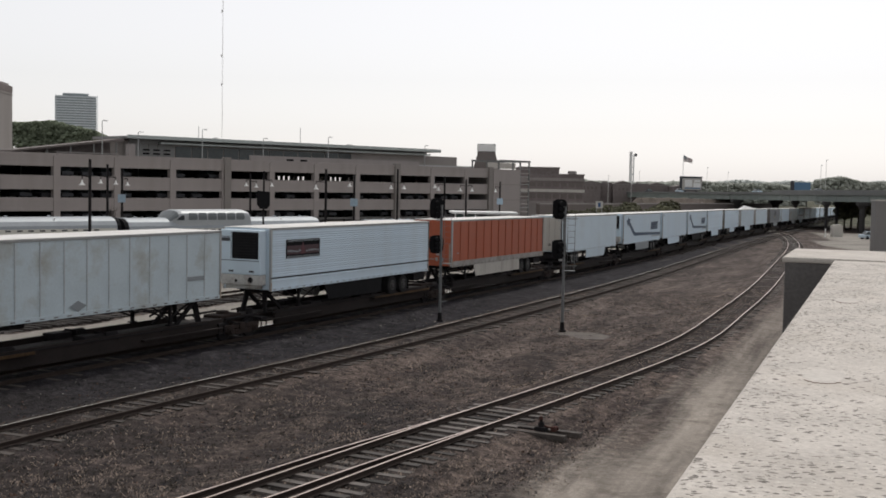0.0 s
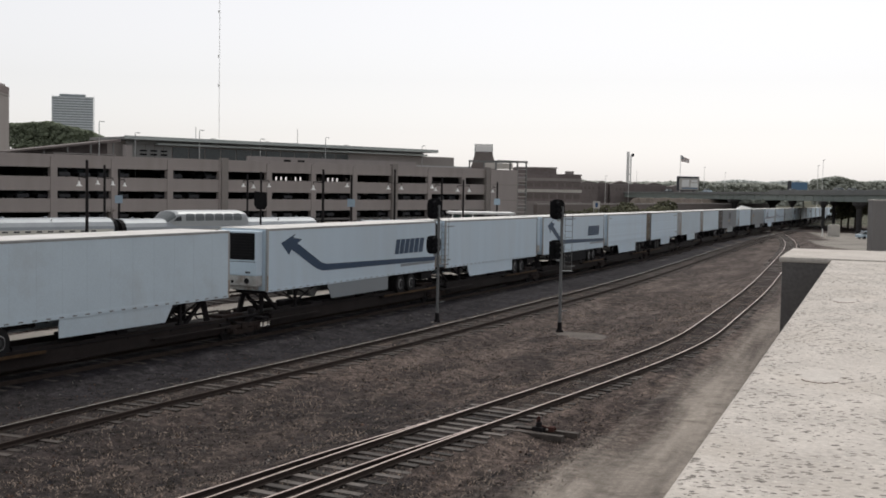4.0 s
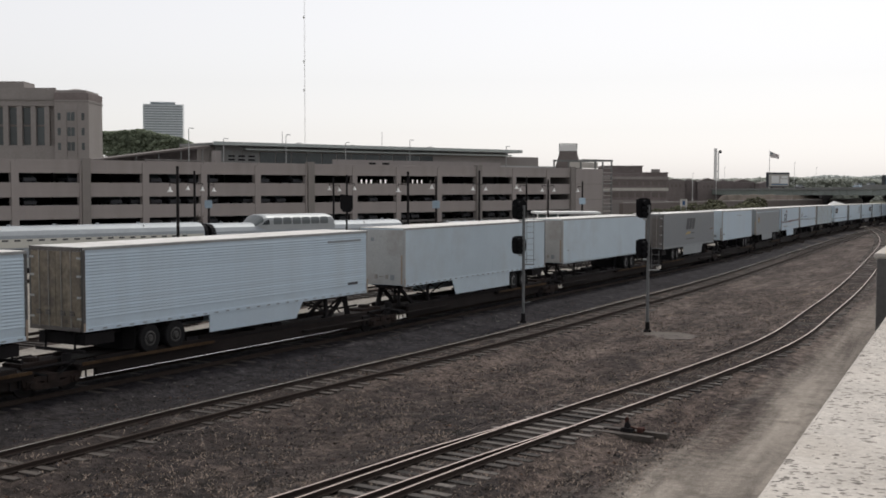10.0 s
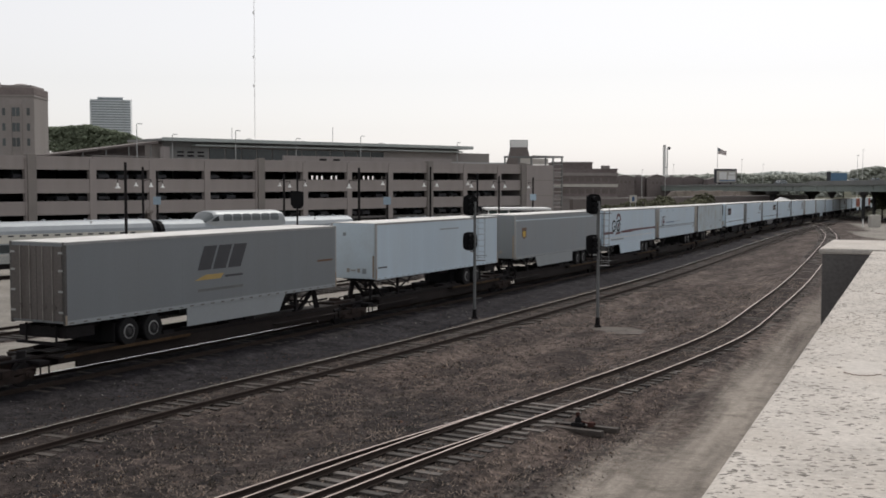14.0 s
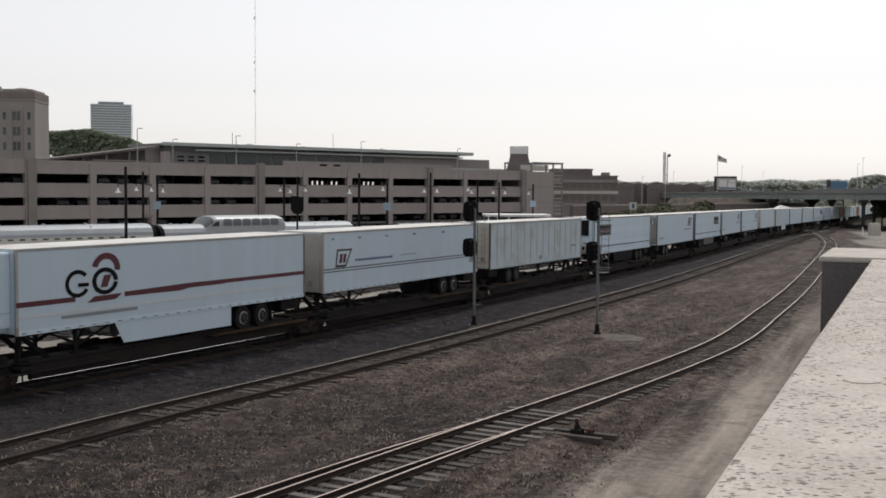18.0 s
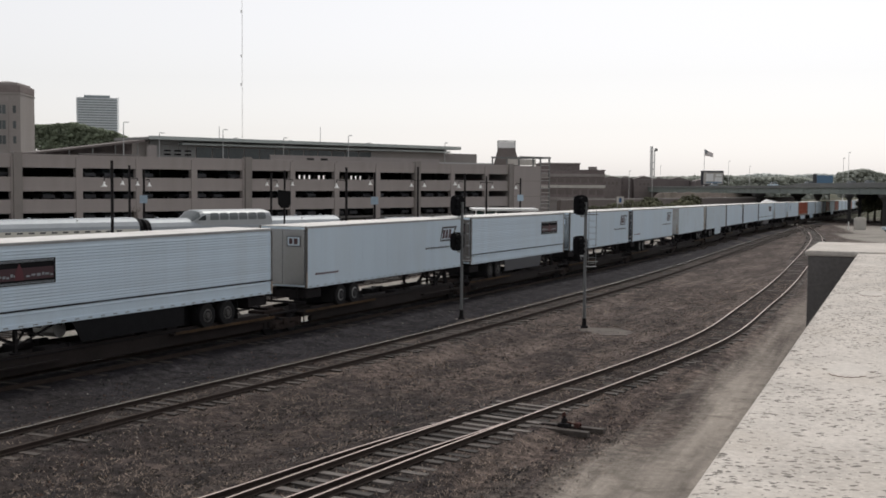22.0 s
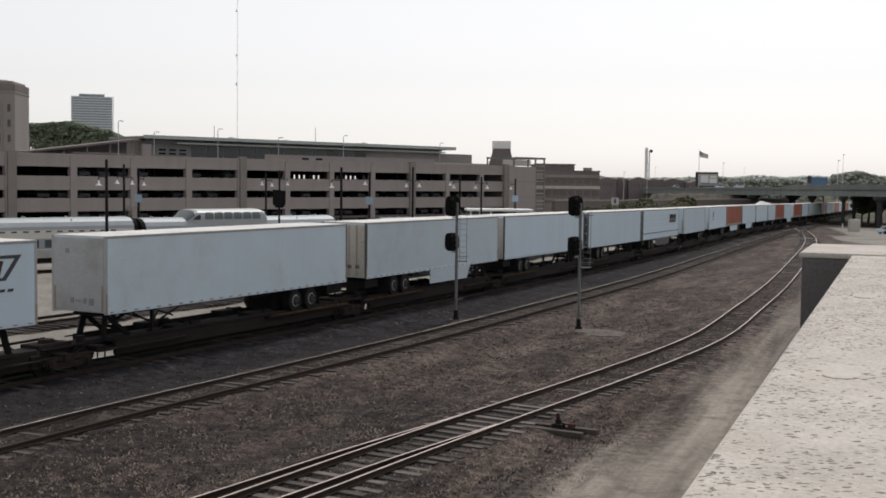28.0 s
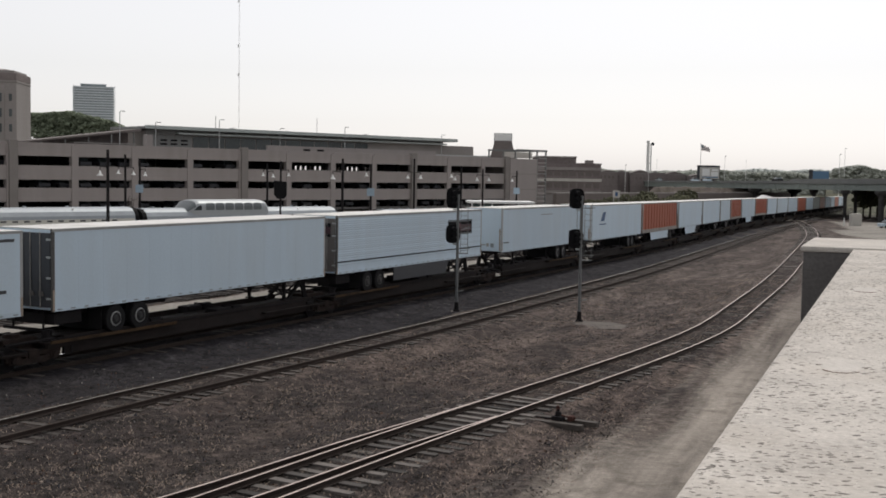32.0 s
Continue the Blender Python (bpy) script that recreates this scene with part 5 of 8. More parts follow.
            a, b = sorted((sy * (HW + 0.004), sy * (HW + 0.012)))
            box(bm, x - 0.10, x + 0.10, a, b, ZB + 0.045, ZB + 0.085)
        tagged(add("slot_strip", bm, "ltgrey" if body == "white" else "greydoor"), kind="stuff")
    # rear: two doors with lock rods and hinges
    dm = doors or ("dirtydoor" if body in ("white", "offwhite", "corrwhite") else "greydoor")
    for sy in (-1, 1):
        a, b = sorted((sy * 0.012, sy * (HW - 0.11)))
        d = add("rear_door", bx(h - 0.029, h + 0.012, a, b, ZB + 0.14, ZT - 0.15, 0.006), dm)
        if dm == "shinydoor":
            continue
        for yy in (0.30, 0.75):
            put("lock_rod", LOCK_ROD, d, q @ Matrix.Translation((h + 0.035, sy * yy, 0)))
        bm = bmesh.new()
        for zz in (ZB + 0.4, ZB + 1.1, ZB + 1.8, ZB + 2.4):
            a, b = sorted((sy * (HW - 0.26), sy * (HW - 0.06)))
            box(bm, h + 0.012, h + 0.03, a, b, zz, zz + 0.07)
        tagged(add("hinge_set", bm, "alu", d), kind="stuff")
        bm = bmesh.new()
        for yy in (0.30, 0.75):
            a, b = sorted((sy * (yy - 0.06), sy * (yy + 0.15)))
            box(bm, h + 0.04, h + 0.06, a, b, ZB + 0.62, ZB + 0.68)
            box(bm, h + 0.012, h + 0.05, a, b, ZB + 0.52, ZB + 0.60)
        add("lock_handle", bm, "greydoor", d, "worn lock handles")
    if doors == "tan":
        add("door_header", bx(h - 0.02, h + 0.02, -HW + 0.11, HW - 0.11, ZT - 0.145, ZT - 0.015, 0.006), "greydoor", None, "grimy dark door header")
        add("door_sill", bx(h - 0.02, h + 0.05, -HW + 0.11, HW - 0.11, ZB + 0.01, ZB + 0.135, 0.006), "greydoor", None, "grimy grey door sill")
    # chassis
    bm = bmesh.new()
    for sy in (-0.45, 0.45):
        box(bm, h - 6.6, h - 1.6, sy - 0.05, sy + 0.05, 1.62, ZB)
        box(bm, -h + 0.5, h - 0.1, sy - 0.04, sy + 0.04, ZB - 0.1, ZB)
    for x in np.arange(-h + 1.0, h - 0.5, 0.9):
        box(bm, x - 0.03, x + 0.03, -HW + 0.1, HW - 0.1, ZB - 0.08, ZB)
    add("chassis", bm, "steel")
    for x in (h - 3.05, h - 4.32):
        ax = add("axle", rod(bmesh.new(), (x, -1.2, 1.37), (x, 1.2, 1.37), 0.07, 10), "steel")
        for sy in (-1, 1):
            m = q @ Matrix.Translation((x, sy * 0.98, 1.37)) @ (Matrix.Identity(4) if sy > 0 else Matrix.Rotation(math.pi, 4, "Z"))
            w = put("wheel", TYRE, t, m)
            put("rim", RIM if style == "smooth" else RIM_DARK, w, Matrix.Translation((0, 0.004, 0)))
    # axle frame filled in as a black block, also deepening the underside's shade
    add("bogie_box", bx(h - 5.25, h - 2.38, -0.66, 0.66, 1.0, ZB - 0.005, 0.03), "black", None, "sliding axle frame as a solid block, blackened for shade")
    for sy in (-1, 1):
        a, b = sorted((sy * 0.62, sy * 1.22))
        add("mudflap", bx(h - 2.36, h - 2.34, a, b, 1.05, 1.75), "tyre")
    bm = bmesh.new()
    for sy in (-0.7, 0.7):
        rod(bm, (h - 0.15, sy, 1.25), (h - 0.15, sy, ZB), 0.04, 6)
    box(bm, h - 0.2, h - 0.1, -1.15, 1.15, 1.18, 1.28)
    add("rear_guard", bm, "steel")
    add("rear_frame", bx(h - 1.5, h - 0.22, -1.12, 1.12, 1.42, ZB - 0.09, 0.02), "steel", None, "black rear frame")
    if gear:
        for sy in (-0.95, 0.95):
            bm = bmesh.new()
            box(bm, -h + 2.75, -h + 2.87, sy - 0.06, sy + 0.06, 1.05, ZB, 0.01)
            box(bm, -h + 2.66, -h + 2.96, sy - 0.12, sy + 0.12, 1.02, 1.07, 0.01)
            beam(bm, (-h + 2.81, sy, 1.3), (-h + 3.7, sy * 0.6, ZB), 0.06, 0.06)
            add("landing_leg", bm, "steel")
        for p, e in (((2.81, 1.25), (4.5, ZB - 0.04)), ((2.9, ZB - 0.06), (4.0, 1.50)), ((2.81, 1.32), (1.6, ZB - 0.04))):
            for sy in (-0.95, 0.95):
                bm = bmesh.new()
                beam(bm, (-h + p[0], sy, p[1]), (-h + e[0], sy, e[1]), 0.05, 0.065)
                add("leg_brace", bm, "steel")
        bm = bmesh.new()
        beam(bm, (-h + 2.81, -0.95, 1.4), (-h + 2.81, 0.95, 1.7), 0.05, 0.05)
        add("cross_brace", bm, "steel")
    if skirt:
        x0, x1, z0 = skirt[:3]
        sk = skirt[3] if len(skirt) > 3 else ("white" if body == "orange" else body)
        for sy in (-1, 1):
            a, b = sorted((sy * (HW - 0.05), sy * (HW - 0.02)))
            bm = bmesh.new()
            poly(bm, [(-h + x0, ZB - 0.003), (-h + x0 + 0.45, z0), (-h + x1, z0), (-h + x1, ZB - 0.003)], a, b - a)
            add("side_skirt", bm, sk, None, "smooth skirt panel under the side")
    if reefer:
        bm = bmesh.new()
        box(bm, -h - 0.52, -h - 0.002, -1.06, 1.06, ZB + 0.72, ZT - 0.10, 0.07)
        u = add("cooling_unit", bm, "white", None, "white refrigeration unit on the nose")
        bm = bmesh.new()
        box(bm, -h - 0.50, -h - 0.002, -1.04, 1.04, ZB + 0.26, ZB + 0.73, 0.05)
        box(bm, -h - 0.36, -h - 0.002, -0.85, 0.85, ZB + 0.10, ZB + 0.27, 0.03)
        add("lower_housing", bm, "grimytan" if reefer == 1 else "white", u, "grimy off-white lower housing" if reefer == 1 else "white lower housing")
        bm = bmesh.new()
        box(bm, -h - 0.545, -h - 0.08, -0.98 if reefer == 1 else -0.75, 0.42 if reefer == 1 else 0.75, ZB + (1.42 if reefer == 1 else 2.05), ZT - 0.19, 0.05)
        g = add("grille", bm, "black", u, "black air grille")
        bm = bmesh.new()
        for k in range(9 if reefer == 1 else 4):
            zz = ZB + (1.50 if reefer == 1 else 2.12) + k * 0.125
            box(bm, -h - 0.552, -h - 0.54, -0.92 if reefer == 1 else -0.7, 0.36 if reefer == 1 else 0.7, zz, zz + 0.03)
        add("grille_slats", bm, "steel", g)
        bm = bmesh.new()
        box(bm, -h - 0.53, -h - 0.515, 0.52, 0.98, ZT - 0.62, ZT - 0.46)
        box(bm, -h - 0.53, -h - 0.515, 0.52, 0.98, ZT - 0.43, ZT - 0.40)
        for sy in (-0.62, 0.45):
            box(bm, -h - 0.53, -h - 0.515, sy - 0.12, sy + 0.12, ZB + 0.84, ZB + 0.92)
        add("vents", bm, "dkgrey", u)
        bm = bmesh.new()
        box(bm, -h - 0.527, -h - 0.516, -1.0, 1.0, ZB + 1.33, ZB + 1.36)
        box(bm, -h - 0.527, -h - 0.516, 0.455, 0.475, ZB + 1.36, ZT - 0.2)
        add("panel_joint", bm, "dkgrey", u)
        for yy, zz, r in ((-0.55, ZB + 0.50, 0.13), (0.2, ZB + 0.45, 0.07)):
            add("service_port", rod(bmesh.new(), (-h - 0.50, yy, zz), (-h - 0.512, yy, zz), r, 12), "steel", u)
        tk = bmesh.new()
        rod(tk, (-h + 5.2, -0.5, 1.55), (-h + 5.2, 0.5, 1.55), 0.28, 14)
        add("fuel_tank", tk, "alu")
    else:
        bm = bmesh.new()
        for sy in (-0.3, 0.3):
            box(bm, -h - 0.03, -h, sy - 0.08, sy + 0.08, ZB + 0.35, ZB + 0.55, 0.01)
        box(bm, -h - 0.02, -h, -0.14, 0.14, ZB + 0.42, ZB + 0.48)
        add("air_coupling", bm, "worngrey")
        for sy in (-1, 1):
            y0, y1 = sorted((sy * (HW - 0.20), sy * (HW - 0.11)))
            up = 0.4 + 1.1 * abs(math.sin(L * 5.1 + sy))
            add("rust_streak", bx(-h - 0.004, -h, y0, y1, ZB + 0.1, ZB + up), "rustpaint", None, "rust streak down the nose corner")
        for y0, y1, z0, z1 in ((-0.72, -0.50, 0.30, 0.55), (0.42, 0.60, 2.15, 2.32)):
            add("placard", bx(-h - 0.012, -h - 0.002, y0, y1, ZB + z0, ZB + z1), "ltgrey", None, "small grey placard")
    return t, add, h


def decal(add, h, nose_left, f0, f1, z0, z1, material, label, name="decal", pts=None, lift=0.0):
    """A painted shape on both sides; f0..f1 runs from left to right as the near side shows, z from 0 (bottom) to 1 (top)."""
    L = 2 * h
    for sy in (-1, 1):
        def X(f):
            f = f / (1.38 - 0.38 * f)
            u = f if nose_left else 1 - f
            return -h + u * L
        zz = lambda v: ZB + v * (ZT - ZB)
        if pts is None:
            P = [(X(f0), zz(z0)), (X(f1), zz(z0)), (X(f1), zz(z1)), (X(f0), zz(z1))]
        else:
            P = [(X(f), zz(v)) for f, v in pts]
        bm = bmesh.new()
        y = HW + 0.001 + lift if sy > 0 else -HW - 0.005 - lift
        poly(bm, P, y, 0.004)
        add(name, bm, material, None, label)


def glyphs(add, h, nl, f0, f1, z0, z1, n, material, label, slant=0.25, gap=0.25):
    """A row of slanted blocks standing for lettering."""
    w = (f1 - f0) / n
    s = slant * w
    for i in range(n):
        a = f0 + i * w
        decal(add, h, nl, 0, 0, 0, 0, material, label, "lettering_block", [(a, z0), (a + w * (1 - gap), z0), (a + w * (1 - gap) + s, z1), (a + s, z1)], lift=0.008)


def dress(kind, add, h, nl):
    if kind == "banner_l" or kind == "banner_r":
        f0, f1 = (0.102, 0.324) if kind == "banner_l" else (0.78, 0.936)
        decal(add, h, nl, f0, f1, 0.50, 0.80, "black", "black framed banner", "banner")
        m = (f0 + f1) / 2
        w = (f1 - f0) / 2
        for z0, z1 in ((0.512, 0.522), (0.528, 0.534), (0.778, 0.788), (0.766, 0.772)):
            decal(add, h, nl, f0 + 0.005, f1 - 0.005, z0, z1, "ltgrey", "thin pale border line", "border_line", lift=0.004)
        decal(add, h, nl, f0 + 0.006, f1 - 0.006, 0.56, 0.70, "maroon", "dull maroon banner field", "banner_field", lift=0.003)
        rng = random.Random(5)
        a = f0 + 0.010
        while a < f1 - 0.016:
            wd = w * rng.uniform(0.05, 0.11)
            if abs(a - m) > w * 0.13:
                lo = 0.595 + rng.uniform(-0.008, 0.008)
                decal(add, h, nl, a, a + wd, lo, lo + rng.uniform(0.018, 0.04), "ltgrey", "pale script strokes", "lettering_block", lift=0.008)
            a += wd * 1.35
        decal(add, h, nl, 0, 0, 0, 0, "dkred", "dark red emblem", "emblem", [(m - w * 0.13, 0.56), (m + w * 0.13, 0.56), (m + w * 0.10, 0.66), (m, 0.755), (m - w * 0.10, 0.66)], lift=0.010)
        decal(add, h, nl, 0.0, 1.0, 0.195, 0.215, "black", "thin black side stripe", "stripe", lift=0.004)
        if kind == "banner_r":
            for z0, z1, d0, mt, word in ((1.78, 2.42, 0.042, "black", "black framed banner on the rear doors"), (1.92, 2.26, 0.047, "maroon", "dull maroon banner field")):
                add("banner", bx(h + d0, h + d0 + 0.004, -0.95, 0.95, ZB + z0, ZB + z1), mt, None, word)
    elif kind == "arrow":
        decal(add, h, nl, 0, 0, 0, 0, "navy", "navy blue swept arrow stripe", "stripe", [(0.085, 0.76), (0.135, 0.56), (0.15, 0.645), (0.30, 0.30), (0.34, 0.245), (1.0, 0.195), (1.0, 0.275), (0.365, 0.355), (0.335, 0.385), (0.185, 0.745), (0.215, 0.80), (0.16, 0.84), (0.175, 0.90)])
        glyphs(add, h, nl, 0.765, 0.928, 0.40, 0.68, 6, "navy", "bold navy slanted lettering blocks", 0.35, 0.16)
        decal(add, h, nl, 0.80, 0.99, 0.15, 0.20, "ltgrey", "faint small lettering", "lettering_bar")
    elif kind == "small_nose":
        decal(add, h, nl, 0.02, 0.10, 0.86, 0.885, "ltgrey", "small blue-grey lettering", "lettering_bar")
    elif kind == "small_rear":
        decal(add, h, nl, 0.86, 0.975, 0.84, 0.87, "ltgrey", "small grey lettering", "lettering_bar")
        decal(add, h, nl, 0.93, 0.965, 0.16, 0.20, "dkgrey", "small dark lettering", "lettering_bar")
    elif kind == "slant_grey":
        glyphs(add, h, nl, 0.49, 0.655, 0.50, 0.83, 3, "dkgrey", "bold dark slanted lettering", 0.45, 0.15)
        decal(add, h, nl, 0, 0, 0, 0, "fadedgold", "faded gold swoosh", "stripe", [(0.478, 0.36), (0.573, 0.36), (0.585, 0.43), (0.52, 0.43)])
        decal(add, h, nl, 0.59, 0.655, 0.37, 0.40, "dkgrey", "small dark lettering", "lettering_bar")
        decal(add, h, nl, 0.49, 0.655, 0.20, 0.235, "galv", "faint lettering", "lettering_bar")
        decal(add, h, nl, 0.93, 0.985, 0.44, 0.47, "brown", "small brown lettering", "lettering_bar")
    elif kind == "shield":
        decal(add, h, nl, 0, 0, 0, 0, "brown", "brown shield emblem", "emblem", [(0.09, 0.50), (0.12, 0.44), (0.15, 0.50), (0.15, 0.70), (0.09, 0.70)])
        decal(add, h, nl, 0, 0, 0, 0, "yellow", "yellow shield centre", "emblem", [(0.10, 0.52), (0.12, 0.48), (0.14, 0.52), (0.14, 0.62), (0.10, 0.62)], lift=0.004)
        decal(add, h, nl, 0.0, 1.0, 0.86, 0.885, "offwhite", "pale side stripe", "stripe", lift=0.002)
    elif kind == "swirl":
        decal(add, h, nl, 0.0, 0.205, 0.325, 0.385, "dkred", "dark red side stripe", "stripe")
        decal(add, h, nl, 0, 0, 0, 0, "dkred", "dark red stepped stripe", "stripe", [(0.375, 0.325), (0.57, 0.32), (0.60, 0.345), (0.72, 0.345), (0.72, 0.41), (0.60, 0.41), (0.375, 0.385)])
        decal(add, h, nl, 0.72, 1.0, 0.355, 0.41, "dkred", "dark red stripe end", "stripe")
        decal(add, h, nl, 0.02, 0.97, 0.20, 0.218, "roofw", "thin pale rub rail", "stripe", lift=0.006)

        def ring(cx, cz, r0, r1, a0, a1, mt, lb, sx=0.028, n=16):
            o = []
            for i in range(n + 1):
                a = radians(a0 + (a1 - a0) * i / n)
                o.append((cx + sx * r1 * math.cos(a), cz + 0.17 * r1 * math.sin(a)))
            for i in range(n, -1, -1):
                a = radians(a0 + (a1 - a0) * i / n)
                o.append((cx + sx * r0 * math.cos(a), cz + 0.17 * r0 * math.sin(a)))
            decal(add, h, nl, 0, 0, 0, 0, mt, lb, "emblem", o, lift=0.004)
        ring(0.213, 0.54, 0.70, 1.0, 40, 330, "black", "black round letter shape", 0.043)
        ring(0.308, 0.545, 0.68, 1.0, 0, 352, "black", "black ring shape", 0.045)
        ring(0.312, 0.70, 0.70, 1.15, -10, 170, "dkred", "dark red swirl", 0.042)
        decal(add, h, nl, 0, 0, 0, 0, "dkred", "dark red swirl foot", "emblem", [(0.245, 0.295), (0.345, 0.305), (0.368, 0.375), (0.270, 0.365)], lift=0.008)
        decal(add, h, nl, 0, 0, 0, 0, "dkred", "dark red inner mark", "emblem", [(0.292, 0.47), (0.315, 0.47), (0.330, 0.62), (0.305, 0.62)], lift=0.008)
        decal(add, h, nl, 0, 0, 0, 0, "black", "black letter bar", "emblem", [(0.214, 0.50), (0.252, 0.50), (0.252, 0.545), (0.214, 0.545)], lift=0.006)
        decal(add, h, nl, 0.155, 0.42, 0.135, 0.175, "ltgrey", "grey lettering line", "lettering_bar")
    elif kind == "twin_stripe":
        decal(add, h, nl, 0, 1, 0.375, 0.392, "dkgrey", "dark side stripe", "stripe")
        decal(add, h, nl, 0, 1, 0.330, 0.345, "dkgrey", "thin dark stripe", "stripe")
        decal(add, h, nl, 0, 0, 0, 0, "dkgrey", "dark framed emblem", "emblem", [(0.085, 0.40), (0.16, 0.40), (0.20, 0.70), (0.095, 0.70)])
        decal(add, h, nl, 0, 0, 0, 0, "white", "white emblem field", "emblem", [(0.095, 0.44), (0.155, 0.44), (0.185, 0.665), (0.105, 0.665)], lift=0.004)
        glyphs(add, h, nl, 0.11, 0.16, 0.47, 0.62, 2, "dkred", "dark red letters", 0.3)
        glyphs(add, h, nl, 0.22, 0.47, 0.475, 0.515, 14, "blue", "small blue lettering", 0.1, 0.3)
        decal(add, h, nl, 0.52, 0.62, 0.50, 0.515, "ltgrey", "faint lettering", "lettering_bar")
        for k in range(5):
            decal(add, h, nl, 0.06 + k * 0.18, 0.078 + k * 0.18, 0.86, 0.885, "blue", "small square marker", "marker")
        decal(add, h, nl, 0.95, 0.975, 0.22, 0.30, "ltgrey", "small placard", "placard")
    elif kind == "corner_logo":
        decal(add, h, nl, 0, 0, 0, 0, "dkgrey", "dark framed emblem", "emblem", [(0.87, 0.55), (0.943, 0.55), (0.972, 0.84), (0.884, 0.84)])
        decal(add, h, nl, 0, 0, 0, 0, "white", "white emblem field", "emblem", [(0.878, 0.585), (0.937, 0.585), (0.959, 0.80), (0.891, 0.80)], lift=0.004)
        glyphs(add, h, nl, 0.883, 0.936, 0.605, 0.78, 3, "maroon", "dark maroon letters", 0.4, 0.22)
        glyphs(add, h, nl, 0.78, 0.96, 0.42, 0.455, 12, "dkgrey", "small dark lettering", 0.1, 0.3)
        glyphs(add, h, nl, 0.06, 0.22, 0.20, 0.23, 10, "dkred", "small red lettering", 0.1, 0.3)
        # plates that draw the logo's reflection on the rear door
        sg = 1 if not nl else -1
        for y0, y1, z0, z1, mt, d0, word in ((0.22, 0.98, 1.86, 2.36, "dkgrey", 0.013, "dark emblem frame on the rear door"), (0.28, 0.92, 1.92, 2.30, "white", 0.017, "white emblem field"), (0.36, 0.54, 1.98, 2.24, "maroon", 0.021, "dark maroon letter block"), (0.62, 0.82, 1.98, 2.24, "maroon", 0.021, "dark maroon letter block")):
            lo, hi = sorted((sg * y0, sg * y1))
            add("emblem", bx(h + d0, h + d0 + 0.004, lo, hi, ZB + z0, ZB + z1), mt, None, word)
    elif kind == "plates":
        decal(add, h, nl, 0.90, 0.95, 0.30, 0.36, "ltgrey", "small grey placards", "placard")
        decal(add, h, nl, 0, 0, 0, 0, "ltgrey", "diamond placard", "placard", [(0.56, 0.13), (0.585, 0.20), (0.61, 0.13), (0.585, 0.06)])
    elif kind == "front_id":
        decal(add, h, nl, 0.02, 0.10, 0.20, 0.225, "dkgrey", "small dark lettering", "lettering_bar")
        decal(add, h, nl, 0.55, 0.70, 0.80, 0.82, "ltgrey", "faint lettering", "lettering_bar")
    elif kind == "rear_id":
        decal(add, h, nl, 0.90, 0.985, 0.87, 0.905, "dkgrey", "dark identification lettering", "lettering_bar")
        decal(add, h, nl, 0.94, 0.97, 0.28, 0.32, "dkgrey", "small dark lettering", "lettering_bar")
    elif kind == "blue_mark":
        decal(add, h, nl, 0, 0, 0, 0, "blue", "small blue emblem", "emblem", [(0.22, 0.52), (0.30, 0.52), (0.33, 0.78), (0.27, 0.78)])
        decal(add, h, nl, 0.19, 0.34, 0.42, 0.45, "blue", "small blue lettering", "lettering_bar")
    elif kind == "patch":
        decal(add, h, nl, 0.06, 0.085, 0.28, 0.30, "ltgrey", "small scuff", "marker")


W, O = "white", "offwhite"
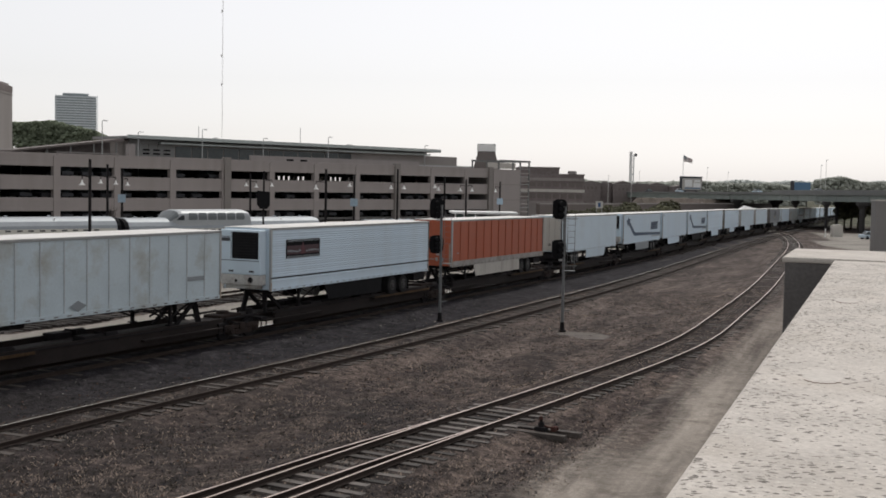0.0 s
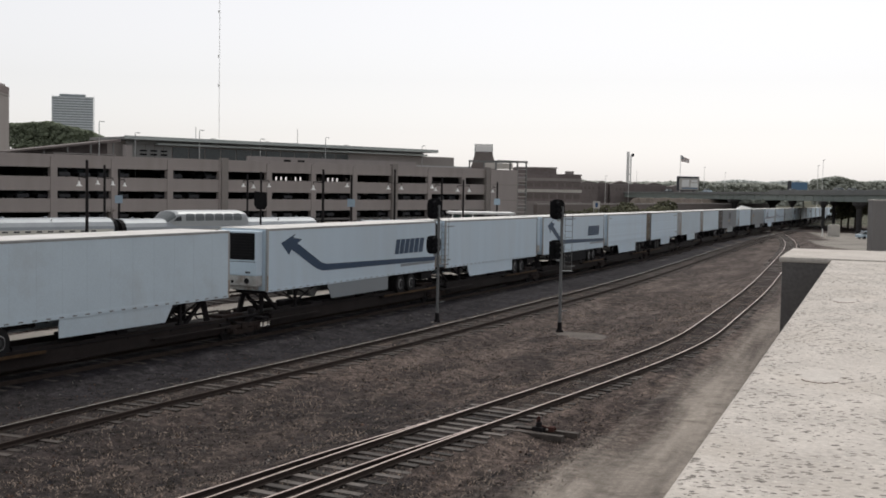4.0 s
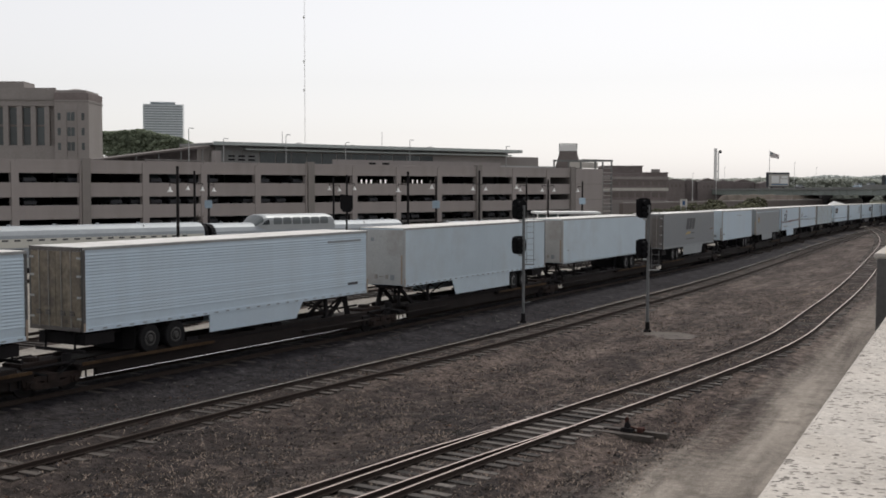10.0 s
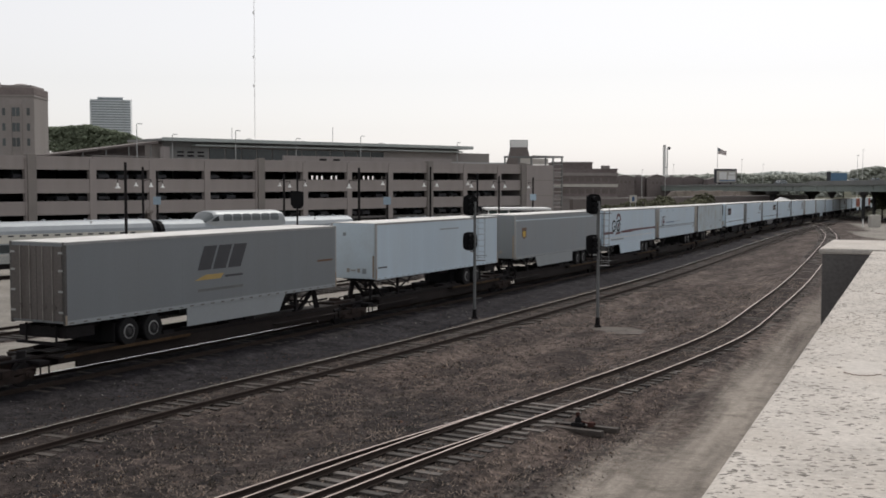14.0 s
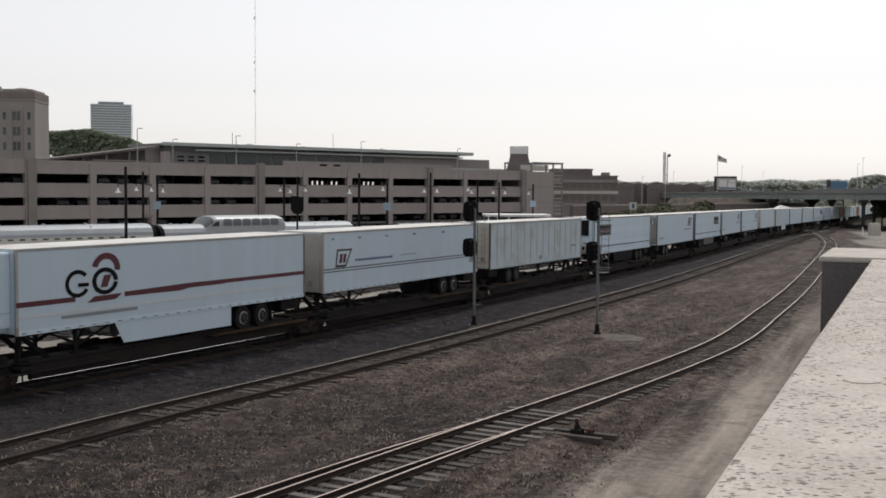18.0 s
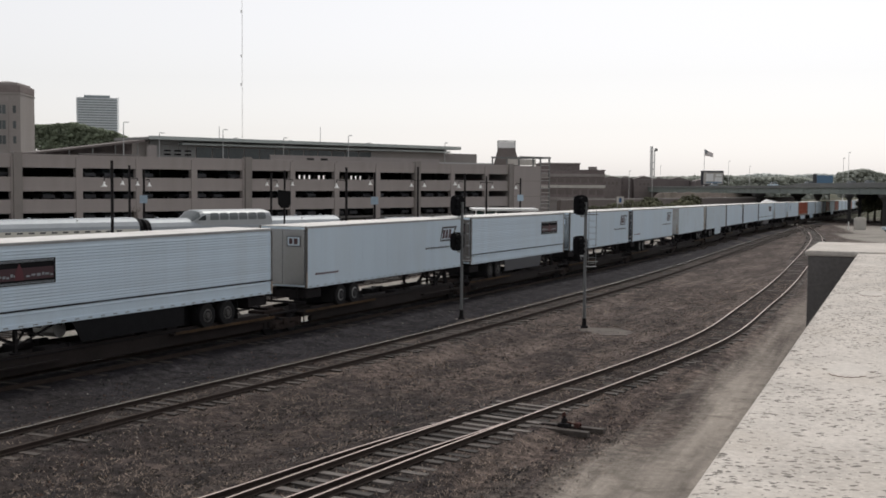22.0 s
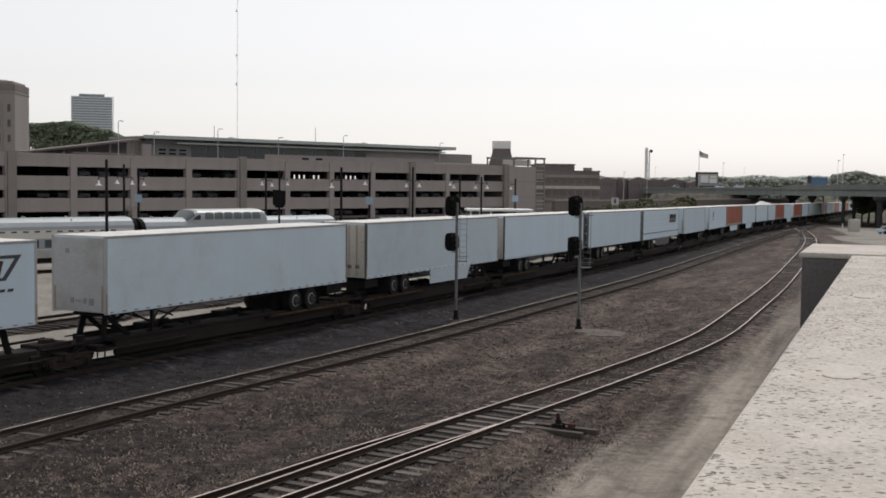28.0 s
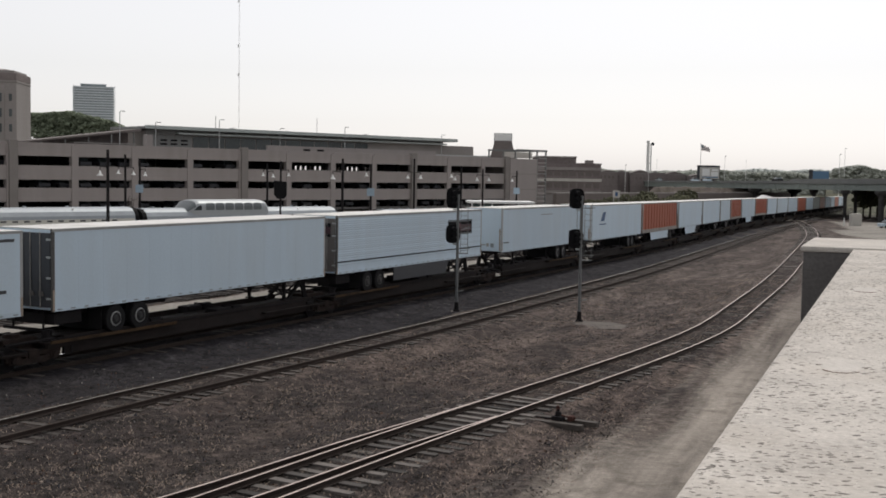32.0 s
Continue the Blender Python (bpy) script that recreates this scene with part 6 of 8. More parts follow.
# front end, rear end (metres along the train), nose leading, body, style, cooling unit, skirt, face, doors, markings, label
TRAIN = [
    (31.4, 47.8, 0, "corrwhite", "corr", 0, None, None, None, "plates", "white corrugated sheet-and-post trailer with dirty panels"),
    (51.36, 67.33, 1, W, "flute", 1, (4.6, 10.4, 1.15, "black"), None, W, "banner_l", "white ribbed refrigerated trailer with a black banner"),
    (70.55, 86.97, 1, "orange", "post", 0, (3.4, 11.6, 1.18, "dirtydoor"), None, None, "patch", "faded orange panelled van trailer with white skirt"),
    (91.37, 107.91, 0, O, "smooth", 0, (3.6, 9.6, 1.25), None, None, "", "plain aged-white van trailer with skirt, dirty rear doors"),
    (110.65, 127.98, 1, W, "smooth", 1, (5.2, 11.5, 1.2, "ltgrey"), None, W, "arrow", "white refrigerated trailer with blue arrow stripe"),
    (129.33, 145.55, 1, W, "smooth", 1, (3.4, 11.3, 1.22), None, W, "small_nose", "plain white refrigerated trailer with long skirt"),
    (146.92, 163.75, 1, W, "smooth", 1, (3.6, 11.5, 1.12, "black"), None, W, "arrow", "white refrigerated trailer with blue arrow stripe"),
    (165.21, 181.44, 1, W, "flute", 1, (4.0, 11.3, 1.15), None, W, "small_nose", "white finely ribbed refrigerated trailer with skirt"),
    (183.64, 200.26, 0, W, "flute", 0, (4.8, 10.5, 1.25), None, "tan", "small_rear", "white ribbed trailer with grimy tan rear doors"),
    (203.42, 219.93, 1, O, "smooth", 0, (4.8, 11.6, 1.15), "nosegrey", None, "", "plain aged-white van trailer with long skirt"),
    (222.68, 239.22, 1, O, "smooth", 0, None, "nosegrey", None, "patch", "plain aged-white van trailer without skirt"),
    (243.75, 260.34, 0, "grey", "smooth", 0, (4.0, 10.4, 1.2, "palegrey"), None, None, "slant_grey", "grey van trailer with dark slanted lettering and skirt"),
    (263.95, 278.77, 1, W, "smooth", 0, None, O, None, "front_id", "white trailer with small placards on its front"),
    (281.57, 298.10, 1, "ltgrey", "smooth", 0, (3.6, 11.0, 1.25, "palegrey"), "ltgrey", None, "shield", "grey van trailer with brown shield emblem"),
    (300.00, 316.03, 1, W, "smooth", 2, (4.4, 10.9, 1.15), None, None, "swirl", "white refrigerated trailer with red and black swirl"),
    (317.49, 334.08, 1, W, "smooth", 0, None, "alu", None, "twin_stripe", "white van trailer with thin stripes and bare metal front"),
    (335.90, 352.63, 0, "corrwhite", "corr", 0, None, None, None, "plates", "white sheet-and-post trailer with stained rear doors"),
    (355.88, 372.44, 1, W, "flute", 1, (5.0, 10.8, 1.15, "black"), None, None, "banner_l", "white ribbed refrigerated trailer with a black banner"),
    (375.06, 391.45, 0, W, "smooth", 0, None, None, "shinydoor", "corner_logo", "clean white van trailer with corner emblem"),
    (392.79, 409.45, 0, W, "flute", 0, (4.5, 11.2, 1.2, "dkgrey"), None, "greydoor", "banner_r", "white ribbed trailer with black banner and metal doors"),
    (410.85, 427.26, 0, W, "smooth", 0, None, None, "shinydoor", "corner_logo", "clean white van trailer with corner emblem"),
    (428.59, 445.52, 0, W, "smooth", 0, None, None, "dkgrey", "corner_logo", "clean white van trailer with corner emblem"),
    (448.65, 464.98, 1, O, "smooth", 0, None, "nosegrey", None, "", "plain aged-white van trailer"),
    (466.84, 483.73, 0, O, "smooth", 0, (4.2, 9.6, 1.15), None, None, "", "plain aged-white trailer with stained doors and skirt"),
    (484.81, 501.43, 0, W, "smooth", 0, None, None, None, "rear_id", "plain white van trailer with small identification marks"),
    (502.69, 519.49, 0, W, "smooth", 0, None, None, "dkgrey", "", "plain white van trailer"),
    (520.52, 537.50, 0, W, "flute", 0, (4.5, 11.2, 1.2, "dkgrey"), None, "greydoor", "banner_r", "white ribbed trailer with black banner and metal doors"),
    (540.82, 556.12, 1, W, "smooth", 0, None, W, None, "front_id", "plain white van trailer with placards on the front"),
    (559.61, 575.92, 1, W, "smooth", 0, None, None, None, "blue_mark", "white van trailer with small blue emblem"),
    (576.53, 592.52, 1, "orange", "post", 0, (3.4, 11.6, 1.18), None, None, "", "faded orange panelled van trailer"),
    (593.7, 609.0, 1, W, "smooth", 0, (4.0, 11.3, 1.15), None, None, "", "plain white van trailer with skirt"),
    (610.0, 624.5, 1, W, "smooth", 0, None, None, None, "", "plain white van trailer"),
    (625.4, 635.2, 1, O, "smooth", 0, None, None, None, "", "short aged-white van trailer"),
    (636.2, 647.2, 1, "orange", "post", 0, None, None, None, "", "short faded orange van trailer"),
    (648.2, 663.5, 1, W, "smooth", 0, (4.6, 11.0, 1.15), None, None, "", "plain white van trailer with skirt"),
    (664.4, 678.2, 1, "orange", "post", 0, None, None, None, "", "faded orange panelled van trailer"),
    (679.2, 691.6, 1, W, "smooth", 0, None, None, None, "", "plain white van trailer"),
]
_s0 = 692.8
for _i in range(11):
    _c = ("offwhite", "white", "orange", "white", "ltgrey", "orange", "white", "offwhite", "orange", "white", "white")[_i]
    TRAIN.append((_s0, _s0 + 15.0, 1, _c, "smooth", 0, None, None, None, "", {"orange": "faded orange van trailer far down the train", "ltgrey": "plain grey van trailer far down the train"}.get(_c, "plain white van trailer far down the train")))
    _s0 += 16.3

RIDERS = []


def make_train():
    for i, (a, b, nl, body, style, reefer, skirt, face, doors, marks, label) in enumerate(TRAIN):
        L = b - a
        gap = TRAIN[i + 1][0] - b if i + 1 < len(TRAIN) else 1.8
        t, add, h = make_trailer(L, bool(nl), body, style, reefer, skirt, face, doors)
        tagged(t, label)
        if marks:
            dress(marks, add, h, bool(nl))
        c = make_car(L, gap, bool(nl), 0.386 if i in (2, 8, 10, 11, 14, 15, 16, 19) else 0.372)
        RIDERS.append((t, a, b))
        RIDERS.append((c, a, b))
        for ob in (t, c):
            ob.matrix_basis = unit_pose(a, b)


def motions():
    times = [0, 0.1] + [float(k) for k in range(1, 32)] + [31.9, 32]
    for ob, a, b in RIDERS:
        walk(ob, [(t, unit_pose(a - gone(t), b - gone(t))) for t in times])
    for ob, p, q, t0 in VEHICLES:
        v = (Vector(q) - Vector(p)) / 32.0
        turn = (Vector(q) - Vector(p)).to_track_quat("X", "Z").to_matrix().to_4x4()
        walk(ob, [(t, Matrix.Translation(Vector(p) + v * t) @ turn) for t in (0, 0.1, 8, 16, 24, 31.9, 32)])
    for ob, base, swing in FLAGS:
        walk(ob, [(t, base @ Matrix.Rotation(radians(swing * math.sin(t * 1.9 + 0.6 * math.sin(t * 0.7)) - 14), 4, "Z")) for t in [k * 0.8 for k in range(41)]])


VEHICLES, FLAGS = [], []
make_train()


# ---- parking garage ----
def frame_at(x, y, phi):
    return Matrix.Translation((x, y, 0)) @ Matrix.Rotation(phi, 4, "Z")


def make_garage():
    g = thing("parking_garage", "four-level beige precast concrete parking garage with long dark openings", "parking garage")
    g.matrix_basis = frame_at(-48.2, 166.3, 0.815)
    B, U0, top = 9.409, -7.945, 10.04
    rng = random.Random(21)
    bands = [(8.22, top), (5.0, 6.95), (2.02, 3.90)]
    edges = [U0 + B * i for i in range(-6, 10)] + [83.9]
    col = part("column", bx(-0.5, 0.5, -0.12, 0.7, -1.5, top - 0.35, 0.02), "beige", g)
    col.location.x = edges[0]
    for u in edges[1:]:
        c = share("column", col, g, Matrix.Translation((u, 0, 0)))
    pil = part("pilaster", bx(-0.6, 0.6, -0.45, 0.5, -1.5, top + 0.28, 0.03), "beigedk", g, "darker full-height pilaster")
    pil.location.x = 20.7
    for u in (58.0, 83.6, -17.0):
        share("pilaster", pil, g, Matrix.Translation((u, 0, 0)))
    proto_panels = {}
    for z0, z1 in bands:
        for a, b in zip(edges[:-1], edges[1:]):
            key = (round(b - a, 2), z0)
            bm = bx(0.0, b - a - 0.05, 0.0, 0.28, z0, z1, 0.02)
            box(bm, 0.0, b - a - 0.05, -0.035, 0.0, z1 - 0.42, z1 - 0.30)
            if key in proto_panels:
                bm.free()
                share("spandrel_panel", proto_panels[key], g, Matrix.Translation((a + 0.025, 0, 0)))
            else:
                p = part("spandrel_panel", bm, "beige", g)
                p.location.x = a + 0.025
                proto_panels[key] = p
    part("base_wall", bx(edges[0], 22, 0.0, 0.3, -1.5, 0.92), "beige", g)
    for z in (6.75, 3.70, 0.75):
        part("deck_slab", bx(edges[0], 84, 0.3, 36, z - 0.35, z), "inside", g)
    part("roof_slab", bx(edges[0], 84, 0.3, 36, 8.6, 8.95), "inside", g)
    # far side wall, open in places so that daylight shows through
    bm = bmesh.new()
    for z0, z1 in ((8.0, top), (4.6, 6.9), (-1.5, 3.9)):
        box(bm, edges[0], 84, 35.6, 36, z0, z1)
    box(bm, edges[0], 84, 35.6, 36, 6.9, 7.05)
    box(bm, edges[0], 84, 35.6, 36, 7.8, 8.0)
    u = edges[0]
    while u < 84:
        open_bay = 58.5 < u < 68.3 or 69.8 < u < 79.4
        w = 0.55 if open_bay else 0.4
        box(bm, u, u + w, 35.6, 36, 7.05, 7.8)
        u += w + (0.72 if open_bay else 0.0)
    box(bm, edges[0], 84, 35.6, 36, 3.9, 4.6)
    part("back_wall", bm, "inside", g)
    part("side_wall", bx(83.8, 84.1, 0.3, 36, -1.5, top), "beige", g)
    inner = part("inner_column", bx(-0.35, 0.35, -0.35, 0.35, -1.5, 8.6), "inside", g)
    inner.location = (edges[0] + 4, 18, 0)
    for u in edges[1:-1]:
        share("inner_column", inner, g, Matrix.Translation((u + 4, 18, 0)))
    tower = part("stair_tower", bx(84.12, 92.3, -0.6, 9, -1.5, top - 0.1, 0.03), "beige", g, "plain beige stair tower")
    for z in (3.9, 6.95):
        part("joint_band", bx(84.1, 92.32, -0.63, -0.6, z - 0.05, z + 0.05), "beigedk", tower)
    stair = part("open_stair", bx(92.32, 95.3, 2.2, 8.6, -1.5, 0.9), "beige", g, "open concrete stair with landings")
    for k in range(6):
        z = 1.4 + k * 1.55
        part("landing", bx(92.32, 95.4, -0.5, 6, z, z + 0.22), "beige", stair)
        part("stair_rail", bx(92.4, 95.35, -0.5, -0.44, z + 0.95, z + 1.05), "alu", stair)
    for u in (92.45, 95.25):
        part("stair_post", bx(u - 0.13, u + 0.13, -0.5, -0.25, -1.5, top + 1.5), "bridgetop", stair)
    bm = bmesh.new()
    for u in (86.2, 90.6):
        for v in (0, 7):
            box(bm, u - 0.12, u + 0.12, v - 0.12, v + 0.12, top - 0.2, top + 1.5)
    for v in (-0.5, 7):
        box(bm, 86.0, 95.4, v - 0.12, v + 0.12, top + 1.45, top + 1.8)
    for u in (86.2, 90.6, 95.2):
        box(bm, u - 0.1, u + 0.1, -0.4, 7, top + 1.45, top + 1.7)
    part("roof_frame", bm, "bridgetop", tower, "open steel roof frame")
    part("roof_glazing", bx(86.4, 95.0, 3.0, 3.06, top + 0.1, top + 1.3), "paleconc", tower, "pale translucent screen")
    # upper parapet of the ramp behind the top level
    part("ramp_parapet", bx(36, 78, 14, 14.4, 9.2, 11.2), "beige", g, "raised ramp parapet")
    part("penthouse", bx(8.3, 9.4, 8, 9.0, 8.9, 12.0, 0.03), "beige", g, "small rooftop stair head")
    bm = bmesh.new()
    for u in (44, 47.2):
        box(bm, u, u + 1.6, 13.96, 14.0, 10.4, 10.75)
    part("ramp_vents", bm, "black", g)
    lamp = thing("roof_light_pole", "thin galvanised light pole on the garage roof", "light pole", group="garage roof lights")
    bm = bmesh.new()
    rod(bm, (0, 0, -1.0), (0, 0, 6.2), 0.09, 8, 0.06)
    part("pole", bm, "alu", lamp)
    bm = bmesh.new()
    rod(bm, (0, 0, 6.15), (0.15, 0, 6.36), 0.05, 6)
    rod(bm, (0.15, 0, 6.36), (0.45, 0, 6.36), 0.05, 6)
    part("arm", bm, "alu", lamp)
    part("lamp_head", bx(0.38, 0.92, -0.14, 0.14, 6.25, 6.37, 0.03), "alu", lamp)
    base = g.matrix_basis
    for i, (u, h) in enumerate(((8.95, 7.0), (15.5, 5.5), (28.0, 6.5), (41.05, 5.5), (56.45, 6.4), (82.65, 5.8))):
        m = base @ Matrix.Translation((u, 17, 8.95 - 6.4 + h))
        if i == 0:
            lamp.matrix_basis = m
        else:
            copy_thing(lamp, m)
    # parked cars half seen through the openings
    car = make_sedan("dkgrey", "parked car half hidden on a garage deck", "cars parked in the garage")
    first = True
    cols = ("dkgrey", "white", "ltgrey", "black", "blue")
    for z in (6.75, 3.70, 0.75):
        for u in np.arange(edges[0] + 3, 80, 3.1):
            if rng.random() < 0.45 or (z > 6 and u > 20):
                continue
            m = base @ Matrix.Translation((u, 3.4, z)) @ Matrix.Rotation(math.pi / 2, 4, "Z")
            if first:
                car.matrix_basis = m
                first = False
            else:
                k = copy_thing(car, m)


def make_sedan(colour, label, group):
    c = thing("car", label, "car", group=group)
    bm = bmesh.new()
    box(bm, -2.2, 2.2, -0.88, 0.88, 0.30, 0.85, 0.10)
    part("body", bm, colour, c)
    bm = bmesh.new()
    v = [bm.verts.new(p) for p in ((-1.7, -0.8, 0.85), (1.1, -0.8, 0.85), (0.5, -0.65, 1.42), (-1.1, -0.65, 1.42), (-1.7, 0.8, 0.85), (1.1, 0.8, 0.85), (0.5, 0.65, 1.42), (-1.1, 0.65, 1.42))]
    for q in ((0, 1, 2, 3), (5, 4, 7, 6), (1, 5, 6, 2), (4, 0, 3, 7), (3, 2, 6, 7)):
        bm.faces.new([v[i] for i in q])
    part("cabin", bm, "glass", c)
    part("car_roof", bx(-1.1, 0.5, -0.66, 0.66, 1.40, 1.45, 0.02), colour, c)
    for x in (-1.35, 1.35):
        for y in (-0.78, 0.78):
            part("wheel", rod(bmesh.new(), (x, y - 0.1, 0.32), (x, y + 0.1, 0.32), 0.32, 12), "tyre", c)
    return c


make_garage()


# ---- buildings behind the garage ----
def make_long_building():
    b = thing("office_building", "long low grey office building with overhanging flat roof and glass band", "building")
    b.matrix_basis = frame_at(-56.2, 215.0, 0.775)
    part("wall", bx(-2, 74, 1.2, 11, 8.9, 13.9), "bldg2", b)
    part("ground_floor", bx(-2, 18, 1.4, 11, -3, 8.88), "bldg2", b)
    for i in range(7):
        part("stilt", bx(22 + i * 8, 22.7 + i * 8, 4, 4.7, -3, 8.9), "bldg2", b)
    part("roof", bx(-3.5, 76.5, -1.2, 12, 14.05, 14.55, 0.05), "bldg", b, "thin overhanging roof slab")
    part("fascia", bx(-3.5, 76.5, -1.35, -1.2, 14.12, 14.75), "palegreen", b, "pale grey-green roof fascia")
    part("eaves_band", bx(4, 74, -0.4, 0.9, 13.30, 13.62), "palegreen", b, "thin pale eaves band")
    part("soffit_beam", bx(-2, 74, 0.9, 1.2, 13.3, 14.05), "bldg", b)
    w = part("window", bx(0, 3.4, 1.10, 1.18, 10.7, 13.0), "glass", b)
    w.location.x = 8.0
    for i in range(1, 12):
        share("window", w, b, Matrix.Translation((8.0 + i * 3.65, 0, 0)))
    for i in range(5):
        part("wall_panel", bx(-1.6 + i * 1.9, 0.1 + i * 1.9, 1.12, 1.2, 9.0, 13.2, 0.02), "bldg", b)
    for i in range(3):
        for z in (12.0, 11.3):
            part("louvre", bx(1.0 + i * 2.2, 2.4 + i * 2.2, 1.05, 1.12, z, z + 0.3), "black", b)
    part("end_block", bx(74, 86, 3, 30, -3, 13.3), "bldg2", b, "lower taupe end block")
    part("parapet_strip", bx(60, 96, -2.0, -1.6, 10.6, 11.1), "alu", b, "pale canopy edge")
    # sloping wing
    bm = bmesh.new()
    v = [bm.verts.new(p) for p in ((-25, -1.2, 10.95), (-4.2, -1.2, 13.55), (-4.2, 5, 13.55), (-25, 5, 10.95), (-25, -1.2, 11.22), (-4.2, -1.2, 13.98), (-4.2, 5, 13.98), (-25, 5, 11.22))]
    for q in ((3, 2, 1, 0), (4, 5, 6, 7), (0, 1, 5, 4), (1, 2, 6, 5), (2, 3, 7, 6), (3, 0, 4, 7)):
        bm.faces.new([v[i] for i in q])
    part("sloping_roof", bm, "brownroof", b, "low sloping canopy roof")
    bm = bmesh.new()
    poly(bm, [(-24, -3), (-4.3, -3), (-4.3, 13.4), (-24, 10.95)], 3.6, 0.4)
    part("wing_wall", bm, "warehouse", b, "dark recessed wall")
    part("flat_canopy", bx(-17, -5, -0.8, 3.4, 11.0, 11.25, 0.02), "bldg2", b, "thin flat canopy")
    for i in range(5):
        part("canopy_post", rod(bmesh.new(), (-23 + i * 4.4, -0.6, -3), (-23 + i * 4.4, -0.6, 11.15 + i * 0.55), 0.14, 8), "bldg", b)
    for x, z, r in ((17, 14.75, 1.1), (51, 14.75, 1.1), (30, 14.75, 0.9)):
        bm = bmesh.new()
        bmesh.ops.create_uvsphere(bm, u_segments=14, v_segments=8, radius=r, matrix=Matrix.Translation((x, 1.0, z - 0.3)) @ Matrix.Diagonal((1, 1, 0.6, 1)))
        part("roof_vent", bm, "alu", b, "domed metal roof vent")
    for x, hgt in ((46, 4.0), (20, 3.2)):
        part("roof_antenna", rod(bmesh.new(), (x, 12, 14.5), (x, 12, 14.5 + hgt), 0.06, 6), "alu", b)


make_long_building()


def make_dark_tower():
    b = thing("tapered_tower", "dark tapered rooftop tower carrying an open billboard frame", "tower")
    b.location = (9.2, 250, 0)
    bm = bmesh.new()
    rings = [[(sx * w, sy * w, z) for sx, sy in ((-1, -1), (1, -1), (1, 1), (-1, 1))] for w, z in ((3.2, -3), (2.6, 10.8), (1.75, 14.0))]
    vv = [[bm.verts.new(p) for p in r] for r in rings]
    for a, c in zip(vv[:-1], vv[1:]):
        for i in range(4):
            bm.faces.new((a[i], a[(i + 1) % 4], c[(i + 1) % 4], c[i]))
    bm.faces.new(vv[-1])
    part("tower_body", bm, "brownroof", b)
    bm = bmesh.new()
    for x in (-1.85, 1.85):
        for y in (-1.0, 1.0):
            box(bm, x - 0.08, x + 0.08, y - 0.08, y + 0.08, 12.6, 15.6)
    for z in (14.1, 15.5):
        for y in (-1.0, 1.0):
            box(bm, -1.9, 1.9, y - 0.07, y + 0.07, z, z + 0.12)
    beam(bm, (-1.85, -1.0, 14.2), (1.85, -1.0, 15.5), 0.08, 0.08)
    part("sign_frame", bm, "alu", b)
    part("sign_panel", bx(-1.75, 1.75, -1.12, -1.07, 13.9, 15.4), "lampw", b, "blank pale sign panel")


make_dark_tower()


def make_brick_blocks():
    b = thing("office_block", "stepped brown brick office block with pale floor bands", "building", at=(18.0, 300, 0))
    part("wall", bx(0, 18.5, 0, 20, -3.5, 9.75), "bldg2", b)
    part("upper_storey", bx(2, 12.2, 1.5, 20, 9.75, 11.45), "warehouse", b)
    part("roof_edge", bx(1.8, 12.4, 1.2, 20, 11.45, 11.8), "bldg2", b, "pale roof edge")
    part("roof_edge", bx(12.2, 18.7, -0.3, 20, 9.75, 10.05), "warehouse", b)
    for z0, z1 in ((8.2, 8.95), (5.3, 6.05), (2.2, 2.9)):
        part("floor_band", bx(-0.1, 18.7, -0.35, 0, z0, z1), "paleconc" if z0 == 5.3 else "stone", b, "pale concrete floor band")
    for z0, z1 in ((8.97, 9.7), (6.1, 8.18), (3.0, 5.25)):
        part("brick_strip", bx(0, 18.5, -0.12, 0, z0, z1), "warehouse", b)
        if z1 - z0 > 1:
            w = part("window", bx(0.4, 2.0, -0.16, -0.12, z0 + 0.6, z1 - 0.35), "brownroof", b)
            for i in range(1, 9):
                share("window", w, b, Matrix.Translation((i * 2.02, 0, 0)))
    part("roof_unit", bx(15, 17, 4, 7, 9.75, 10.9, 0.05), "bldg2", b)
    # low sooty warehouses behind the highway ramp
    rng = random.Random(4)
    x = 54.0
    for w, h, d in ((7.5, 8.3, 450), (5.0, 8.4, 455), (8.5, 8.0, 452), (6.0, 8.3, 456), (9.0, 7.8, 460), (7.0, 7.4, 450), (5.0, 8.2, 462)):
        b = thing("warehouse", "low sooty brown brick warehouse beyond the yard", "warehouse", group="brown warehouses", at=(x, d, 0))
        part("wall", bx(0, w - 0.2, 0, 14, -4.5, h), "warehouse", b)
        part("coping", bx(-0.1, w - 0.1, -0.15, 14, h, h + 0.25), "bldg2", b)
        for i in range(int(w // 1.6)):
            if rng.random() < 0.45:
                part("window", bx(0.4 + i * 1.6, 1.2 + i * 1.6, -0.06, 0, h - 2.3, h - 1.2), "brownroof", b)
        if w > 6.5:
            bm = bmesh.new()
            poly(bm, [(0.2, h + 0.25), (w - 0.4, h + 0.25), (w * 0.5, h + 0.25 + rng.uniform(0.7, 1.3))], 1.0, 10.0)
            part("gable_roof", bm, "brownroof", b, "low dark gable roof")
        else:
            part("roof_unit", bx(w * 0.3, w * 0.3 + rng.uniform(0.8, 2.2), 3, 6, h + 0.25, h + rng.uniform(0.7, 1.2)), "bldg2", b)
        x += w


make_brick_blocks()


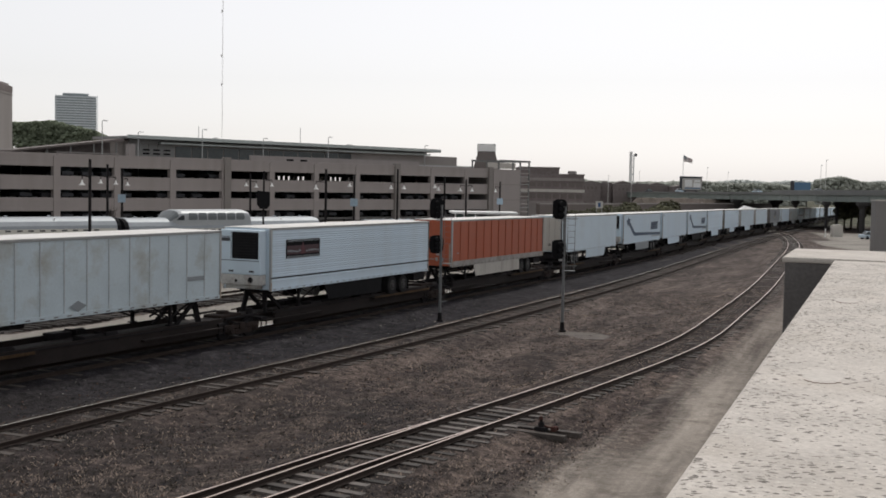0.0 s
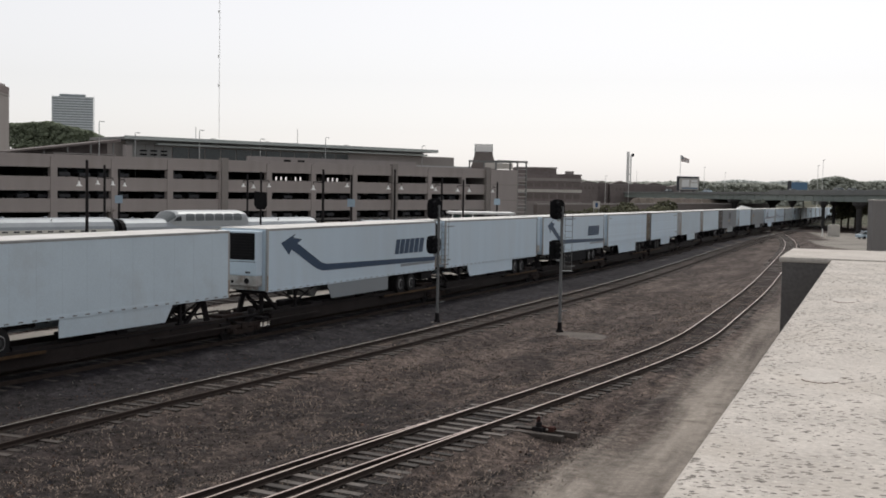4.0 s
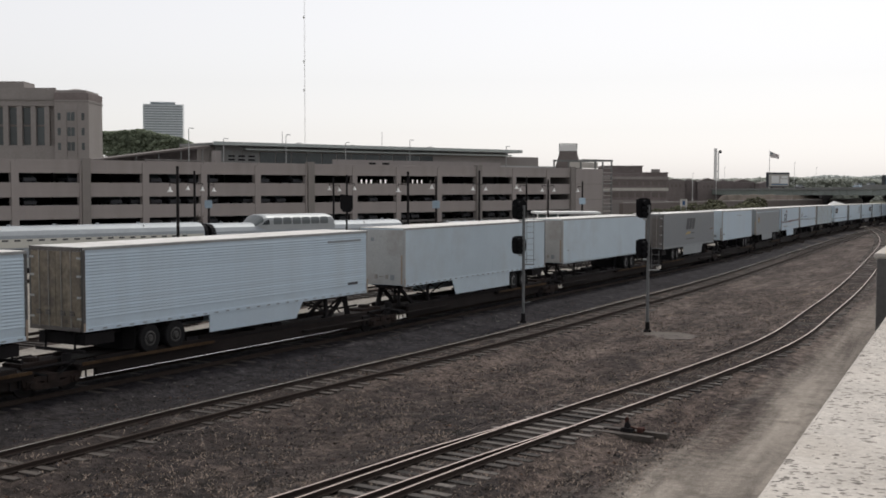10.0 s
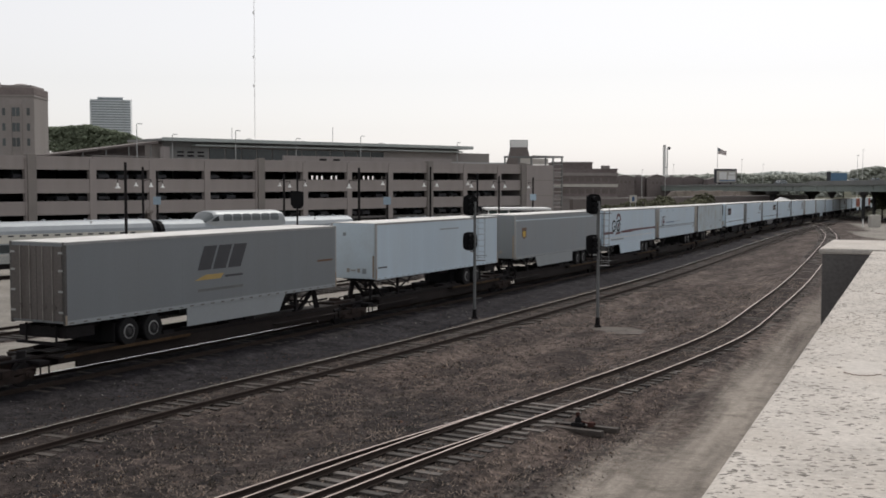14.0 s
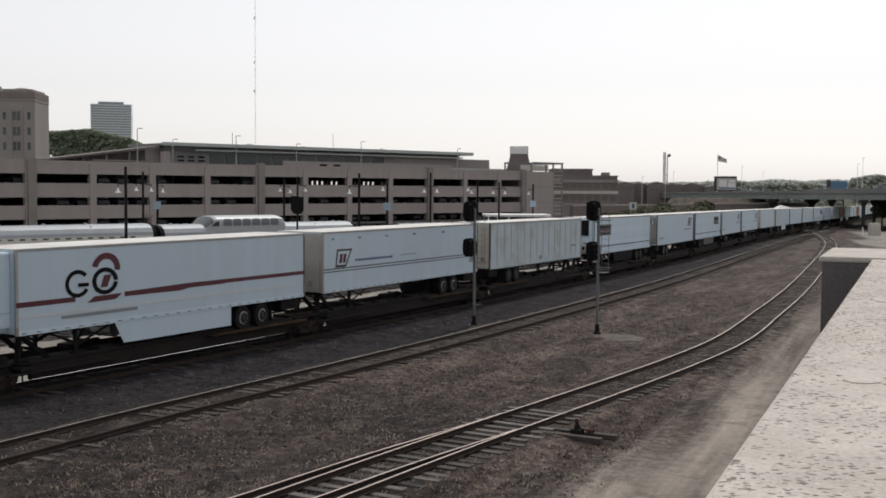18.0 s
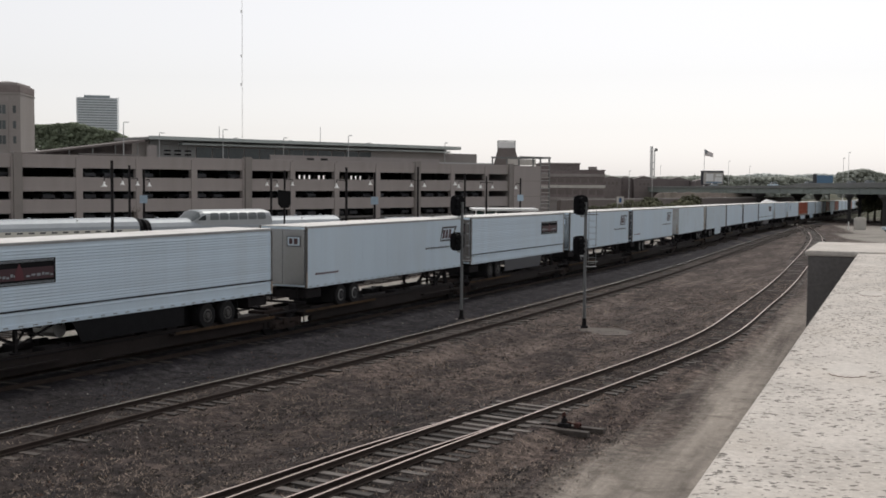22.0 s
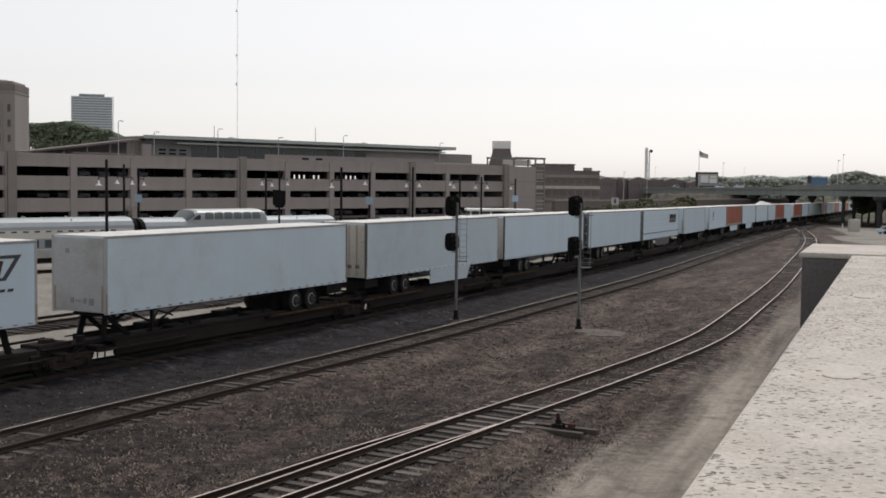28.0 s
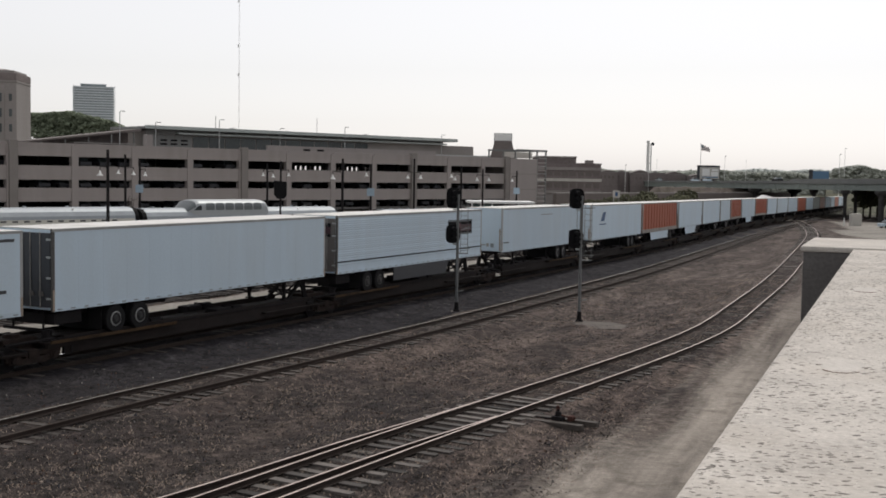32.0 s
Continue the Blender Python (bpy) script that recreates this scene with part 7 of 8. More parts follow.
def make_stone_building():
    b = thing("stone_building", "old limestone civic building with colonnade and blocky corner tower", "building")
    b.matrix_basis = frame_at(-138, 331, 0.10)
    part("colonnade_wall", bx(-75, 0, 1.5, 40, -4, 34.6), "stone", b)
    part("attic", bx(-75, 0.5, 0.2, 1.5, 29.6, 34.9), "stone", b, "heavy stone attic band")
    part("attic_moulding", bx(-75, 0.5, -0.1, 0.2, 31.2, 31.6), "beigedk", b, "dark moulding under the attic")
    part("plinth", bx(-75, 0.5, 0.2, 1.5, 12, 18.0), "stone", b)
    pier = part("pilaster", bx(-0.75, 0.75, 0.3, 1.5, 18.0, 29.6, 0.05), "stone", b)
    pier.location.x = -2.0
    win = part("window", bx(-1.15, 1.15, 1.42, 1.55, 18.2, 29.2), "glass", b)
    win.location.x = -4.0
    bar = part("transom", bx(-1.15, 1.15, 1.36, 1.45, 23.6, 24.2), "brownroof", b)
    bar.location.x = -4.0
    for i in range(1, 17):
        share("pilaster", pier, b, Matrix.Translation((-2.0 - 4.0 * i, 0, 0)))
        share("window", win, b, Matrix.Translation((-4.0 - 4.0 * i, 0, 0)))
        share("transom", bar, b, Matrix.Translation((-4.0 - 4.0 * i, 0, 0)))
    tw = part("corner_tower", bx(0.6, 10.6, -1.2, 14, -4, 33.4, 0.25), "stone", b)
    part("tower_cap", bx(1.4, 9.8, -0.6, 13, 33.4, 34.2, 0.2), "stone", tw)
    part("cornice", bx(0.5, 10.7, -1.3, 14.1, 30.6, 31.0, 0.08), "beigedk", tw)
    part("weathered_top", bx(0.55, 10.65, -1.26, 14.05, 31.3, 33.45, 0.2), "warehouse", tw, "soot-darkened tower top")
    part("tower_base", bx(0.2, 11.2, -1.8, 14.2, -4, 13.2, 0.1), "stone", tw)
    bm = bmesh.new()
    bmesh.ops.create_uvsphere(bm, u_segments=18, v_segments=8, radius=3.2, matrix=Matrix.Translation((5.0, 6, 33.9)) @ Matrix.Diagonal((1, 1, 0.35, 1)))
    part("low_dome", bm, "stone", tw)
    for z in (16.5, 20.8, 25.2):
        part("window", bx(4.35, 6.45, -1.27, -1.15, z, z + 2.5), "glass", b)
        part("window_mullion", bx(5.33, 5.47, -1.31, -1.27, z, z + 2.5), "stone", b)
        part("spandrel", bx(4.25, 6.55, -1.25, -1.17, z - 1.5, z - 0.25), "bldg2", b)
        part("window_pier", bx(3.6, 4.2, -1.5, -1.2, z - 1.9, z + 2.4), "stone", b)
        part("window_pier", bx(6.6, 7.2, -1.5, -1.2, z - 1.9, z + 2.4), "stone", b)
        for x in (2.0, 8.9):
            part("window", bx(x - 0.42, x + 0.42, -1.27, -1.15, z + 0.2, z + 2.3), "glass", b)
    part("tablet", bx(3.6, 7.2, -1.3, -1.15, 28.6, 30.0), "beige", b)
    part("roof_house", bx(-26, -11, 8, 18, 34.6, 37.4), "stone", b)
    part("roof_box", bx(-26, -21, 9, 14, 37.4, 38.4), "stone", b)


make_stone_building()


def make_high_rise():
    b = thing("apartment_tower", "tall pale glass apartment tower on a wooded hill", "apartment tower")
    b.matrix_basis = frame_at(-352.2, 1110, 0.33) @ Matrix.Translation((0, 0, 1.4))
    part("core", bx(-18.0, 18.0, 0, 22, -5, 83.2), "hiblue", b)
    slab = part("balcony_slab", bx(-18.8, 18.8, -1.4, 0.0, 0.0, 1.2), "hiwhite", b)
    slab.location.z = 40
    for i in range(1, 18):
        share("balcony_slab", slab, b, Matrix.Translation((0, 0, 40 + i * 2.45)))
    side = part("end_slab", bx(-19.6, -18.0, 0, 22, 0, 0.9), "hiwhite", b)
    side.location.z = 40
    for i in range(1, 18):
        share("end_slab", side, b, Matrix.Translation((0, 0, 40 + i * 2.45)))
    part("mechanical_floor", bx(-12, 11, 3, 19, 83.2, 85.0), "hiblue", b)
    part("roof_edge", bx(-12.5, 11.5, 2, 20, 85.0, 85.7), "hiwhite", b)
    for x in (-19.2, 18.9):
        part("balcony_post", bx(x, x + 0.4, -1.5, -1.0, 20, 84), "hiwhite", b)


make_high_rise()


def make_mast():
    b = thing("radio_mast", "very tall slender lattice radio mast, paled for haze", "radio mast")
    b.location = (-287.6, 1500, 0)
    for k in range(14):
        z0, z1 = -5 + k * 22, 17 + k * 22
        bm = bmesh.new()
        for a in range(3):
            x, y = 0.55 * math.cos(a * 2.094), 0.55 * math.sin(a * 2.094)
            rod(bm, (x, y, z0), (x, y, z1), 0.085, 5)
            x2, y2 = 0.55 * math.cos((a + 1) * 2.094), 0.55 * math.sin((a + 1) * 2.094)
            for zz in np.arange(z0, z1, 5.5):
                rod(bm, (x, y, zz), (x2, y2, zz + 5.5), 0.035, 4)
        # near-white sections, so that colour alone fades the mast into haze
        part("mast_section", bm, "lampw" if k % 2 else "roofw", b)
    for z in (128, 165, 222):
        part("beacon", rod(bmesh.new(), (-1.2, 0, z), (-1.2, 0, z + 3.5), 0.8, 8), "lampw", b)


make_mast()


# ---- trees ----
def leaf_blob(rng, n, r, flat=1.0):
    """A crown: many small uneven clumps in a rough ellipsoid."""
    bm = bmesh.new()
    for _ in range(n):
        d = Vector((rng.gauss(0, 1), rng.gauss(0, 1), rng.gauss(0, 1))).normalized() * (rng.random() ** 0.45)
        s = r * rng.uniform(0.05, 0.15)
        m = Matrix.Translation((d.x * r, d.y * r, d.z * r * flat)) @ Matrix.Rotation(rng.uniform(0, 6), 4, Vector((rng.random(), rng.random(), 1)).normalized()) @ Matrix.Diagonal((s * rng.uniform(0.7, 1.3), s * rng.uniform(0.7, 1.3), s * rng.uniform(0.5, 0.9), 1))
        bmesh.ops.create_icosphere(bm, subdivisions=1, radius=1.0, matrix=m)
    for v in bm.verts:
        v.co += Vector((rng.uniform(-1, 1), rng.uniform(-1, 1), rng.uniform(-1, 1))) * r * 0.035
    return bm


def make_trees():
    rng = random.Random(77)
    protos = []
    for k in range(3):
        t = thing("tree", "leafy green tree beyond the tracks", "tree", group="trees beyond the yard")
        bm = bmesh.new()
        rod(bm, (0, 0, -0.3), (0.1, 0, 2.2), 0.22, 8, 0.15)
        for a in range(4):
            rod(bm, (0.1, 0, 1.8), (1.1 * math.cos(a * 1.6 + k), 1.1 * math.sin(a * 1.6 + k), 3.4), 0.10, 6, 0.04)
        part("trunk", bm, "bark", t)
        cr = part("crown", leaf_blob(rng, 420, 2.3, 0.8), "leaf", t)
        cr.location.z = 3.6
        protos.append(t)
    spots = [(15.2, 168, 0.75), (20.2, 176, 0.85), (22.6, 186, 0.8), (27.6, 190, 1.0), (33.4, 205, 1.0), (37.5, 214, 0.8), (42, 232, 0.9), (18.2, 172, 0.7), (25.4, 196, 0.9), (30.2, 200, 0.75), (35.2, 218, 1.1), (40.0, 222, 0.7), (45.5, 238, 1.0), (47.5, 246, 0.8), (105, 262, 1.5), (112, 275, 1.7), (118, 285, 1.9), (101, 255, 1.2), (99.6, 286, 1.25), (103.0, 291, 1.5), (107, 297, 1.6), (111, 304, 1.7), (124, 300, 2.0), (45, 240, 1.0), (49, 250, 1.2)]
    for i, (x, y, s) in enumerate(spots):
        m = Matrix.Translation((x, y, float(ground_z(x, y)))) @ Matrix.Rotation(i * 1.3, 4, "Z")
        if i < 3:
            protos[i].matrix_basis = m
            protos[i].scale = (s, s, s)
        else:
            o = protos[i % 3]
            keep = o.scale.copy()
            o.scale = (s, s, s)
            copy_thing(o, m)
            o.scale = keep
    # wooded hills: far off, uncountable

    def wood(name, pts, mt, label, per, r):
        bm_v, bm_f = [], []
        ico = bmesh.new()
        bmesh.ops.create_icosphere(ico, subdivisions=1, radius=1.0)
        base = [v.co.copy() for v in ico.verts]
        faces = [[v.index for v in f.verts] for f in ico.faces]
        ico.free()
        for (x0, y0, z0), (x1, y1, z1) in zip(pts[:-1], pts[1:]):
            for _ in range(per):
                u = rng.random()
                x, y = x0 + (x1 - x0) * u + rng.uniform(-r, r) * 0.5, y0 + (y1 - y0) * u + rng.uniform(0, 5 * r)
                zt = z0 + (z1 - z0) * u
                lvl = rng.random()
                s = r * rng.uniform(0.32, 1.15)
                z = (zt - s * 0.75) - lvl * lvl * max(2.0, zt + 4) + (rng.uniform(-0.35, 0.2) * s if lvl < 0.3 else 0)
                b = len(bm_v)
                ph = rng.uniform(0, 9)
                for c in base:
                    w = 1 + 0.3 * noise.noise(c * 2.1 + Vector((ph, x * 0.01, y * 0.01))) + 0.5 * noise.noise(c * 5.0 + Vector((ph, 3, 1)))
                    bm_v.append((x + c.x * s * w, y + c.y * s * w, z + c.z * s * w * 0.85))
                bm_f += [[b + i for i in f] for f in faces]
        me = bpy.data.meshes.new(name)
        me.from_pydata(bm_v, [], bm_f)
        me.materials.append(M[mt])
        tagged(new(name, me), label, "woods", kind="stuff")
    wood("wooded_hill", [(-300, 690, 40), (-255, 700, 39.5), (-238, 700, 41), (-214, 705, 35.5), (-196, 710, 27), (-170, 715, 18)], "leafmid", "dark green wooded hill below the tower", 2200, 1.5)
    # these woods get their haze from pale leaf colours, not from air
    wood("far_woods", [(120, 820, 11), (165, 840, 12.0), (190, 850, 13.2), (215, 860, 11.8), (245, 860, 12.6), (275, 870, 9.5)], "leafpale", "tree line beyond the highway, paled for haze", 560, 1.9)
    wood("near_woods", [(60, 590, 8.8), (74, 600, 10.6), (88, 600, 9.8), (100, 600, 9.4), (118, 600, 10.4), (135, 605, 7.5)], "leafpale", "tree line behind the warehouses, paled for haze", 420, 1.5)
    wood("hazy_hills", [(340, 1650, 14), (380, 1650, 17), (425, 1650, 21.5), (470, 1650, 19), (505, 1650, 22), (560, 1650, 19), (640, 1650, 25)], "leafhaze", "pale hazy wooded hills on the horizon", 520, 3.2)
    wood("hill_trees", [(330, 1020, 17), (352, 1020, 21), (372, 1020, 16), (395, 1020, 17), (420, 1020, 21), (455, 1020, 22)], "leafpale", "trees crowning the hill, paled for haze", 560, 2.2)


make_trees()


# ---- highway bridge and what stands round it ----
def bridge_xz(y):
    return 104 - 0.103 * (y - 140), 4.75 - (y - 243) * 0.0073


def make_bridge():
    b = thing("highway_bridge", "long grey-green steel girder highway bridge on round piers", "bridge", kind="structure")
    x0, z0 = bridge_xz(110)
    x1, z1 = bridge_xz(452)
    A, D = Vector((x0, 110, z0)), Vector((x1, 452, z1))
    L = (D - A).length
    b.matrix_basis = Matrix.Translation(A) @ (D - A).to_track_quat("X", "Z").to_matrix().to_4x4()
    # local x along, local -y to the far side, +y to the camera's side
    gl = L / 7
    for i in range(7):
        bm = bmesh.new()
        box(bm, i * gl + 0.03, (i + 1) * gl - 0.03, -0.35, -0.25, 0.0, 1.35)
        box(bm, i * gl + 0.03, (i + 1) * gl - 0.03, -0.55, -0.05, -0.06, 0.03)
        box(bm, i * gl + 0.03, (i + 1) * gl - 0.03, -0.55, -0.05, 1.30, 1.38)
        for k in range(1, 9):
            box(bm, i * gl + k * gl / 9 - 0.03, i * gl + k * gl / 9 + 0.03, -0.25, -0.17, 0.03, 1.3)
        part("girder", bm, "bridge", b)
        part("rail_barrier", bx(i * gl + 0.02, (i + 1) * gl - 0.02, -0.2, 0.15, 1.40, 2.6 if i < 4 else 2.1, 0.04), "bridgetop", b, "pale concrete barrier")
    for y in (-7, -14, -21):
        part("inner_girder", bx(0, L, y - 0.2, y + 0.2, 0.0, 1.38), "bridge", b)
    part("deck", bx(0, L, -24.5, -0.2, 1.4, 1.75), "road", b, "asphalt deck")
    part("far_barrier", bx(0, L, -24.8, -24.5, 1.4, 2.5), "bridgetop", b)
    return b, A, (D - A).normalized(), L


BR, BR_A, BR_D, BR_L = make_bridge()


def make_piers():
    for x, y, r in ((89.7, 270, 0.42), (95.9, 281, 0.38), (91.6, 252, 0.6), (91.6, 300, 0.45), (97, 228, 0.8), (84.8, 333, 0.8), (79.6, 372, 0.7), (110, 262, 0.9), (104, 236, 0.9), (75.5, 415, 0.7), (98, 340, 0.9)):
        z = float(ground_z(x, y))
        zb = bridge_xz(y)[1] - 0.02
        p = thing("bridge_pier", "round grey concrete bridge pier with a flared head", "bridge pier", group="bridge piers", at=(x, y, z))
        part("shaft", rod(bmesh.new(), (0, 0, -0.3), (0, 0, zb - z - 1.1), r, 18), "piershade", p)
        bm = bmesh.new()
        rod(bm, (0, 0, zb - z - 1.6), (0, 0, zb - z - 0.8), r, 18, r * 1.9)
        box(bm, -r * 1.9, r * 1.9, -r * 1.9, r * 1.9, zb - z - 0.8, zb - z - 0.06, 0.04)
        part("pier_head", bm, "piershade", p)


make_piers()


def make_vehicles():
    spec = (("white", 0.05, 0.80, -3.0, "white"), ("white", 0.86, 0.10, -6.0, "white"), ("ltgrey", 0.40, 0.97, -3.0, "silver grey"), ("dkgrey", 0.97, 0.30, -6.0, "dark grey"), ("white", 0.22, 0.90, -9.5, "white"), ("white", 0.70, 0.03, -13.0, "white"), ("ltgrey", 0.55, 0.06, -9.5, "silver grey"), ("black", 0.12, 0.62, -3.0, "black"))
    up = BR.matrix_basis
    for col, a, e, lane, word in spec:
        c = make_sedan(col, f"{word} car driving over the highway bridge", "cars on the bridge")
        p, q = up @ Vector((a * BR_L, lane, 1.76)), up @ Vector((e * BR_L, lane, 1.76))
        VEHICLES.append((c, p, q, 0))
        c.matrix_basis = Matrix.Translation(p)


make_vehicles()


def make_sign_things():
    g = lambda x, y: float(ground_z(x, y))
    b = thing("billboard", "dark-backed roadside billboard with a pale screen", "billboard", at=(90.8, 424, g(90.8, 424)))
    z = g(90.8, 424)
    part("panel", bx(-4.1, 4.1, -0.3, 0.3, 6.2 - z, 11.4 - z, 0.05), "dkgrey", b)
    part("screen", bx(-3.2, 3.9, -0.36, -0.3, 6.5 - z, 10.7 - z), "paleconc", b, "washed-out pale poster")
    for x0, x1, z0, z1, mt in ((-2.3, 0.4, 7.6, 10.2, "lampw"), (0.9, 3.5, 7.4, 9.0, "lampw"), (1.2, 3.4, 9.3, 10.1, "lampw"), (-2.3, 3.5, 6.9, 7.3, "signblue")):
        part("poster_field", bx(x0, x1, -0.40, -0.36, z0 - z, z1 - z), mt, b)
    for x in (-2, 2):
        part("post", rod(bmesh.new(), (x, 0, -0.3), (x, 0, 6.3 - z), 0.25, 10), "steel", b)
    b = thing("blue_sign", "large blue highway sign panel beside the bridge", "road sign", at=(119.0, 384, g(119, 384)))
    z = g(119, 384)
    part("panel", bx(-2.3, 3.0, -0.1, 0.1, 6.6 - z, 9.7 - z, 0.04), "signblue", b)
    part("side_panel", bx(-3.6, -2.35, -0.1, 0.1, 6.6 - z, 10.1 - z, 0.04), "dkgrey", b)
    for x in (-2, 2):
        part("post", rod(bmesh.new(), (x, 0.2, -0.3), (x, 0.2, 9.6 - z), 0.18, 8), "steel", b)
    # flag on its pole
    x, y = 89.5, 432
    z = g(x, y)
    p = thing("flagpole", "tall slim white metal flagpole", "flagpole", at=(x, y, z))
    part("pole", rod(bmesh.new(), (0, 0, -0.3), (0, 0, 19.6 - z), 0.16, 8, 0.09), "lampw", p)
    fl = thing("flag", "faded striped flag blowing slack from its pole", "flag", at=(x, y, 17.9))
    for k in range(7):
        a0, a1 = k / 7, (k + 1) / 7
        bm = bmesh.new()
        poly(bm, [(0.15, 1.4 - a0 * 2.3), (1.4, 0.75 - a0 * 1.8), (3.3, 0.0 - a0 * 1.5), (3.3, 0.0 - a1 * 1.5), (1.4, 0.75 - a1 * 1.8), (0.15, 1.4 - a1 * 2.3)], -0.02, 0.04)
        part("stripe", bm, "flagred" if k % 2 == 0 else "lampw", fl)
    bm = bmesh.new()
    poly(bm, [(0.15, 1.5), (1.1, 0.9), (1.1, 0.0), (0.15, 0.0)], -0.05, 0.1)
    part("canton", bm, "ltgrey", fl, "dull blue-grey canton")
    FLAGS.append((fl, Matrix.Translation((x, y, 17.9)), 16))
    # slim white pylon
    x, y, zt = 81.55, 500, 22.4
    z = g(x, y)
    p = thing("pylon", "slim white twin-blade pylon with a round disc", "pylon", at=(x, y, z))
    part("blade", bx(-1.25, -0.05, -0.3, 0.3, -0.3, zt - z), "lampw", p)
    part("blade", bx(0.35, 0.85, -0.3, 0.3, -0.3, zt - z - 1.2), "lampw", p)
    for k in range(7):
        part("crosspiece", bx(-0.2, 0.35, -0.1, 0.1, 2 + k * 3, 2.2 + k * 3), "ltgrey", p)
    part("disc", rod(bmesh.new(), (1.3, -0.2, zt - z - 1.4), (1.3, 0.2, zt - z - 1.4), 0.7, 16), "dkgrey", p, "dark round disc")
    first = None
    for x, y, zt in ((104, 456, 15.5), (128, 520, 14.6), (131.0, 396, 17.6), (128.6, 394, 15.6), (70, 430, 12.0), (95, 560, 15.0), (60, 420, 11.0)):
        z = g(x, y)
        p = thing("street_lamp", "tall thin street light mast near the highway", "street lamp", group="highway lights", at=(x, y, z))
        part("pole", rod(bmesh.new(), (0, 0, -0.3), (0, 0, zt - z), 0.10, 7, 0.06), "lampw", p)
        part("lamp_bar", bx(-0.1, 0.55, -0.12, 0.12, zt - z - 0.12, zt - z + 0.06, 0.03), "alu", p)
    # yard bits below the bridge
    p = thing("utility_block", "pale concrete utility block by the yard road", "concrete block", at=(75.9, 222, g(75.9, 222)))
    part("block", bx(-0.95, 0.95, -0.8, 0.8, -0.2, 2.15, 0.06), "paleconc", p)
    part("lid", bx(-0.6, 0.8, -0.6, 0.6, 2.15, 2.35, 0.04), "paleconc", p)
    p = thing("marker_post", "short white marker post", "post", at=(73.4, 221, g(73.4, 221)))
    part("post", rod(bmesh.new(), (0, 0, -0.2), (0, 0, 1.5), 0.12, 8), "lampw", p)
    for x, y, a, col, word in ((78.2, 210, 0.2, "white", "white"), (82.0, 214, 0.5, "ltgrey", "silver"), (86.0, 218, 0.3, "white", "white")):
        c = make_sedan(col, word + " car parked on the gravel lot", "cars on the lot")
        c.matrix_basis = Matrix.Translation((x, y, g(x, y))) @ Matrix.Rotation(a, 4, "Z")
    p = thing("concrete_pillar", "broad plain grey concrete pillar at the lot's edge", "pillar", at=(53.7, 141.5, g(53.7, 141.5)))
    part("shaft", bx(-0.9, 1.2, -0.8, 0.8, -0.3, 5.75 - g(53.7, 141.5), 0.04), "conc", p)
    part("cap", bx(-0.95, 1.25, -0.85, 0.85, 5.75 - g(53.7, 141.5), 5.9 - g(53.7, 141.5), 0.03), "paleconc", p)
    p = thing("service_van", "parked dark blue container by the tracks", "container", at=(37.2, 222, g(37.2, 222)))
    part("box", bx(-1.8, 1.8, -1.2, 1.2, 0.2, 3.0, 0.05), "blue", p)
    for x in (-1.2, 1.2):
        part("skid", bx(x - 0.15, x + 0.15, -1.2, 1.2, -0.2, 0.2), "steel", p)
    p = thing("yard_sign", "white and blue rectangular yard sign on posts", "sign", at=(24.4, 180, g(24.4, 180)))
    z = g(24.4, 180)
    part("panel", bx(-0.55, 0.55, -0.04, 0.04, 3.5 - z, 4.6 - z, 0.02), "paleconc", p)
    part("panel_face", bx(-0.2, 0.2, -0.06, -0.04, 3.7 - z, 4.4 - z), "blue", p)
    for x in (-0.4, 0.4):
        part("post", rod(bmesh.new(), (x, 0.08, -0.2), (x, 0.08, 4.5 - z), 0.05, 6), "alu", p)
    # low dark embankment and wall beyond the station tracks
    e = thing("embankment_wall", "dark retaining wall below the highway ramp", "retaining wall", kind="structure")
    e.matrix_basis = frame_at(22, 262, 0.85)
    part("wall", bx(0, 120, 0, 1, -4, 2.6), "brownroof", e)
    part("cap", bx(0, 120, -0.1, 1.1, 2.6, 2.9), "bldg2", e)
    p = thing("tensile_canopy", "white peaked tent roof beyond the train", "canopy", at=(80.2, 301, g(80.2, 301)))
    bm = bmesh.new()
    v = [bm.verts.new(c) for c in ((-4, -3, 3.6), (4, -3, 3.2), (4, 3, 3.2), (-4, 3, 3.6), (-1.6, 0, 5.5), (2.0, 0, 4.6))]
    for q in ((0, 1, 5, 4), (1, 2, 5), (2, 3, 4, 5), (3, 0, 4)):
        bm.faces.new([v[i] for i in q])
    part("fabric", bm, "lampw", p)
    for x in (-3.8, 3.8):
        for y in (-2.8, 2.8):
            part("post", rod(bmesh.new(), (x, y, -0.2), (x, y, 3.3), 0.1, 8), "alu", p)


make_sign_things()


def make_bank():
    """Bare earth slope under the bridge's far span."""
    rng = np.random.RandomState(9)
    nx, ny = 44, 12
    vs = []
    for j in range(ny):
        for i in range(nx):
            x, y = 52 + 44 * i / (nx - 1), 326 + 3.0 * j
            rise = min(1.0, j / 8.0)
            edge = min(1.0, i / 8.0, (nx - 1 - i) / 6.0)
            vs.append((x, y, -5.2 + (9.0 * rise * edge) + rng.normal(0, 0.16)))
    fs = [(j * nx + i, j * nx + i + 1, (j + 1) * nx + i + 1, (j + 1) * nx + i) for j in range(ny - 1) for i in range(nx - 1)]
    me = bpy.data.meshes.new("earth_bank")
    me.from_pydata(vs, [], fs)
    me.materials.append(M["bank"])
    tagged(new("earth_bank", me), "bare brown earth bank below the highway bridge", "earth bank", kind="structure")


make_bank()


# ---- station: passenger cars, canopy, lamps ----
PC = Matrix.Translation((-26.7, 95.0, 0)) @ Matrix.Rotation(radians(45.7), 4, "Z")


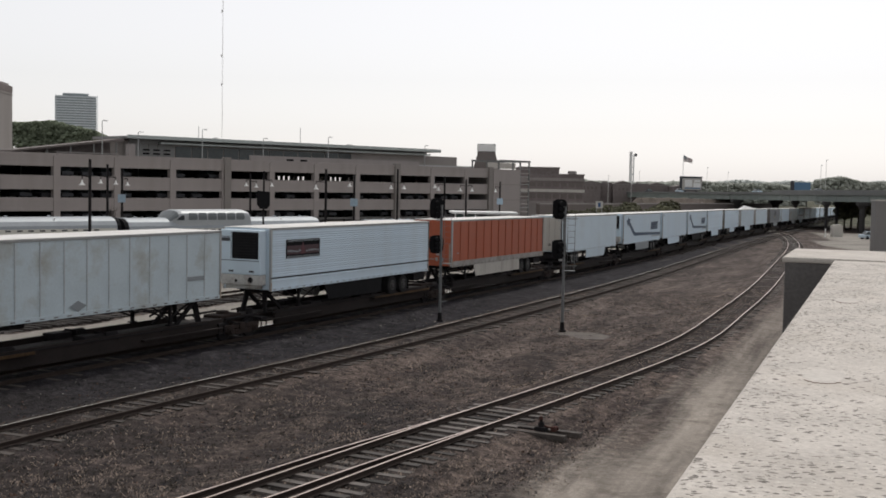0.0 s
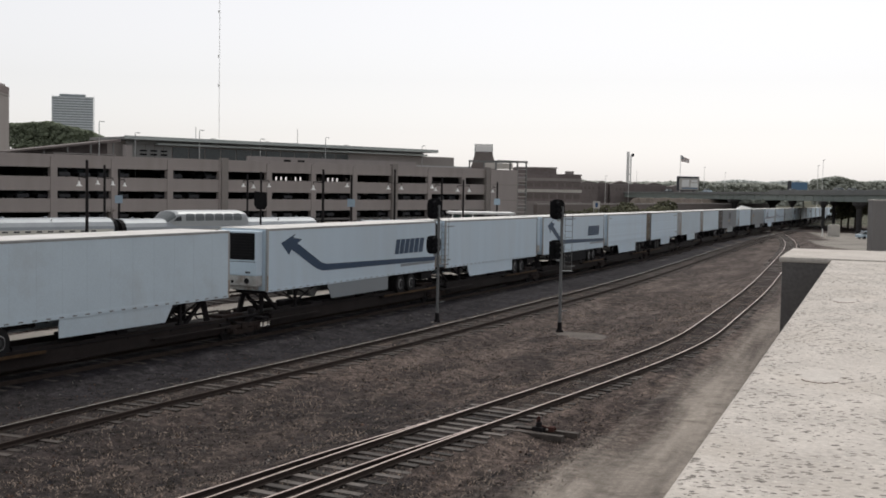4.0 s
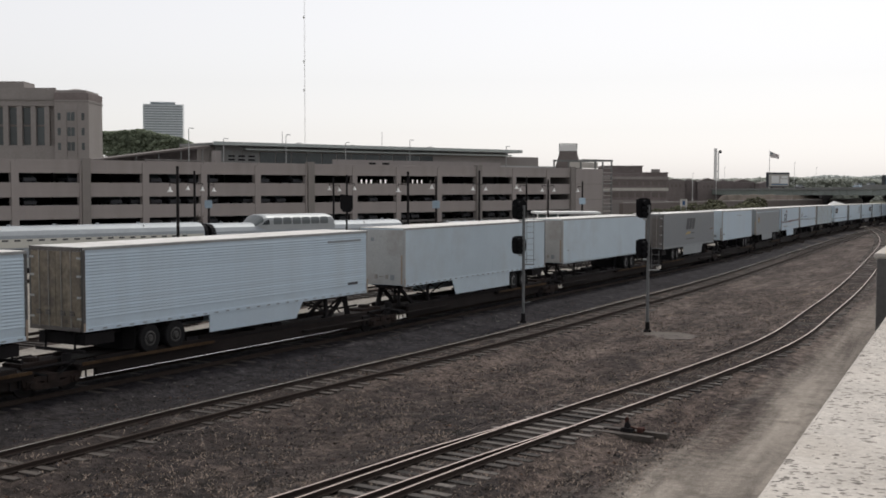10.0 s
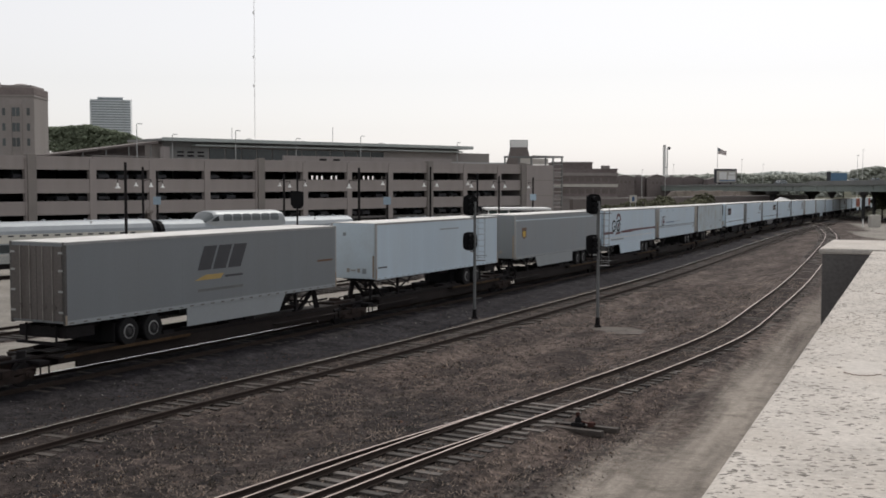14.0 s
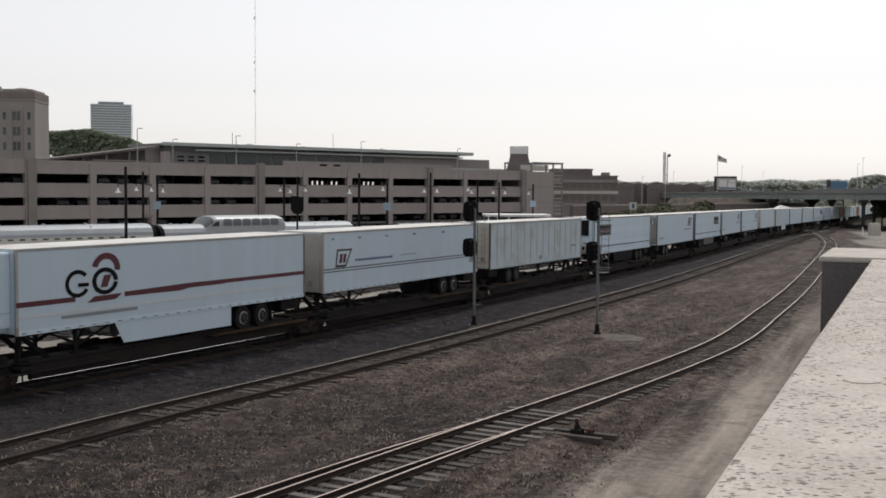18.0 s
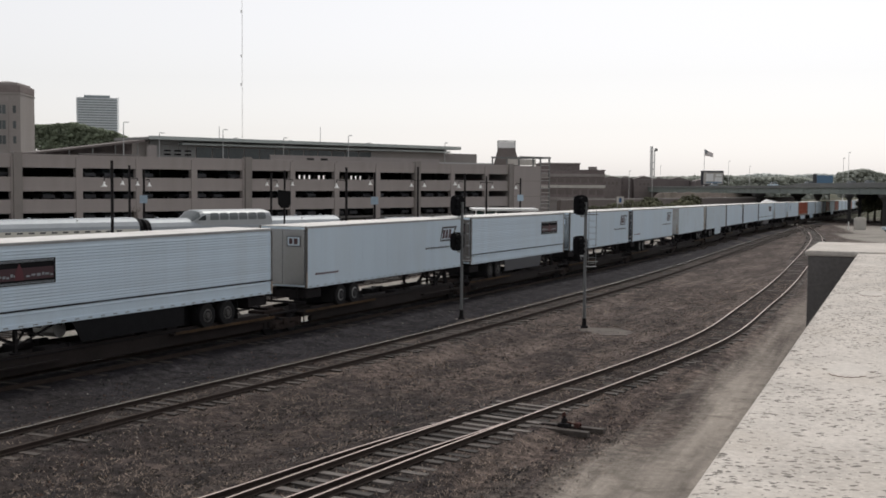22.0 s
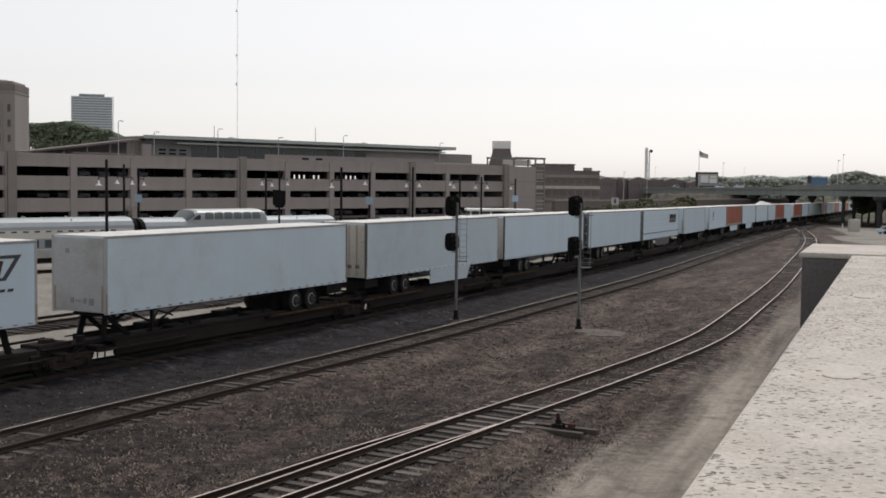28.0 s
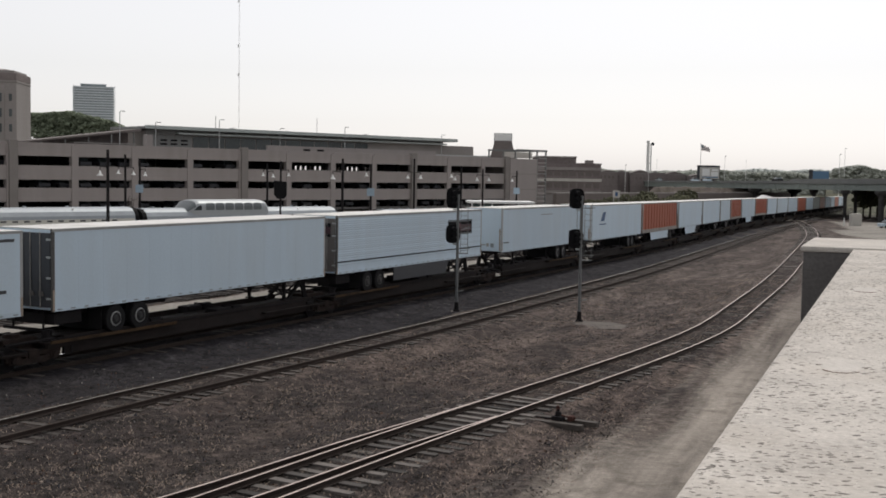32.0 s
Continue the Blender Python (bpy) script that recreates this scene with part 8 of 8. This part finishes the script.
def make_coach(u0, u1, dome, label, tall=1.0):
    L = u1 - u0
    m = PC @ Matrix.Translation((u0, 0, 0))
    z = float(grade((PC @ Vector((u0 + L / 2, 0, 0))).y)) - TP_SINK
    c = thing("passenger_car", label, "passenger car", group="parked passenger cars")
    c.matrix_basis = Matrix.Translation((0, 0, z)) @ m @ Matrix.Diagonal((1, 1, tall, 1))
    prof = [(1.50, 1.05), (1.52, 3.05), (1.44, 3.45), (1.22, 3.78), (0.85, 4.0), (0.40, 4.10)]
    prof = prof + [(-a, b) for a, b in reversed(prof)]
    bm = bmesh.new()
    ra = [bm.verts.new((0.3, y, zz)) for y, zz in prof]
    rb = [bm.verts.new((L - 0.3, y, zz)) for y, zz in prof]
    for i in range(len(prof) - 1):
        bm.faces.new((ra[i], rb[i], rb[i + 1], ra[i + 1]))
    bm.faces.new((ra[-1], rb[-1], rb[0], ra[0]))
    bm.faces.new(ra)
    bm.faces.new(list(reversed(rb)))
    bmesh.ops.recalc_face_normals(bm, faces=bm.faces[:])
    part("car_body", bm, "silver", c, "stainless steel shell")
    part("side_band", bx(0.4, L - 0.4, -1.535, -1.50, 2.55, 3.2), "cream", c, "cream letterboard band")
    part("lower_side", bx(0.4, L - 0.4, -1.535, -1.50, 1.1, 1.75), "cream", c)
    bm = bmesh.new()
    for k in range(9):
        zz = 1.16 + k * 0.06
        box(bm, 0.5, L - 0.5, -1.555, -1.535, zz, zz + 0.03)
    part("fluting", bm, "silver", c)
    w = part("window", bx(0, 1.25, -1.54, -1.49, 1.85, 2.45), "glass", c)
    w.location.x = 1.2
    n = int((L - 2.5) // 1.75)
    for i in range(1, n):
        share("window", w, c, Matrix.Translation((1.2 + i * 1.75, 0, 0)))
    bar = part("lettering_bar", bx(0, 0.45, -1.545, -1.535, 3.02, 3.14), "dkgrey", c, "thin unreadable lettering")
    bar.location.x = 1.5
    for i in range(1, 24):
        share("lettering_bar", bar, c, Matrix.Translation((1.5 + i * (L - 3) / 24, 0, 0)))
    for x in (0.05, L - 0.35):
        bm = bmesh.new()
        ea = [bm.verts.new((x - 0.12, y * 0.985, zz - 0.02)) for y, zz in prof]
        eb = [bm.verts.new((x + 0.42, y * 0.985, zz - 0.02)) for y, zz in prof]
        for i in range(len(prof)):
            bm.faces.new((ea[i - 1], eb[i - 1], eb[i], ea[i]))
        bm.faces.new(ea)
        bm.faces.new(list(reversed(eb)))
        bmesh.ops.recalc_face_normals(bm, faces=bm.faces[:])
        part("diaphragm", bm, "black", c, "black end diaphragm")
    for x in (3.0, L - 3.0):
        tr = put("truck", SIDEFRAME, c, Matrix.Translation((x, 0, 0)))
        for dx in (-0.88, 0.88):
            put("wheelset", WHEELSET, tr, Matrix.Translation((dx, 0, 0.42)))
    part("underframe", bx(1, L - 1, -1.2, 1.2, 0.62, 1.05), "steel", c)
    if dome:
        a, b = dome
        pr = [(1.43, 3.40), (1.42, 4.25), (1.36, 4.50), (1.14, 4.68), (0.7, 4.77), (0.0, 4.80)]
        full = pr + [(-y, zz) for y, zz in reversed(pr[:-1])]
        bm = bmesh.new()
        rings = []
        for x, fz, fy in ((a, 0.46, 0.80), (a + 0.35, 0.70, 0.90), (a + 0.7, 0.93, 0.97), (a + 1.0, 1.0, 1.0), (b - 0.55, 1.0, 1.0), (b - 0.2, 0.92, 0.985), (b, 0.6, 0.96)):
            rings.append([bm.verts.new((x, y * fy, 3.40 + (zz - 3.40) * fz)) for y, zz in full])
        for ra, rb in zip(rings[:-1], rings[1:]):
            for k in range(len(full) - 1):
                bm.faces.new((ra[k], rb[k], rb[k + 1], ra[k + 1]))
        bm.faces.new(rings[0])
        bm.faces.new(list(reversed(rings[-1])))
        bmesh.ops.recalc_face_normals(bm, faces=bm.faces[:])
        part("dome_shell", bm, "domeskin", c, "silver domed upper deck shell")
        bm = bmesh.new()
        glaze = []
        for x, fz, fy in ((a - 0.012, 0.46, 0.80), (a + 0.338, 0.705, 0.90), (a + 0.688, 0.935, 0.97)):
            glaze.append([bm.verts.new((x, y * fy * 1.008, 3.42 + (zz - 3.40) * fz)) for y, zz in full[1:-1]])
        for ra, rb in zip(glaze[:-1], glaze[1:]):
            for k in range(len(full) - 3):
                bm.faces.new((ra[k], rb[k], rb[k + 1], ra[k + 1]))
        bmesh.ops.recalc_face_normals(bm, faces=bm.faces[:])
        # paler glass here paints in the sky mirrored by the windscreen
        part("front_glazing", bm, "domeglass", c, "raked front glazing, greyed for reflected sky")
        n = 6
        x0, x1 = a + 1.6, b - 0.72
        pitch = (x1 - x0) / n
        for sgn in (-1, 1):
            for i in range(n):
                l, r = x0 + i * pitch + 0.05, x0 + (i + 1) * pitch - 0.05
                bm = bmesh.new()
                rows = []
                for cut, y, zz in ((0.05, 1.434, 3.93), (0.0, 1.434, 3.99), (0.0, 1.430, 4.25), (0.02, 1.402, 4.38), (0.06, 1.377, 4.48), (0.14, 1.335, 4.54)):
                    rows.append((bm.verts.new((l + cut, sgn * y, zz)), bm.verts.new((r - cut, sgn * y, zz))))
                for (p, q), (p2, q2) in zip(rows[:-1], rows[1:]):
                    bm.faces.new((p, q, q2, p2))
                bmesh.ops.recalc_face_normals(bm, faces=bm.faces[:])
                part("dome_pane", bm, "domeglass", c, "curved dome window")
            bm = bmesh.new()
            bm.faces.new([bm.verts.new((x, sgn * y, zz)) for x, y, zz in ((a + 0.46, 1.44, 3.92), (a + 1.22, 1.452, 3.92), (a + 1.22, 1.450, 4.26), (a + 1.14, 1.448, 4.36), (a + 0.78, 1.445, 4.22))])
            part("quarter_pane", bm, "domefront", c, "dark quarter window")
    for k in range(7):
        x = L * (0.08 + 0.14 * k)
        if not (dome and dome[0] - 0.5 < x < dome[1] + 0.5):
            part("roof_vent", rod(bmesh.new(), (x, 0.0, 4.05), (x, 0.0, 4.22), 0.16, 12, 0.12), "silver", c)
    for x in (L * 0.32, L * 0.78):
        if not (dome and dome[0] - 0.5 < x < dome[1] + 0.5):
            part("marker_light", rod(bmesh.new(), (x, -0.95, 3.9), (x, -0.98, 4.05), 0.07, 8), "lampw", c)
    return c


M["domeskin"] = mat("brushed_dome_metal", (0.36, 0.38, 0.39), 0.5, 0.4, var=0.08, scale=0.7, fine=8, bump=0.02)
# dome glass with some sky reflection in its base colour
M["domeglass"] = mat("sky_paled_dome_glass", (0.10, 0.115, 0.12), 0.35, 0.0, var=0.12, scale=0.4, fine=2, bump=0.0, spec=0.7)
make_coach(-0.1, 20.6, (4.3, 12.5), "stainless steel dome car with curved glass roof")
make_coach(-25.5, -0.6, None, "stainless steel passenger coach with cream letterboard")
make_coach(26.6, 35.0, None, "short stainless passenger car parked alone", 0.94)


M["greenglass"] = mat("dark_green_glass", (0.03, 0.06, 0.052), 0.3, 0.0, var=0.2, scale=0.4, fine=2, bump=0.0)


def make_canopy():
    p = thing("platform_canopy", "white flat platform canopy on green posts", "canopy", at=(1.0, 125, float(grade(125)) - 0.4))
    p.rotation_euler.z = 0.06
    z = -float(grade(125)) + 0.4
    part("roof_slab", bx(0, 7.2, 0, 5, 3.62 + z, 3.85 + z, 0.03), "lampw", p)
    part("fascia", bx(3.0, 8.2, -0.4, -0.1, 3.35 + z, 3.55 + z, 0.02), "black", p)
    for x in (0.4, 1.4, 2.6, 4.0, 5.5, 6.8):
        part("post", bx(x - 0.07, x + 0.07, 0.2, 0.34, -0.2, 3.65 + z), "lampw", p)
    part("glass_side", bx(0.4, 6.8, 0.45, 0.5, 1.2 + z, 3.5 + z), "greenglass", p, "dark green glazed side")


make_canopy()


def bell_lamp(parent, dx, z):
    bm = bmesh.new()
    prof = [(0.035, 0.34), (0.06, 0.28), (0.075, 0.16), (0.13, 0.08), (0.21, 0.03), (0.205, 0.0), (0.15, -0.02)]
    n = 14
    rings = [[bm.verts.new((dx + r * math.cos(i / n * 6.2832), r * math.sin(i / n * 6.2832), z + h)) for i in range(n)] for r, h in prof]
    for a, b in zip(rings[:-1], rings[1:]):
        for i in range(n):
            bm.faces.new((a[i], a[(i + 1) % n], b[(i + 1) % n], b[i]))
    bm.faces.new(rings[0])
    bm.faces.new(list(reversed(rings[-1])))
    bmesh.ops.recalc_face_normals(bm, faces=bm.faces[:])
    smooth(part("shade", bm, "lampw", parent, "white bell-shaped shade"))
    bm = bmesh.new()
    x0 = math.copysign(0.06, dx)
    rod(bm, (x0, 0, z + 0.55), (dx, 0, z + 0.62), 0.03, 6)
    rod(bm, (dx, 0, z + 0.62), (dx, 0, z + 0.40), 0.03, 6)
    part("arm", bm, "steel", parent)


def make_platform_lamps():
    # x, y, top, (arm reach, shade height) ..., blue banner
    rows = [(-23.22, 76, 7.97, ((-0.52, 6.25),), 0), (-28.41, 97.86, 7.92, ((-0.58, 6.28), (0.7, 6.22)), 0), (-28.49, 102.6, 7.6, ((0.48, 6.12),), 1),
            (-18.79, 112.7, 7.46, ((-0.4, 6.23), (0.57, 6.12)), 0), (-17.67, 114.0, 7.72, ((0.78, 6.24),), 0), (-8.92, 88, 7.76, ((-0.75, 6.2),), 0),
            (-8.07, 105, 7.48, ((-0.4, 6.4),), 1), (-4.25, 108, 8.1, ((-0.6, 6.25), (0.6, 6.25)), 0), (0.15, 112, 7.52, ((-0.95, 6.4), (-0.6, 6.15)), 0),
            (2.36, 118, 7.31, ((-0.6, 6.1), (0.6, 6.1)), 0), (6.41, 130, 7.18, ((-0.5, 6.0),), 1)]
    for x, y, top, lamps, banner in rows:
        z = float(ground_z(x, y))
        p = thing("platform_lamp", "dark steel platform lamp post with white bell shades" + (" and blue banner" if banner else ""), "lamp post", group="platform lamps", at=(x, y, z))
        bm = bmesh.new()
        rod(bm, (0, 0, -0.2), (0, 0, 1.0), 0.16, 10, 0.12)
        rod(bm, (0, 0, 1.0), (0, 0, top - z), 0.11, 10, 0.09)
        part("post", bm, "steel", p)
        for dx, zz in lamps:
            bell_lamp(p, dx, zz - z)
        if banner:
            part("banner", bx(-0.34, 0.34, -0.16, -0.12, 4.62 - z, 5.32 - z, 0.01), "bannerblue", p, "pale blue banner sign")
    # a third signal head beyond the train
    x, y = -14.9, 96
    z = float(ground_z(x, y))
    s = thing("railway_signal", "single-headed black signal beyond the train", "railway signal", group="yard signals", at=(x, y, z))
    part("mast", rod(bmesh.new(), (0, 0, -0.2), (0, 0, 4.5 - z), 0.08, 10), "steel", s)
    bm = bmesh.new()
    poly(bm, [(-0.55, 5.95 - z), (0.5, 5.85 - z), (0.5, 4.75 - z), (0.3, 4.45 - z), (-0.3, 4.45 - z), (-0.55, 4.8 - z)], 0, 0.25)
    part("backboard", bm, "black", s)
    bm = bmesh.new()
    for zz in (2.6, 3.2):
        rod(bm, (0.1, 0, zz), (1.9, 0, zz), 0.03, 6)
    for xx in (0.4, 1.0, 1.6):
        rod(bm, (xx, 0, 2.0), (xx, 0, 3.4), 0.03, 6)
    part("access_rail", bm, "alu", s)


make_platform_lamps()


def make_shrub():
    """A bare shrub in a pot on the far platform."""
    x, y = -28.14, 98.44
    z = float(ground_z(x, y))
    t = thing("bare_shrub", "thin leafless shrub in a dark planter on the platform", "shrub", at=(x, y, z))
    rng = random.Random(15)
    part("planter", rod(bmesh.new(), (0, 0, -0.1), (0, 0, 1.2), 0.28, 12, 0.42), "steel", t)
    for k in range(11):
        bm = bmesh.new()
        a, lean = k * 0.571 + rng.random(), rng.uniform(0.1, 0.55)
        p = Vector((0, 0, 1.2))
        for j in range(4):
            q = p + Vector((math.cos(a) * lean * 0.55, math.sin(a) * lean * 0.55, 0.95 - j * 0.08))
            rod(bm, p, q, 0.030 - j * 0.006, 5, 0.024 - j * 0.006)
            s2 = q + Vector((rng.uniform(-0.4, 0.4), rng.uniform(-0.4, 0.4), rng.uniform(0.2, 0.55)))
            rod(bm, q, s2, 0.014, 4, 0.006)
            a += rng.uniform(-0.6, 0.6)
            p = q
        part("branch", bm, "bark", t)


make_shrub()
make_tracks()
make_litter()
motions()
